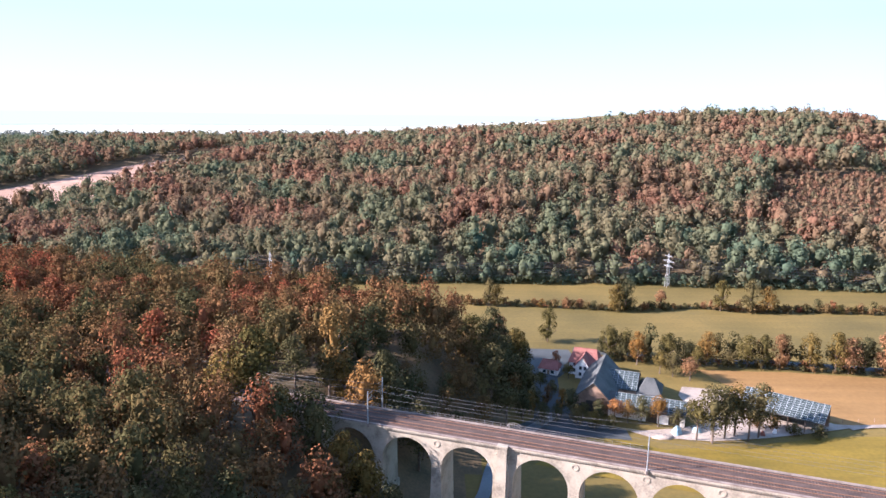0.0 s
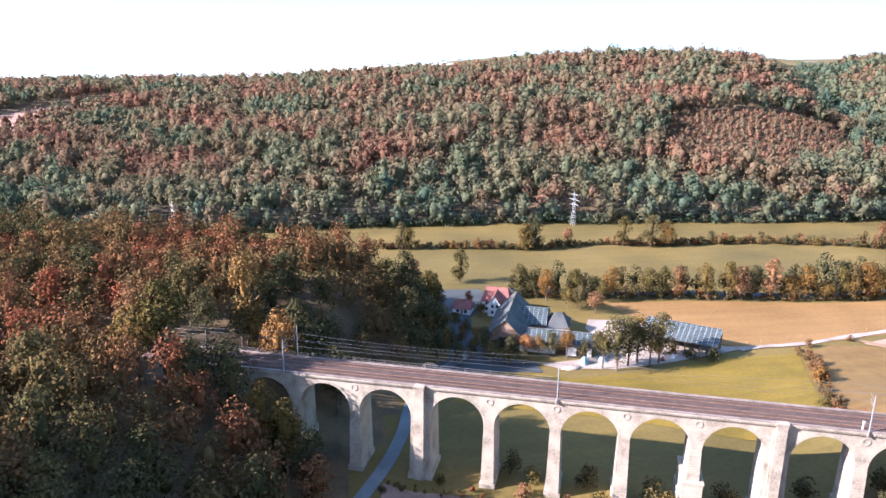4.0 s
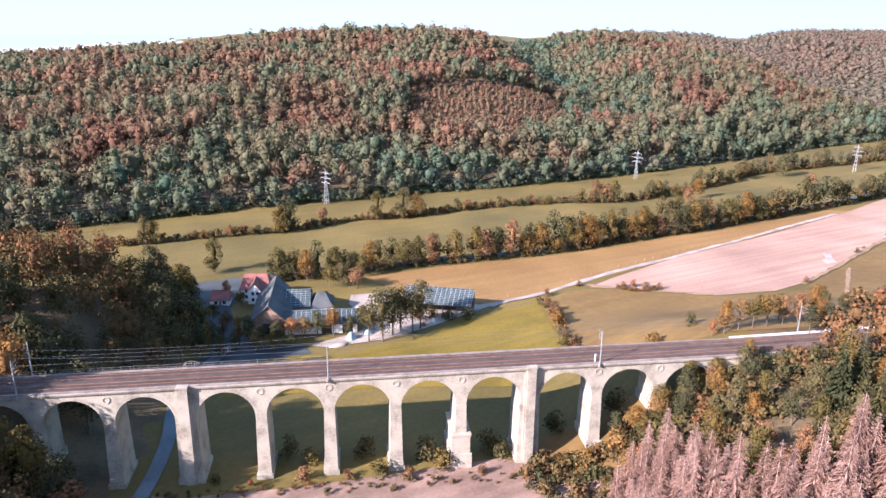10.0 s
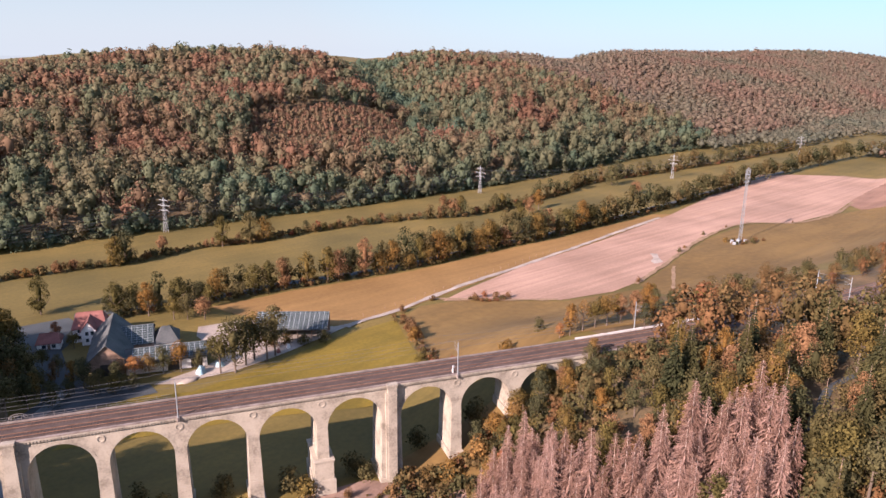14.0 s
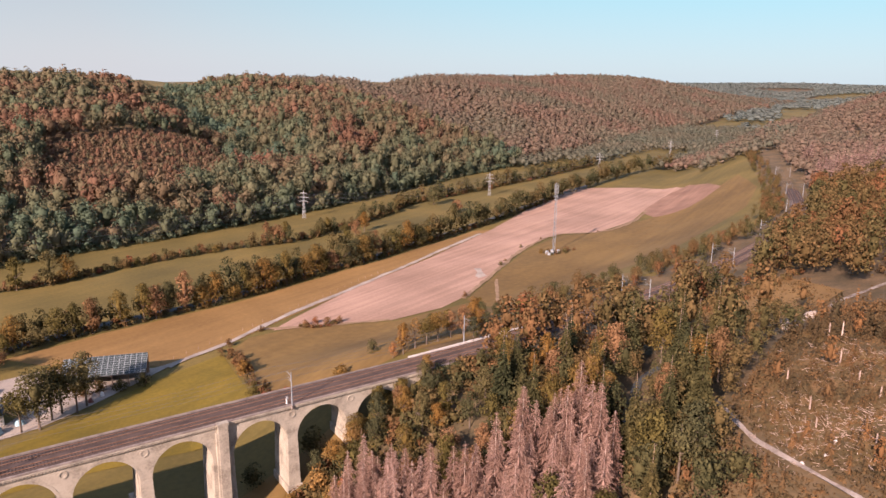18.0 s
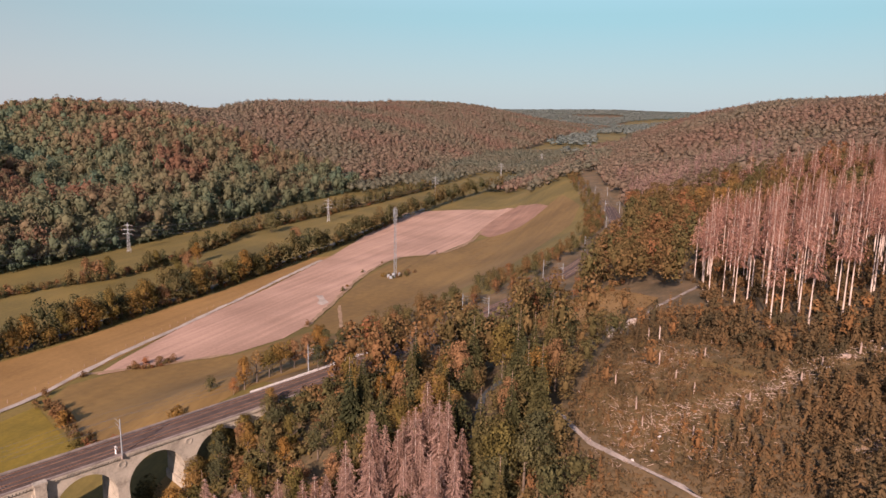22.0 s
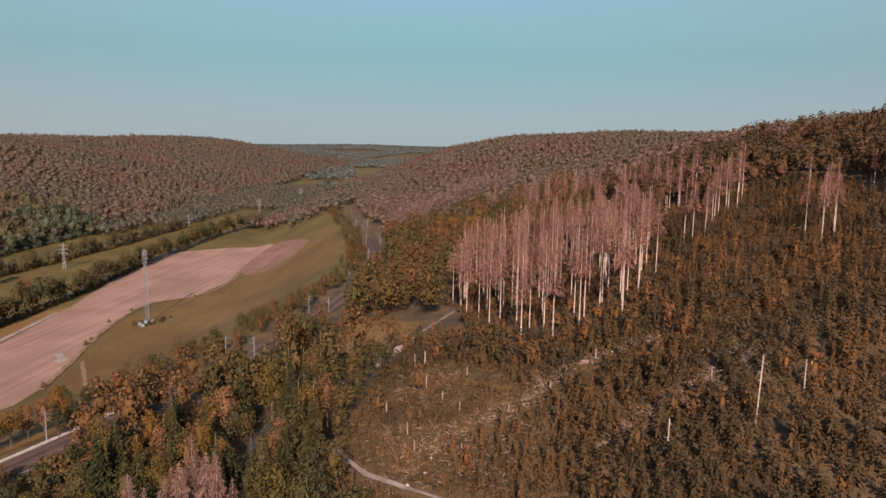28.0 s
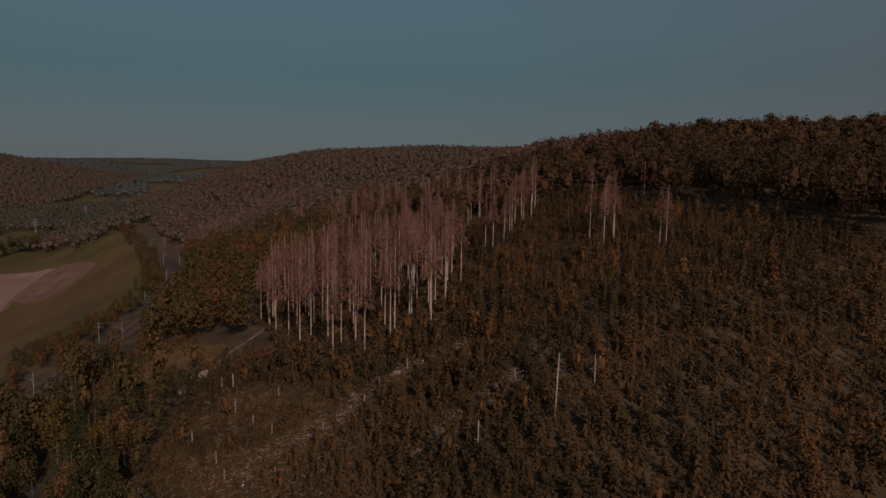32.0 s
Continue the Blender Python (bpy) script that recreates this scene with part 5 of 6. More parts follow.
x, y = scatter(rng, -1500, -60, 1500, 3000, 42.0)
ok = (ripple(x, y, 300) > -0.2)
wood("distant_plain_woods", x[ok], y[ok], patchy(x[ok], y[ok], 160, rng, 0.15) * 0.5, W_DIST, rng, L_DIST, 2.6, 3.8, tall=0.4, label="distant woods on the northern plain, paled by haze in their colour")
x, y = scatter(rng, -1100, -60, 840, 1500, 19.0)
ok = (y > 930) & (ripple(x, y, 130) > -0.35) & ~inside(x, y, HILL_FIELD)
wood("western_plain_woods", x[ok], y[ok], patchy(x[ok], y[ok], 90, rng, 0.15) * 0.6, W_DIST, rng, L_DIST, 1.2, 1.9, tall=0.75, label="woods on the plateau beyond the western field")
x, y = scatter(rng, -520, -300, 560, 940, 11.0)
ok = ~inside(x, y, HILL_FIELD) & (x < -320)
wood("western_edge_wood", x[ok], y[ok], patchy(x[ok], y[ok], 60, rng, 0.15) * 0.6, W_DIST, rng, L_WOOD, 0.8, 1.1, label="wood beside the western field")


# ---------------------------------------------------------------- hedges and single trees of the valley
rng = np.random.default_rng(21)


def row_of_trees(line, step, low, high, hues, group, wander=1.2, crowns=None, skip=0.0, bushes=0.0, joined=""):
    pts = smooth_line(line, step)
    if joined:
        pts = [p for p in pts if rng.random() >= skip]
        px, py = np.array(pts).T
        wood(joined, px + rng.uniform(-wander, wander, len(px)), py + rng.uniform(-wander, wander, len(px)), rng.uniform(0.0, 0.42, len(px)), W_MID, rng, L_LEFT, low, high, label="row of hedge trees in mottled autumn leaf", category="hedge", sink=2.0, squash=0.15)
        return
    for px, py in pts:
        if rng.random() < skip:
            continue
        hue = hues[int(rng.integers(0, len(hues)))]
        size = float(rng.uniform(low, high))
        px, py = px + float(rng.uniform(-wander, wander)), py + float(rng.uniform(-wander, wander))
        if rng.random() < bushes:
            plant("bush", BUSHES[int(rng.integers(0, 3))], None, LEAVES[hue], M_BARK, px, py, size * 2.3, rng, "rounded bush in a field hedge", "bush", group)
        else:
            broad(px, py, size, hue, rng, group, float(rng.uniform(0.85, 1.1)), sink=0.1 + 2.6 * size)


row_of_trees(HEDGE_2[:8], 6.2, 0.78, 1.08, ("mix", "mix", "green", "mix", "brown"), "trees along the country road")
row_of_trees([(90, 273), (138, 266), (197, 256), (236, 256), (295, 254), (345, 255)], 4.6, 0.6, 0.9, (), "", 1.5, joined="roadside_hedge")
row_of_trees(HEDGE_2[7:], 5.4, 0.75, 1.15, (), "", 2.0, joined="roadside_hedge")
row_of_trees([(190, 266), (220, 268), (251, 269), (277, 270), (311, 268), (352, 266)], 5.5, 0.6, 0.95, (), "", 3.0, joined="roadside_copse")
def scrub_belt(name, line, step, spread, low, high, warm, label):
    """A continuous ragged belt of bushes in one mesh."""
    pts = np.array(smooth_line(line, step))
    pts = np.repeat(pts, 2, 0) + rng.normal(0, spread, (len(pts) * 2, 2))
    wood(name, pts[:, 0], pts[:, 1], np.clip(rng.normal(warm, 0.2, len(pts)), 0, 1), W_BUSH, rng, L_LEFT, low, high, label=label, category="hedge", squash=0.35)


scrub_belt("stream_scrub", [(16, 352), (55, 350), (96, 344), (134, 348), (163, 342), (204, 343), (251, 336), (270, 329), (300, 319), (361, 325), (403, 332), (452, 345), (541, 339), (646, 332), (760, 330)], 2.4, 1.3, 0.5, 1.35, 0.42, "ragged belt of brownish scrub along the stream")
scrub_belt("field_scrub", [(154, 206), (151, 196), (146, 184), (139, 171), (134, 160), (129, 148)], 2.6, 1.0, 0.35, 0.85, 0.62, "brown scrub between the two meadows")
scrub_belt("field_margin", [via(s_, -5.5, 0)[:2] for s_ in (24, 50, 76, 100, 112)], 2.2, 1.1, 0.18, 0.5, 0.5, "rough brown grass and scrub along the foot of the viaduct")
scrub_belt("bramble_hedge", [(191, 203), (195, 197), (202, 195)], 1.4, 0.5, 0.3, 0.6, 0.55, "low dark bramble hedge at the corner of the stubble")
scrub_belt("roadside_scrub", HEDGE_2[:11], 3.0, 1.0, 0.5, 1.1, 0.3, "low scrub under the roadside trees")
row_of_trees([(55, 350), (84, 346), (134, 348), (204, 343), (251, 335)], 5.0, 0.28, 0.5, ("mix", "brown", "green"), "stream-side hedge", 1.8, skip=0.08, bushes=0.85)
row_of_trees([(270, 329), (296, 318), (332, 318), (361, 325)], 5.5, 0.45, 0.75, (), "", 2.0, skip=0.1, joined="stream_hedge")
row_of_trees([(361, 325), (403, 332), (452, 345), (541, 339), (646, 332), (760, 330)], 5.5, 0.6, 0.95, (), "", 3.0, joined="stream_hedge")
for px, py, k, hue in ((30, 350, 0.75, "green"), (34, 351, 0.65, "mix"), (93, 342, 1.0, "mix"), (98, 344, 0.9, "green"), (117, 349, 0.7, "brown"), (146, 344, 0.85, "mix"), (160, 342, 0.9, "green"), (168, 341, 0.8, "mix"), (279, 325, 0.75, "brown"), (285, 323, 0.85, "brown"), (291, 322, 0.7, "mix"), (318, 320, 0.7, "green"), (326, 321, 0.75, "mix"), (455, 330, 0.9, "green"), (420, 286, 0.6, "green"), (438, 296, 0.7, "brown"), (312, 292, 0.65, "mix"), (330, 300, 0.6, "brown"), (345, 306, 0.7, "mix")):
    broad(px, py, 1.25 * k, hue, rng, "single trees of the meadows", sink=3.6 * k)
plant("poplar", CROWNS[3], LIMB_STOCK[1], L_MIX, M_BARK, 51, 294, 1.05, rng, "tall narrow tree standing alone on the meadow", "tree", "", 1.05, 4.2)
for px, py, k, hue in ((74, 277, 0.75, "green"), (78, 272, 0.8, "green"), (82, 267, 0.85, "mix"), (88, 257, 0.75, "mix"), (92, 254, 0.7, "green"), (97, 250, 0.75, "brown"), (104, 262, 0.6, "mix"), (71, 280, 0.6, "green"), (36, 262, 0.5, "rust"), (52, 252, 0.5, "mix"), (49, 262, 0.45, "rust")):
    broad(px, py, k, hue, rng, "trees round the farm", sink=2.0 * k)
for px, py, k, hue, tl in ((82, 202, 0.95, "mix", 1.0), (86, 200, 1.05, "green", 1.05), (91, 203, 0.95, "green", 1.05), (95, 205, 1.0, "mix", 1.0), (98, 202, 0.95, "green", 1.05), (102, 204, 1.05, "green", 1.0), (50, 216, 0.44, "green", 1), (56, 217, 0.55, "brown", 0.9), (60, 215, 0.59, "rust", 0.9), (64, 214, 0.52, "gold", 0.9), (68, 213, 0.59, "green", 0.95), (73, 211, 0.63, "mix", 1.2), (46, 217, 0.6, "green", 1), (54, 212, 0.5, "green", 1), (78, 209, 0.45, "green", 1)):
    broad(px, py, k, hue, rng, "trees in front of the farm", tl, CROWNS[int(rng.integers(0, 3)) * 2])
for px, py, k, hue in ((114, 206, 1.0, "green"), (121, 204, 1.1, "green"), (110, 210, 1.0, "gold"), (105, 211, 0.9, "brown"), (160, 210, 0.7, "brown"), (178, 213, 0.6, "brown"), (197, 202, 0.7, "rust"), (200, 198, 0.8, "brown"), (204, 195, 0.7, "brown"), (193, 204, 0.6, "brown"), (153, 196, 0.9, "brown"), (150, 190, 1.0, "brown"), (144, 182, 1.3, "mix"), (147, 186, 1.0, "brown"), (132, 163, 1.0, "mix"), (136, 168, 0.8, "brown"), (128, 140, 0.9, "gold"), (136, 130, 1.0, "mix"), (147, 128, 0.9, "green"), (364, 186, 0.7, "mix"), (377, 177, 0.8, "brown"), (372, 175, 0.8, "green"), (382, 174, 0.5, "brown"), (368, 202, 0.5, "green"), (324, 190, 0.6, "green"), (265, 174, 0.6, "brown"), (395, 203, 0.35, "brown"), (440, 184, 0.35, "brown"), (334, 193, 0.4, "mix")):
    plant("bush", BUSHES[int(rng.integers(0, 3))], None, LEAVES[hue], M_BARK, px, py, k, rng, "rounded bush on the open meadow", "bush", "bushes on the meadows")
for px, py, k, hue in ((25, 219, 0.75, "green"), (30, 222, 0.7, "green"), (33, 218, 0.55, "mix"), (36, 222, 0.5, "green"), (28, 228, 0.8, "green"), (34, 229, 0.6, "green"), (40, 226, 0.5, "brown"), (44, 221, 0.55, "mix"), (41, 214, 0.45, "green"), (47, 211, 0.5, "green"), (52, 208, 0.45, "mix"), (57, 207, 0.4, "green"), (36, 211, 0.55, "green"), (30, 212, 0.7, "green"), (43, 234, 0.45, "green"), (40, 241, 0.5, "mix")):
    broad(px, py, k, hue, rng, "trees over the farm drive", 1.0, sink=2.4 * k)
# scrub at the foot of the piers
for s, n, k, hue in ((56, -2, 0.9, "brown"), (52, 8, 1.2, "green"), (70, 6, 1.3, "green"), (73, -2, 1.1, "mix"), (85, 4, 1.4, "green"), (88, -1, 1.2, "mix"), (100, 6, 1.4, "green"), (103, 3, 1.1, "green"), (57, 5, 1.0, "mix"), (112, -3, 0.8, "gold"), (116, -5, 1.1, "gold"), (121, -7, 1.2, "mix"), (128, -6, 1.3, "gold"), (36, -1, 0.6, "mix"), (66, -2, 0.6, "brown"), (80, -3, 0.6, "brown"), (97, -4, 0.6, "brown"), (106, -5, 0.5, "gold"), (118, 10, 1.3, "green"), (132, 6, 1.5, "green"), (136, -8, 1.5, "mix"), (5, -8, 1.3, "green"), (10, -14, 1.2, "green"), (2, -3, 1.3, "mix")):
    p = via(s, n, 0)
    plant("bush", BUSHES[int(rng.integers(0, 3))], None, LEAVES[hue], M_BARK, p[0], p[1], k, rng, "wild bush growing at the foot of the viaduct", "bush", "bushes under the viaduct")
for px, py, k, hue in ((107, 111, 0.52, "green"), (111, 109, 0.58, "mix"), (115, 106, 0.62, "gold"), (118, 108, 0.58, "mix"), (121, 104, 0.64, "green"), (124, 106, 0.55, "mix"), (127, 102, 0.52, "brown"), (130, 104, 0.46, "mix"), (133, 99, 0.52, "green"), (137, 101, 0.44, "gold"), (110, 105, 0.42, "mix"), (117, 101, 0.5, "green"), (124, 98, 0.55, "mix"), (131, 95, 0.55, "green")):
    broad(px, py, k, hue, rng, "trees at the viaduct's eastern end", 0.95, sink=1.5 * k)
for px, py, k, hue in ((143, 117, 0.3, "rust"), (145, 115, 0.55, "mix"), (149, 114, 0.66, "gold"), (153, 113, 0.6, "mix"), (157, 112, 0.68, "mix"), (162, 111, 0.5, "brown"), (167, 110, 0.6, "gold"), (172, 108, 0.55, "mix"), (150, 119, 0.4, "brown"), (160, 117, 0.45, "green")):
    broad(px, py, k, hue, rng, "trees beside the line east of the viaduct", 1.0, THIN_CROWNS[1] if hue == "gold" else None, sink=1.2 * k)
# trees on the embankment north of the railway
px = np.repeat(np.arange(160, 480, 5.0), 3) + rng.uniform(-3, 3, 192)
off = np.tile((10.0, 16.0, 23.0), 64) + rng.uniform(-2.5, 2.5, 192) - 6 * (px < 172)
ok = (rng.random(192) < np.where(px < 330, 0.85, 0.55)) & (off < np.where(px < 330, 28, 17))
pts = np.array([line_at(float(a), float(b))[:2] for a, b in zip(px[ok], off[ok])])
near = pts[:, 0] < 190
for a, b in pts[near]:
    hue = ("mix", "green", "gold", "brown", "mix", "green", "rust")[int(rng.integers(0, 7))]
    k = float(rng.uniform(0.34, 0.58))
    broad(float(a), float(b), k, hue, rng, "trees along the embankment", crown=THIN_CROWNS[0] if rng.random() < 0.1 else None, sink=1.6 * k)
wood("embankment_trees", pts[~near][:, 0], pts[~near][:, 1], rng.uniform(0.1, 0.75, (~near).sum()), W_NEAR, rng, L_LEFT, 0.32, 0.56, label="trees and bushes along the railway embankment", category="trees", sink=1.5, squash=0.2)
xs = rng.uniform(330, 720, 130)
pts = np.array([line_at(float(a), float(b))[:2] for a, b in zip(xs, rng.uniform(8, 19, 130))])
wood("line_side_trees", pts[:, 0], pts[:, 1], rng.uniform(0.2, 0.6, 130), W_MID, rng, L_LEFT, 0.25, 0.5, label="brownish trees between the meadow and the railway curve", category="trees", squash=0.25)
xs = rng.uniform(205, 310, 170)
pts = np.array([line_at(float(a), float(b))[:2] for a, b in zip(xs, -rng.uniform(7, 34, 170))])
wood("bank_scrub", pts[:, 0], pts[:, 1], rng.uniform(0.3, 0.8, 170), W_BUSH, rng, L_LEFT, 0.4, 0.9, label="low brown scrub on the bank below the railway", category="scrub", squash=0.3)
for k in range(9):
    a = k * 0.7
    plant("bush", BUSHES[k % 3], None, LEAVES["green" if k % 2 else "brown"], M_BARK, 367.5 + 4.6 * math.cos(a), 180.5 + 3.4 * math.sin(a), float(rng.uniform(0.35, 0.6)), rng, "dark shrub at the foot of the radio mast", "bush", "shrubs round the radio mast")


# ---------------------------------------------------------------- the farm
def slab(bm, corners, thick):
    """A flat panel with thickness from four corners, counter-clockwise from above."""
    up = [bm.verts.new(c) for c in corners]
    n = (Vector(corners[1]) - Vector(corners[0])).cross(Vector(corners[2]) - Vector(corners[0])).normalized()
    dn = [bm.verts.new(Vector(c) - n * thick) for c in corners]
    bm.faces.new(up)
    bm.faces.new(dn[::-1])
    for i in range(len(up)):
        j = (i + 1) % len(up)
        bm.faces.new((up[j], up[i], dn[i], dn[j]))




def panel_mesh():
    """One solar module: dark glass in a light frame, 1.0 by 1.65 m."""
    me = bpy.data.meshes.new("solar_module")
    bm = bmesh.new()
    box(bm, -0.80, 0.80, -0.48, 0.48, 0.0, 0.055)
    for x0, x1, y0, y1 in ((-0.83, 0.83, -0.51, -0.48), (-0.83, 0.83, 0.48, 0.51), (-0.83, -0.80, -0.48, 0.48), (0.80, 0.83, -0.48, 0.48)):
        for v in box(bm, x0 - 0.02, x1 + 0.02, y0 - 0.01, y1 + 0.01, 0.0, 0.06):
            for f in v.link_faces:
                f.material_index = 1
    bm.to_mesh(me)
    bm.free()
    me.materials.append(M_PANEL)
    me.materials.append(M_FRAME)
    return me


SOLAR = panel_mesh()


def solar_array(parent, inv, o, along_v, down_v, cols, rows, dx, dy, skip=()):
    """Modules in rows on a sloping roof, each an object."""
    o, a, d = Vector(o), Vector(along_v).normalized(), Vector(down_v).normalized()
    n = a.cross(-d).normalized()
    if n.z < 0:
        n = -n
    rot = Matrix((a, n.cross(a), n)).transposed().to_4x4()
    for i in range(cols):
        for j in range(rows):
            if (i, j) in skip:
                continue
            ob = new("solar_module", SOLAR)
            ob.parent = parent
            ob.matrix_parent_inverse = inv
            ob.matrix_basis = Matrix.Translation(o + a * dx * (i + 0.5) + d * dy * (j + 0.5) + n * 0.12) @ rot


def farm(s, n, z):
    """A place on the farm, whose buildings lie square to the viaduct."""
    x, y, _ = via(s, n, 0)
    return (x, y, z)


def gable_house(name, s0, s1, n0, n1, eave, ridge, along_s, wall, roof, label, over=0.5, hip=0.0, openings=()):
    """Walls with gables, a pitched roof of two slabs, doors and windows."""
    c = farm((s0 + s1) / 2, (n0 + n1) / 2, 0)
    e = empty(name, *c)
    inv = Matrix.Translation(-Vector(c))

    def p(nm, bm, mat, lb=""):
        ob = part(nm, bm, mat, e, lb)
        ob.matrix_parent_inverse = inv
        return ob

    def at(a, b, z):
        return farm(a, b, z) if along_s else farm(b, a, z)

    a0, a1, b0, b1 = (s0, s1, n0, n1) if along_s else (n0, n1, s0, s1)
    mid = (b0 + b1) / 2
    bm = bmesh.new()
    for a in (a0, a1):
        lo = [bm.verts.new(at(a, b, z)) for b, z in ((b0, -0.5), (b1, -0.5), (b1, eave), (mid, (ridge - 0.15) if not hip else eave + 0.01), (b0, eave))]
        bm.faces.new(lo)
    v = bm.verts[:]
    bm.verts.ensure_lookup_table()
    for i, j in ((0, 1), (1, 2), (4, 0), (2, 3), (3, 4)):
        bm.faces.new((bm.verts[i], bm.verts[j], bm.verts[j + 5], bm.verts[i + 5]))
    bmesh.ops.recalc_face_normals(bm, faces=bm.faces[:])
    p("wall", bm, wall)
    k = (ridge - eave) / (mid - b0)
    for sg, b in ((-1, b0 - over), (1, b1 + over)):
        bm = bmesh.new()
        z = eave - over * k
        h0, h1 = a0 - over, a1 + over
        slab(bm, [at(h0, b, z), at(h1, b, z), at(h1 - hip, mid, ridge), at(h0 + hip, mid, ridge)], 0.18)
        bmesh.ops.recalc_face_normals(bm, faces=bm.faces[:])
        p("roof", bm, roof)
    if hip:
        for a, sg in ((a0 - over, 1), (a1 + over, -1)):
            bm = bmesh.new()
            z = eave - over * k
            slab(bm, [at(a, b0 - over, z), at(a, b1 + over, z), at(a + sg * hip, mid, ridge)][::-sg], 0.12)
            bmesh.ops.recalc_face_normals(bm, faces=bm.faces[:])
            p("roof", bm, roof)
    bm = bmesh.new()
    rod(bm, at(a0 - over + hip, mid, ridge + 0.03), at(a1 + over - hip, mid, ridge + 0.03), 0.14, 0.14, 6)
    p("ridge_tile", bm, roof)
    for kind, side, u0, u1, z0, z1 in openings:
        bm = bmesh.new()
        t = 0.05
        if side == "b0":
            box(bm, u0, u1, b0 - t, b0 + t, z0, z1, lambda a, b, z: at(a, b, z))
        elif side == "a0":
            box(bm, a0 - t, a0 + t, u0, u1, z0, z1, lambda a, b, z: at(a, b, z))
        elif side == "a1":
            box(bm, a1 - t, a1 + t, u0, u1, z0, z1, lambda a, b, z: at(a, b, z))
        p(kind, bm, M_GLASS if kind == "window" else M_DARK if kind == "gateway" else M_WOODEN)
    tagged(e, label, "building")
    return e, inv, at


barn, inv, at = gable_house("barn", 33.5, 46.0, 82.0, 112.0, 4.2, 10.2, False, M_WOODEN, M_ROOF, "long grey-roofed barn with a steep pitched roof", openings=(("gateway", "a0", 37.5, 42.0, 0, 3.8), ("window", "a0", 35, 36.2, 1.2, 2.2), ("window", "a0", 43.4, 44.6, 1.2, 2.2), ("gateway", "b0", 88, 92, 0, 3.4), ("gateway", "b0", 98, 102, 0, 3.4)))
wing, inv, at = gable_house("barn_wing", 42.0, 52.5, 96.0, 111.0, 4.0, 7.8, True, M_WOODEN, M_ROOF, "barn wing with solar panels on its roof", 0.3)
k = Vector(farm(0, -7.8, -3.95)) - Vector(farm(0, 0, 0))
solar_array(wing, inv, farm(42.4, 103.3, 7.75), Vector(farm(1, 0, 0)) - Vector(farm(0, 0, 0)), k, 6, 8, 1.68, 1.06)
shed, inv, at = gable_house("hipped_shed", 52.6, 60.5, 96.0, 107.0, 3.4, 7.2, True, M_RENDER, M_ROOF, "low shed with a dark hipped roof", 0.3, 3.0, (("gateway", "b0", 55.5, 58.5, 0, 2.6),))
front, inv, at = gable_house("machine_hall", 45.0, 69.0, 80.6, 93.0, 3.6, 6.2, True, M_RENDER, M_ROOF, "long machine hall with a shallow roof covered in solar panels", 0.4, 0, (("gateway", "b0", 64, 67.5, 0, 3), ("gateway", "b0", 57, 60.5, 0, 3), ("gateway", "a1", 84, 88, 0, 3)))
k = Vector(farm(0, -6.2, -2.6)) - Vector(farm(0, 0, 0))
solar_array(front, inv, farm(46.8, 86.5, 6.15), Vector(farm(1, 0, 0)) - Vector(farm(0, 0, 0)), k, 13, 6, 1.70, 1.04)
house, inv, at = gable_house("farmhouse", 26.0, 36.5, 114.0, 123.0, 5.2, 9.2, True, M_RENDER, M_TILES, "white farmhouse with a red tiled roof", 0.5, 1.5, tuple(("window", "b0", 27.5 + 2.3 * i, 28.6 + 2.3 * i, z, z + 1.3) for i in range(4) for z in (1.0, 3.4)))
gab, inv, at = gable_house("house_gable", 29.0, 34.0, 110.5, 118.0, 5.0, 8.4, False, M_RENDER, M_TILES, "white gabled front wing with a red tiled roof", 0.4, 0, (("window", "a0", 30.3, 31.3, 3.4, 4.7), ("window", "a0", 32.0, 33.0, 3.4, 4.7), ("window", "a0", 30.3, 31.3, 1.0, 2.3), ("door", "a0", 32.0, 33.0, 0.0, 2.1)))
cot, inv, at = gable_house("cottage", 15.5, 22.5, 109.0, 115.0, 2.9, 5.2, True, M_RENDER, M_TILES, "small white cottage with a reddish roof", 0.5, 1.2, (("window", "b0", 17, 18.2, 0.9, 2.1), ("window", "b0", 20, 21.2, 0.9, 2.1), ("door", "b0", 18.7, 19.6, 0, 2.1)))
# open barn: one great sloping solar roof on posts
A, B, D = Vector((107.6, 226.8, 0)), Vector((127.8, 211.1, 0)), Vector((-5.8, -7.4, 0))
ax = (B - A).normalized()
open_barn = empty("solar_shelter", *(A + (B - A) / 2 + D / 2))
inv = Matrix.Translation(-(A + (B - A) / 2 + D / 2))
bm = bmesh.new()
slab(bm, [A + D + Vector((0, 0, 4.2)), B + D + Vector((0, 0, 4.2)), B + Vector((0, 0, 7.5)), A + Vector((0, 0, 7.5))], 0.2)
part("roof", bm, M_ROOF, open_barn).matrix_parent_inverse = inv
for i in range(6):
    for f, h in ((0.05, 7.2), (0.95, 4.2)):
        q = A + (B - A) * (0.02 + 0.96 * i / 5) + D * f
        bm = bmesh.new()
        box(bm, q.x - 0.14, q.x + 0.14, q.y - 0.14, q.y + 0.14, -0.5, h)
        part("post", bm, M_WOODEN, open_barn).matrix_parent_inverse = inv
bm = bmesh.new()
slab(bm, [A + Vector((0, 0, 0.2)), B + Vector((0, 0, 0.2)), B + Vector((0, 0, 6.9)), A + Vector((0, 0, 6.9))], 0.15)
part("back_wall", bm, M_WOODEN, open_barn).matrix_parent_inverse = inv
solar_array(open_barn, inv, A + Vector((0, 0, 7.5)) + D * 0.01, B - A, D + Vector((0, 0, -3.3)), 15, 9, 25.6 / 15, 1.08)
tagged(open_barn, "open-sided shelter with one broad sloping roof of solar panels", "shelter")


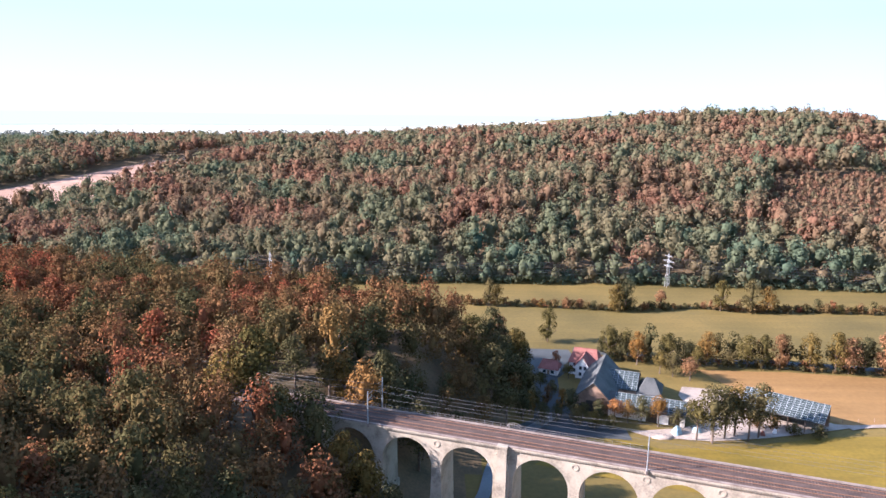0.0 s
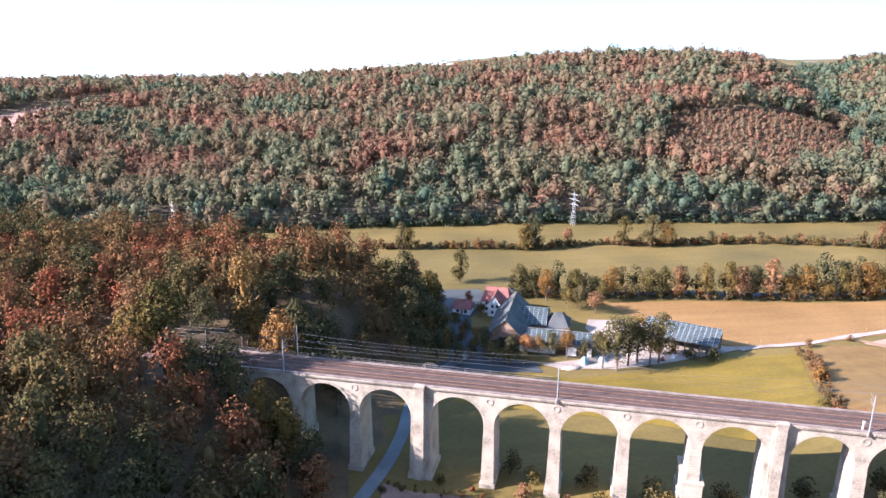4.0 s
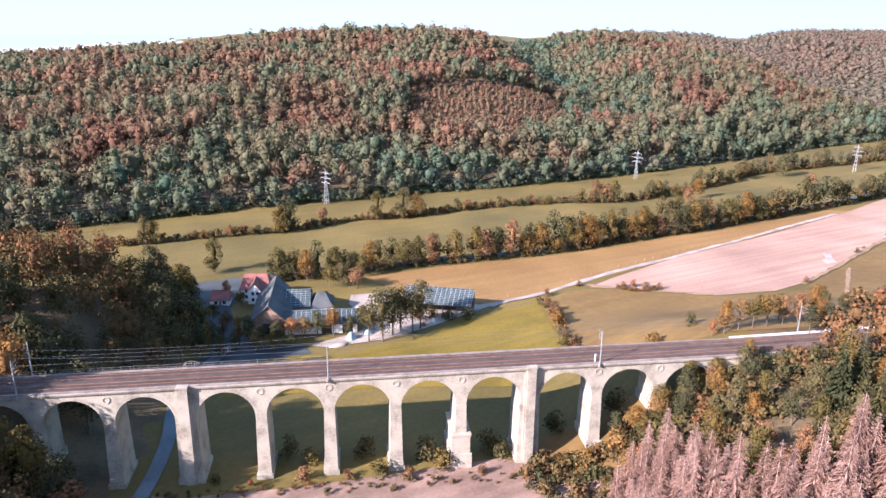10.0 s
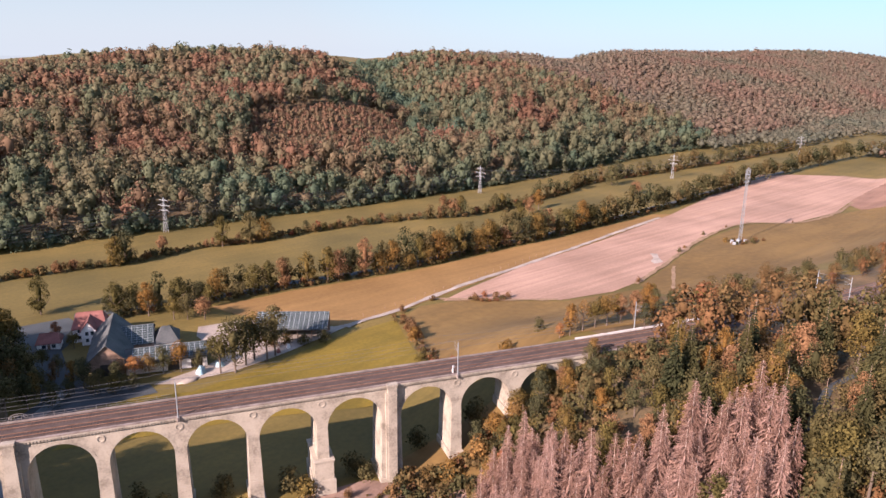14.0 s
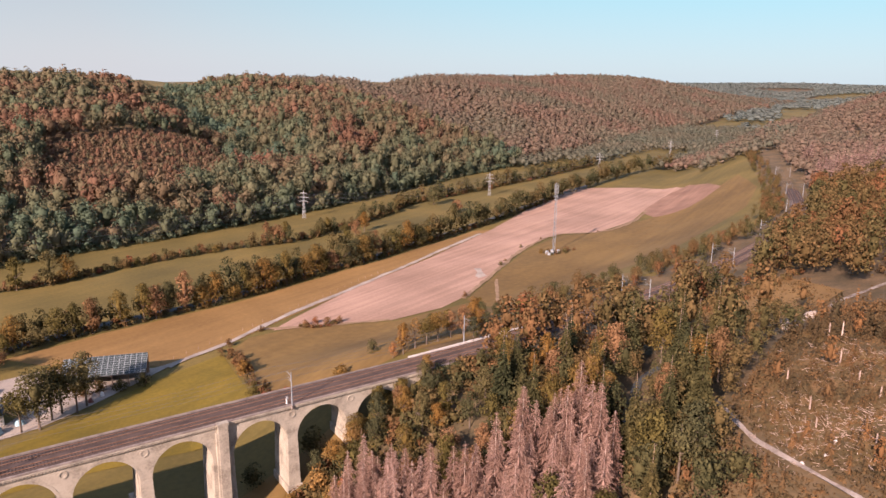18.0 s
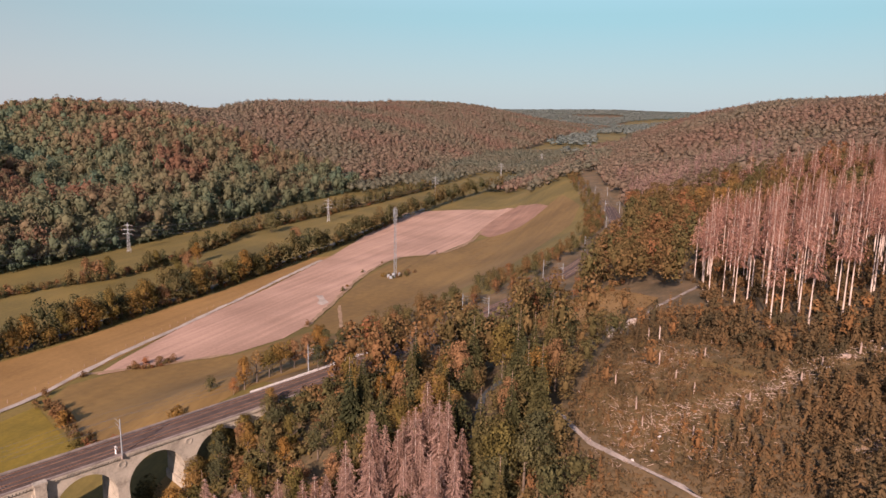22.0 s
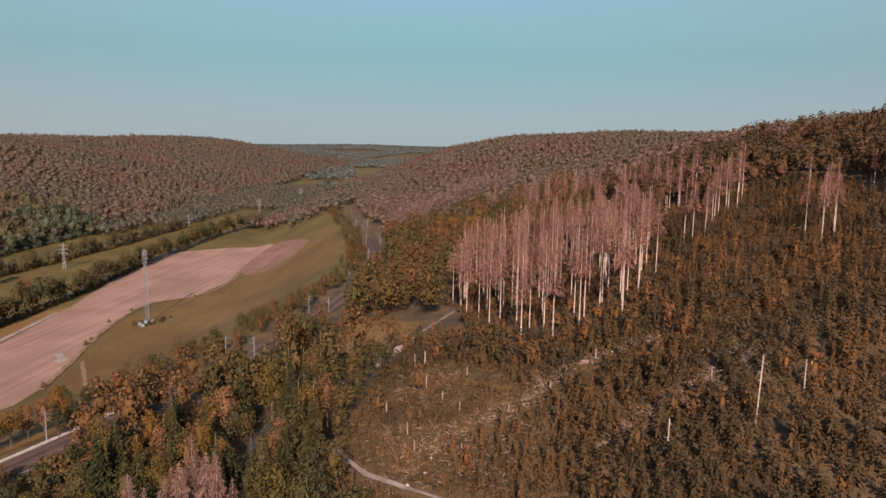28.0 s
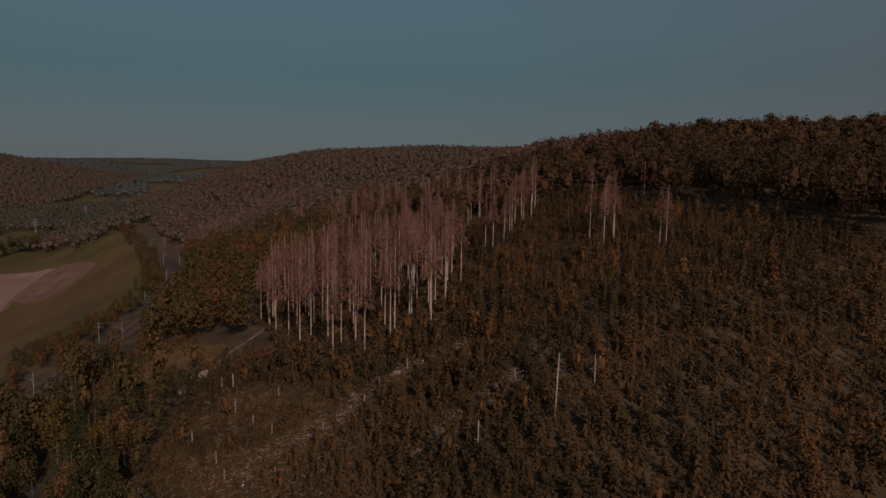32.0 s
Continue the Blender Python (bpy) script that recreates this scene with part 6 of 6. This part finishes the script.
def heap(name, x, y, w, d, h, mat, label, category, seed):
    """A slack, uneven pile under a cover."""
    rng = np.random.default_rng(seed)
    v, f = ball(0, 0, 0, 1, 1, 14, 7, rng)
    v = v * np.array((w / 2, d / 2, h))
    e = arrays(name, v, None, f)
    ob = hang(name, e, mat)
    ob.matrix_basis = pose(x, y, land1(x, y), 0, 0, float(rng.uniform(0, 180)))
    return tagged(ob, label, category)


heap("tarpaulin", 77.5, 206.5, 5.0, 3.2, 2.2, M_TARP, "pale blue tarpaulin draped over stores by the yard", "tarpaulin", 3)
heap("tarpaulin", 84.0, 207.5, 3.0, 2.4, 1.6, M_TARP, "small pale blue tarpaulin draped over stores", "tarpaulin", 4)
heap("gravel_heap", 72.0, 203.0, 7.0, 3.0, 1.0, M_GRAVEL, "low heap of pale gravel beside the yard", "heap", 5)
heap("silage_bale", 104.0, 205.5, 1.6, 1.6, 1.5, M_TILES, "round reddish bale beside the trees", "bale", 6)
heap("silage_bale", 108.5, 207.0, 1.6, 1.6, 1.5, M_RENDER, "round white wrapped bale beside the trees", "bale", 7)


def fence_post(x, y, h, mat, label):
    bm = bmesh.new()
    rod(bm, (0, 0, -0.4), (0, 0, h), 0.09, 0.07, 6)
    ob = part("fence_post", bm, mat)
    ob.matrix_basis = pose(x, y, land1(x, y))
    tagged(ob, label, "post", "fence posts on the meadow")


for i in range(26):
    fence_post(134 + 6 * i * 0.95, 214.2 + 6 * i * 0.12, 1.3, M_WOODEN, "weathered wooden fence post beside the gravel path")


# ---------------------------------------------------------------- power line and radio mast
def pylon(x, y, turn, h=20.5):
    """A lattice pylon with three cross-arms."""
    e = empty("pylon", x, y, land1(x, y), turn)

    def half(z):
        return 0.95 * (1 - z / h) + 0.2 * (z / h)

    for sx in (-1, 1):
        for sy in (-1, 1):
            bm = bmesh.new()
            rod(bm, (sx * half(0), sy * half(0), -0.5), (sx * half(h - 1), sy * half(h - 1), h - 1), 0.10, 0.08, 4)
            part("leg", bm, M_PYLON, e)
    bm = bmesh.new()
    z = 0.3
    while z < h - 1.5:
        z2 = min(z + 2.6 * half(z) + 0.9, h - 1)
        a, b = half(z), half(z2)
        for f, g in (((1, 1), (1, -1)), ((1, -1), (-1, -1)), ((-1, -1), (-1, 1)), ((-1, 1), (1, 1))):
            rod(bm, (f[0] * a, f[1] * a, z), (g[0] * b, g[1] * b, z2), 0.05, 0.05, 3)
            rod(bm, (g[0] * a, g[1] * a, z), (f[0] * b, f[1] * b, z2), 0.05, 0.05, 3)
        z = z2
    part("lattice", bm, M_PYLON, e)["kind"] = "stuff"
    bm = bmesh.new()
    rod(bm, (0, 0, h - 1.2), (0, 0, h), 0.2, 0.05, 4)
    part("tip", bm, M_PYLON, e)
    for z, w in ((h * 0.60, 3.4), (h * 0.74, 4.2), (h * 0.88, 3.0)):
        bm = bmesh.new()
        for sg in (-1, 1):
            for o in (-1, 1):
                rod(bm, (0, o * half(z), z), (sg * w, 0, z + 0.1), 0.10, 0.08, 4)
            rod(bm, (0, 0, z + 0.9), (sg * w, 0, z + 0.15), 0.09, 0.07, 4)
        part("cross_arm", bm, M_PYLON, e)
        for sg in (-1, 1):
            bm = bmesh.new()
            rod(bm, (sg * w, 0, z + 0.1), (sg * w, 0, z - 1.1), 0.09, 0.09, 5)
            part("insulator", bm, M_WOODEN, e)
    return tagged(e, "grey lattice power pylon with three cross-arms", "pylon", "pylons of the valley power line")


for i, (x, y) in enumerate(PYLONS):
    x0, y0 = PYLONS[max(i - 1, 0)]
    x1, y1 = PYLONS[min(i + 1, len(PYLONS) - 1)]
    pylon(x, y, math.degrees(math.atan2(y1 - y0, x1 - x0)) + 118)
for k, zf in ((3.4, 0.60), (4.2, 0.74), (3.0, 0.88)):
    for sg in (-1, 1):
        pts = []
        for i, (x, y) in enumerate(PYLONS):
            x0, y0 = PYLONS[max(i - 1, 0)]
            x1, y1 = PYLONS[min(i + 1, len(PYLONS) - 1)]
            a = math.atan2(y1 - y0, x1 - x0) + radians(118)
            pts.append((x + math.cos(a) * k * sg, y + math.sin(a) * k * sg, land1(x, y) + 20.5 * zf - 1.1))
        tagged(part("power_line", wire(pts, 0.035, sag=4.0, n=10), M_WIRE), "thin power cable sagging between the pylons", "cable", "cables of the power line")


def radio_mast(x, y, h=41.0):
    e = empty("radio_mast", x, y, land1(x, y), 20)
    w0, w1 = 0.95, 0.6
    corners = [(math.cos(a), math.sin(a)) for a in (0.3, 0.3 + math.tau / 3, 0.3 + 2 * math.tau / 3)]
    for cx, cy in corners:
        bm = bmesh.new()
        rod(bm, (cx * w0, cy * w0, -0.3), (cx * w1, cy * w1, h), 0.10, 0.08, 6)
        part("leg", bm, M_STEEL, e)
    bm = bmesh.new()
    z, n = 0.2, 0
    while z < h - 1:
        z2 = z + 1.15
        a, b = w0 + (w1 - w0) * z / h, w0 + (w1 - w0) * z2 / h
        for i in range(3):
            (ax, ay), (bx, by) = corners[i], corners[(i + 1) % 3]
            if n % 2:
                ax, ay, bx, by = bx, by, ax, ay
            rod(bm, (ax * a, ay * a, z), (bx * b, by * b, z2), 0.055, 0.055, 3)
            rod(bm, (ax * b, ay * b, z2), (bx * b, by * b, z2), 0.045, 0.045, 3)
        z, n = z2, n + 1
    part("lattice", bm, M_STEEL, e)["kind"] = "stuff"
    for i in range(3):
        a = 0.3 + math.tau * i / 3
        for z0 in (h - 3.2, h - 6.0):
            bm = bmesh.new()
            box(bm, -0.2, 0.2, -0.12, 0.12, z0, z0 + 2.3)
            ob = part("antenna", bm, M_STEEL, e)
            ob.matrix_basis = pose(1.15 * math.cos(a), 1.15 * math.sin(a), 0, 0, 0, math.degrees(a) + 90)
    for k, (a, z0, r) in enumerate(((1.2, h - 8, 0.55), (2.8, h - 9.5, 0.4), (4.4, h - 7.4, 0.45))):
        bm = bmesh.new()
        bmesh.ops.create_cone(bm, cap_ends=True, segments=14, radius1=r, radius2=r * 0.85, depth=0.3)
        ob = part("dish", bm, M_STEEL, e)
        ob.matrix_basis = pose(1.0 * math.cos(a), 1.0 * math.sin(a), z0, 90, 0, math.degrees(a) + 90)
    bm = bmesh.new()
    bmesh.ops.create_cone(bm, cap_ends=True, segments=12, radius1=1.3, radius2=1.3, depth=0.1)
    part("platform", bm, M_STEEL, e).matrix_basis = pose(0, 0, h - 3.6)
    return tagged(e, "slender grey lattice radio mast with antennas at its top", "mast")


radio_mast(369.5, 181.2)
for i, (x, y, w, h) in enumerate(((366.5, 180.5, 2.2, 2.4), (364.0, 182.5, 1.6, 1.9), (371.5, 179.0, 1.2, 1.7), (362.0, 180.2, 1.0, 1.5))):
    cab = empty("equipment_cabinet", x, y, land1(x, y), 15)
    bm = bmesh.new()
    box(bm, -w / 2, w / 2, -0.8, 0.8, 0.12, h)
    part("housing", bm, M_STEEL, cab)
    bm = bmesh.new()
    box(bm, -w / 2 + 0.12, w / 2 - 0.12, -0.86, -0.81, 0.3, h - 0.2)
    part("door", bm, M_PAINT, cab)
    bm = bmesh.new()
    box(bm, -w / 2 - 0.15, w / 2 + 0.15, -0.95, 0.95, -0.3, 0.11)
    part("plinth", bm, M_STEEL, cab)
    tagged(cab, "pale equipment cabinet at the foot of the radio mast", "cabinet", "cabinets by the radio mast")


# ---------------------------------------------------------------- what the loggers left on the clearing
rng = np.random.default_rng(77)


def snag(x, y, h, r, mat, label, lean=0.0):
    """A broken-off trunk with a splintered end and a few stubs."""
    e = empty("snag", x, y, land1(x, y), float(rng.uniform(0, 360)))
    bm = bmesh.new()
    rod(bm, (0, 0, -0.6), (lean * h, 0, h), r, r * 0.72, 8)
    part("trunk", bm, mat, e)
    bm = bmesh.new()
    for i in range(3):
        a = i * 2.1
        rod(bm, (lean * h + r * 0.4 * math.cos(a), r * 0.4 * math.sin(a), h - 0.05), (lean * h + r * 0.5 * math.cos(a), r * 0.5 * math.sin(a), h + r * rng.uniform(0.8, 2.4)), r * 0.3, 0.02, 4)
    part("splintered_end", bm, M_BROWNBARK, e)
    if h > 3:
        for i in range(int(h)):
            a, z = float(rng.uniform(0, math.tau)), float(rng.uniform(0.4, 0.95)) * h
            k = float(rng.uniform(0.4, 1.3))
            bm = bmesh.new()
            rod(bm, (lean * z, 0, z), (lean * z + k * math.cos(a), k * math.sin(a), z - 0.25 * k), 0.045, 0.015, 4)
            part("branch_stub", bm, mat, e)
    return tagged(e, label, "dead trunk", "broken trunks on the clearing")


for x, y, h, r in ((117, -32, 6.5, 0.24), (122.3, -48.3, 13.0, 0.24), (131, -60, 6.2, 0.24), (133, -62, 5.0, 0.2), (158.5, 12.2, 3.0, 0.3), (150, 8, 2.0, 0.3), (142, 4, 2.4, 0.3), (139, -6, 1.6, 0.35), (147, -15, 1.8, 0.35), (153, -19, 2.0, 0.35), (158, -26, 2.6, 0.35), (165, -34, 2.2, 0.35), (135, 14, 2.6, 0.28), (128, 12, 2.0, 0.28), (176, 14, 4.6, 0.3), (180, 17, 3.4, 0.3), (163, 3, 2.0, 0.3), (131, -36, 1.6, 0.3), (140, -46, 2.6, 0.28), (127, -39, 2.8, 0.22), (148, 20, 2.2, 0.3), (125, 3, 1.8, 0.28), (170, -46, 3.0, 0.3)):
    snag(x, y, h, r * 0.62, M_PALE if h > 4 else M_LOG, "pale broken-off spruce trunk on the clearing" if h > 3 else "pale high stump on the clearing", float(rng.uniform(-0.04, 0.04)))


def fallen(x, y, length, r, turn):
    e = empty("fallen_trunk", x, y, land1(x, y), turn)
    dz = land1(x + length * math.cos(radians(turn)), y + length * math.sin(radians(turn))) - land1(x, y)
    bm = bmesh.new()
    rod(bm, (0, 0, r * 0.8), (length, 0, r * 0.8 + dz), r, r * 0.6, 8)
    part("log", bm, M_LOG, e)
    for i in range(3):
        k = float(rng.uniform(0.2, 0.9))
        bm = bmesh.new()
        rod(bm, (length * k, 0, r + dz * k), (length * k + 0.4, float(rng.uniform(-0.7, 0.7)), r + dz * k + 0.7), 0.05, 0.015, 4)
        part("branch_stub", bm, M_LOG, e)
    return tagged(e, "pale fallen trunk lying on the felled slope", "log", "fallen trunks")


for i in range(20):
    k = float(rng.random())
    x, y = (128 + 40 * k + float(rng.normal(0, 4)), 10 - 52 * k + float(rng.normal(0, 4))) if i % 2 else (float(rng.uniform(116, 165)), float(rng.uniform(-12, 26)))
    fallen(x, y, float(rng.uniform(1.5, 6)), float(rng.uniform(0.1, 0.22)), float(rng.uniform(0, 360)))


def brush(name, line, width, n, label):
    """Heaped dead branches strewn along a line."""
    bm = bmesh.new()
    pts = smooth_line(line, 1.0)
    for i in range(n):
        cx, cy = pts[int(rng.integers(0, len(pts)))]
        x, y = cx + float(rng.normal(0, width)), cy + float(rng.normal(0, width))
        a, L = float(rng.uniform(0, math.tau)), float(rng.uniform(0.4, 1.7))
        z = land1(x, y) + float(rng.uniform(0.05, 0.7))
        rod(bm, (x, y, z), (x + L * math.cos(a), y + L * math.sin(a), z + float(rng.uniform(-0.5, 0.6))), 0.055, 0.02, 3)
    ob = part(name, bm, M_BRUSH)
    return tagged(ob, label, "brushwood", kind="stuff")


brush("brushwood", [(124, 8), (134, 6), (138, -4), (146, -13), (156, -21), (160, -31), (168, -44)], 2.4, 900, "strewn pale brushwood along the felled slope")
brush("brushwood", [(118, 14), (124, 12), (132, 16)], 3.6, 260, "strewn pale brushwood beside the forest track")
brush("brushwood", [(122, -24), (131, -33), (140, -46), (150, -58)], 1.8, 640, "strewn pale brushwood in a skid trail")
brush("brushwood", [(150, 14), (158, 8), (170, 12)], 4.5, 420, "scattered dead branches on the clearing")
brush("brushwood", [(116, 4), (124, -2), (130, 8), (140, 18)], 3.4, 260, "pale twigs and bark strewn over the felled slope")
brush("brushwood", [(134, -2), (143, -11), (150, -15)], 1.3, 220, "dense windrow of pale dead branches")
drape("skid_trail", [(121, -20), (127, -24), (133, -32), (142, -46), (140, -48), (131, -37), (124, -28)], M_EARTH, 0.14, "bare reddish skid trail through the young trees", "trail", 3)
drape("bare_slope", [(118.5, 11), (124, 18.5), (134, 25.5), (150, 26), (168, 20), (176, 8), (166, -8), (172, -40), (160, -36), (150, -22), (134, -6), (118, 2)], M_SCRUB, 0.3, "felled slope of dry grass and bramble", "clearing", 4)
drape("dry_glade", MEADOW_PATCH, M_DRY, 0.45, "dry grassy glade beside the track", "glade", 5)
for i, (x, y, k) in enumerate(((124, 8.5, 0.8), (121, 5, 0.6), (119, 9, 0.9), (127, 14, 0.5), (116, 12, 0.6), (133, 3, 0.5), (146, -12, 0.7), (152, -20, 0.9), (160, -30, 0.7))):
    heap("limestone_block", x, y, 1.3 * k, 1.0 * k, 0.75 * k, M_CONCRETE, "pale block of limestone on the clearing", "boulder", 40 + i)
heap("stone_pile", 191, 27, 7, 4, 2.2, M_CHALK, "grey heap of crushed stone beside the track", "heap", 60)
heap("stone_pile", 203, 23.5, 4, 3, 1.6, M_CHALK, "small grey heap of crushed stone", "heap", 61)
heap("timber_heap", 157, -24, 4, 2, 0.8, M_BRUSH, "heap of pale split timber on the slope", "pile", 62)


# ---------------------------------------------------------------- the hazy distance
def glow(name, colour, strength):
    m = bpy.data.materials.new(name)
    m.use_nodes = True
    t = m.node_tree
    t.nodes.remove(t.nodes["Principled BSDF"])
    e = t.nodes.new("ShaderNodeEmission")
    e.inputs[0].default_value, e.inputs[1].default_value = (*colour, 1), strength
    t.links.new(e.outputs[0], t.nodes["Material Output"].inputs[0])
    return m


# glowing strip added to stand in for haze between land and sky
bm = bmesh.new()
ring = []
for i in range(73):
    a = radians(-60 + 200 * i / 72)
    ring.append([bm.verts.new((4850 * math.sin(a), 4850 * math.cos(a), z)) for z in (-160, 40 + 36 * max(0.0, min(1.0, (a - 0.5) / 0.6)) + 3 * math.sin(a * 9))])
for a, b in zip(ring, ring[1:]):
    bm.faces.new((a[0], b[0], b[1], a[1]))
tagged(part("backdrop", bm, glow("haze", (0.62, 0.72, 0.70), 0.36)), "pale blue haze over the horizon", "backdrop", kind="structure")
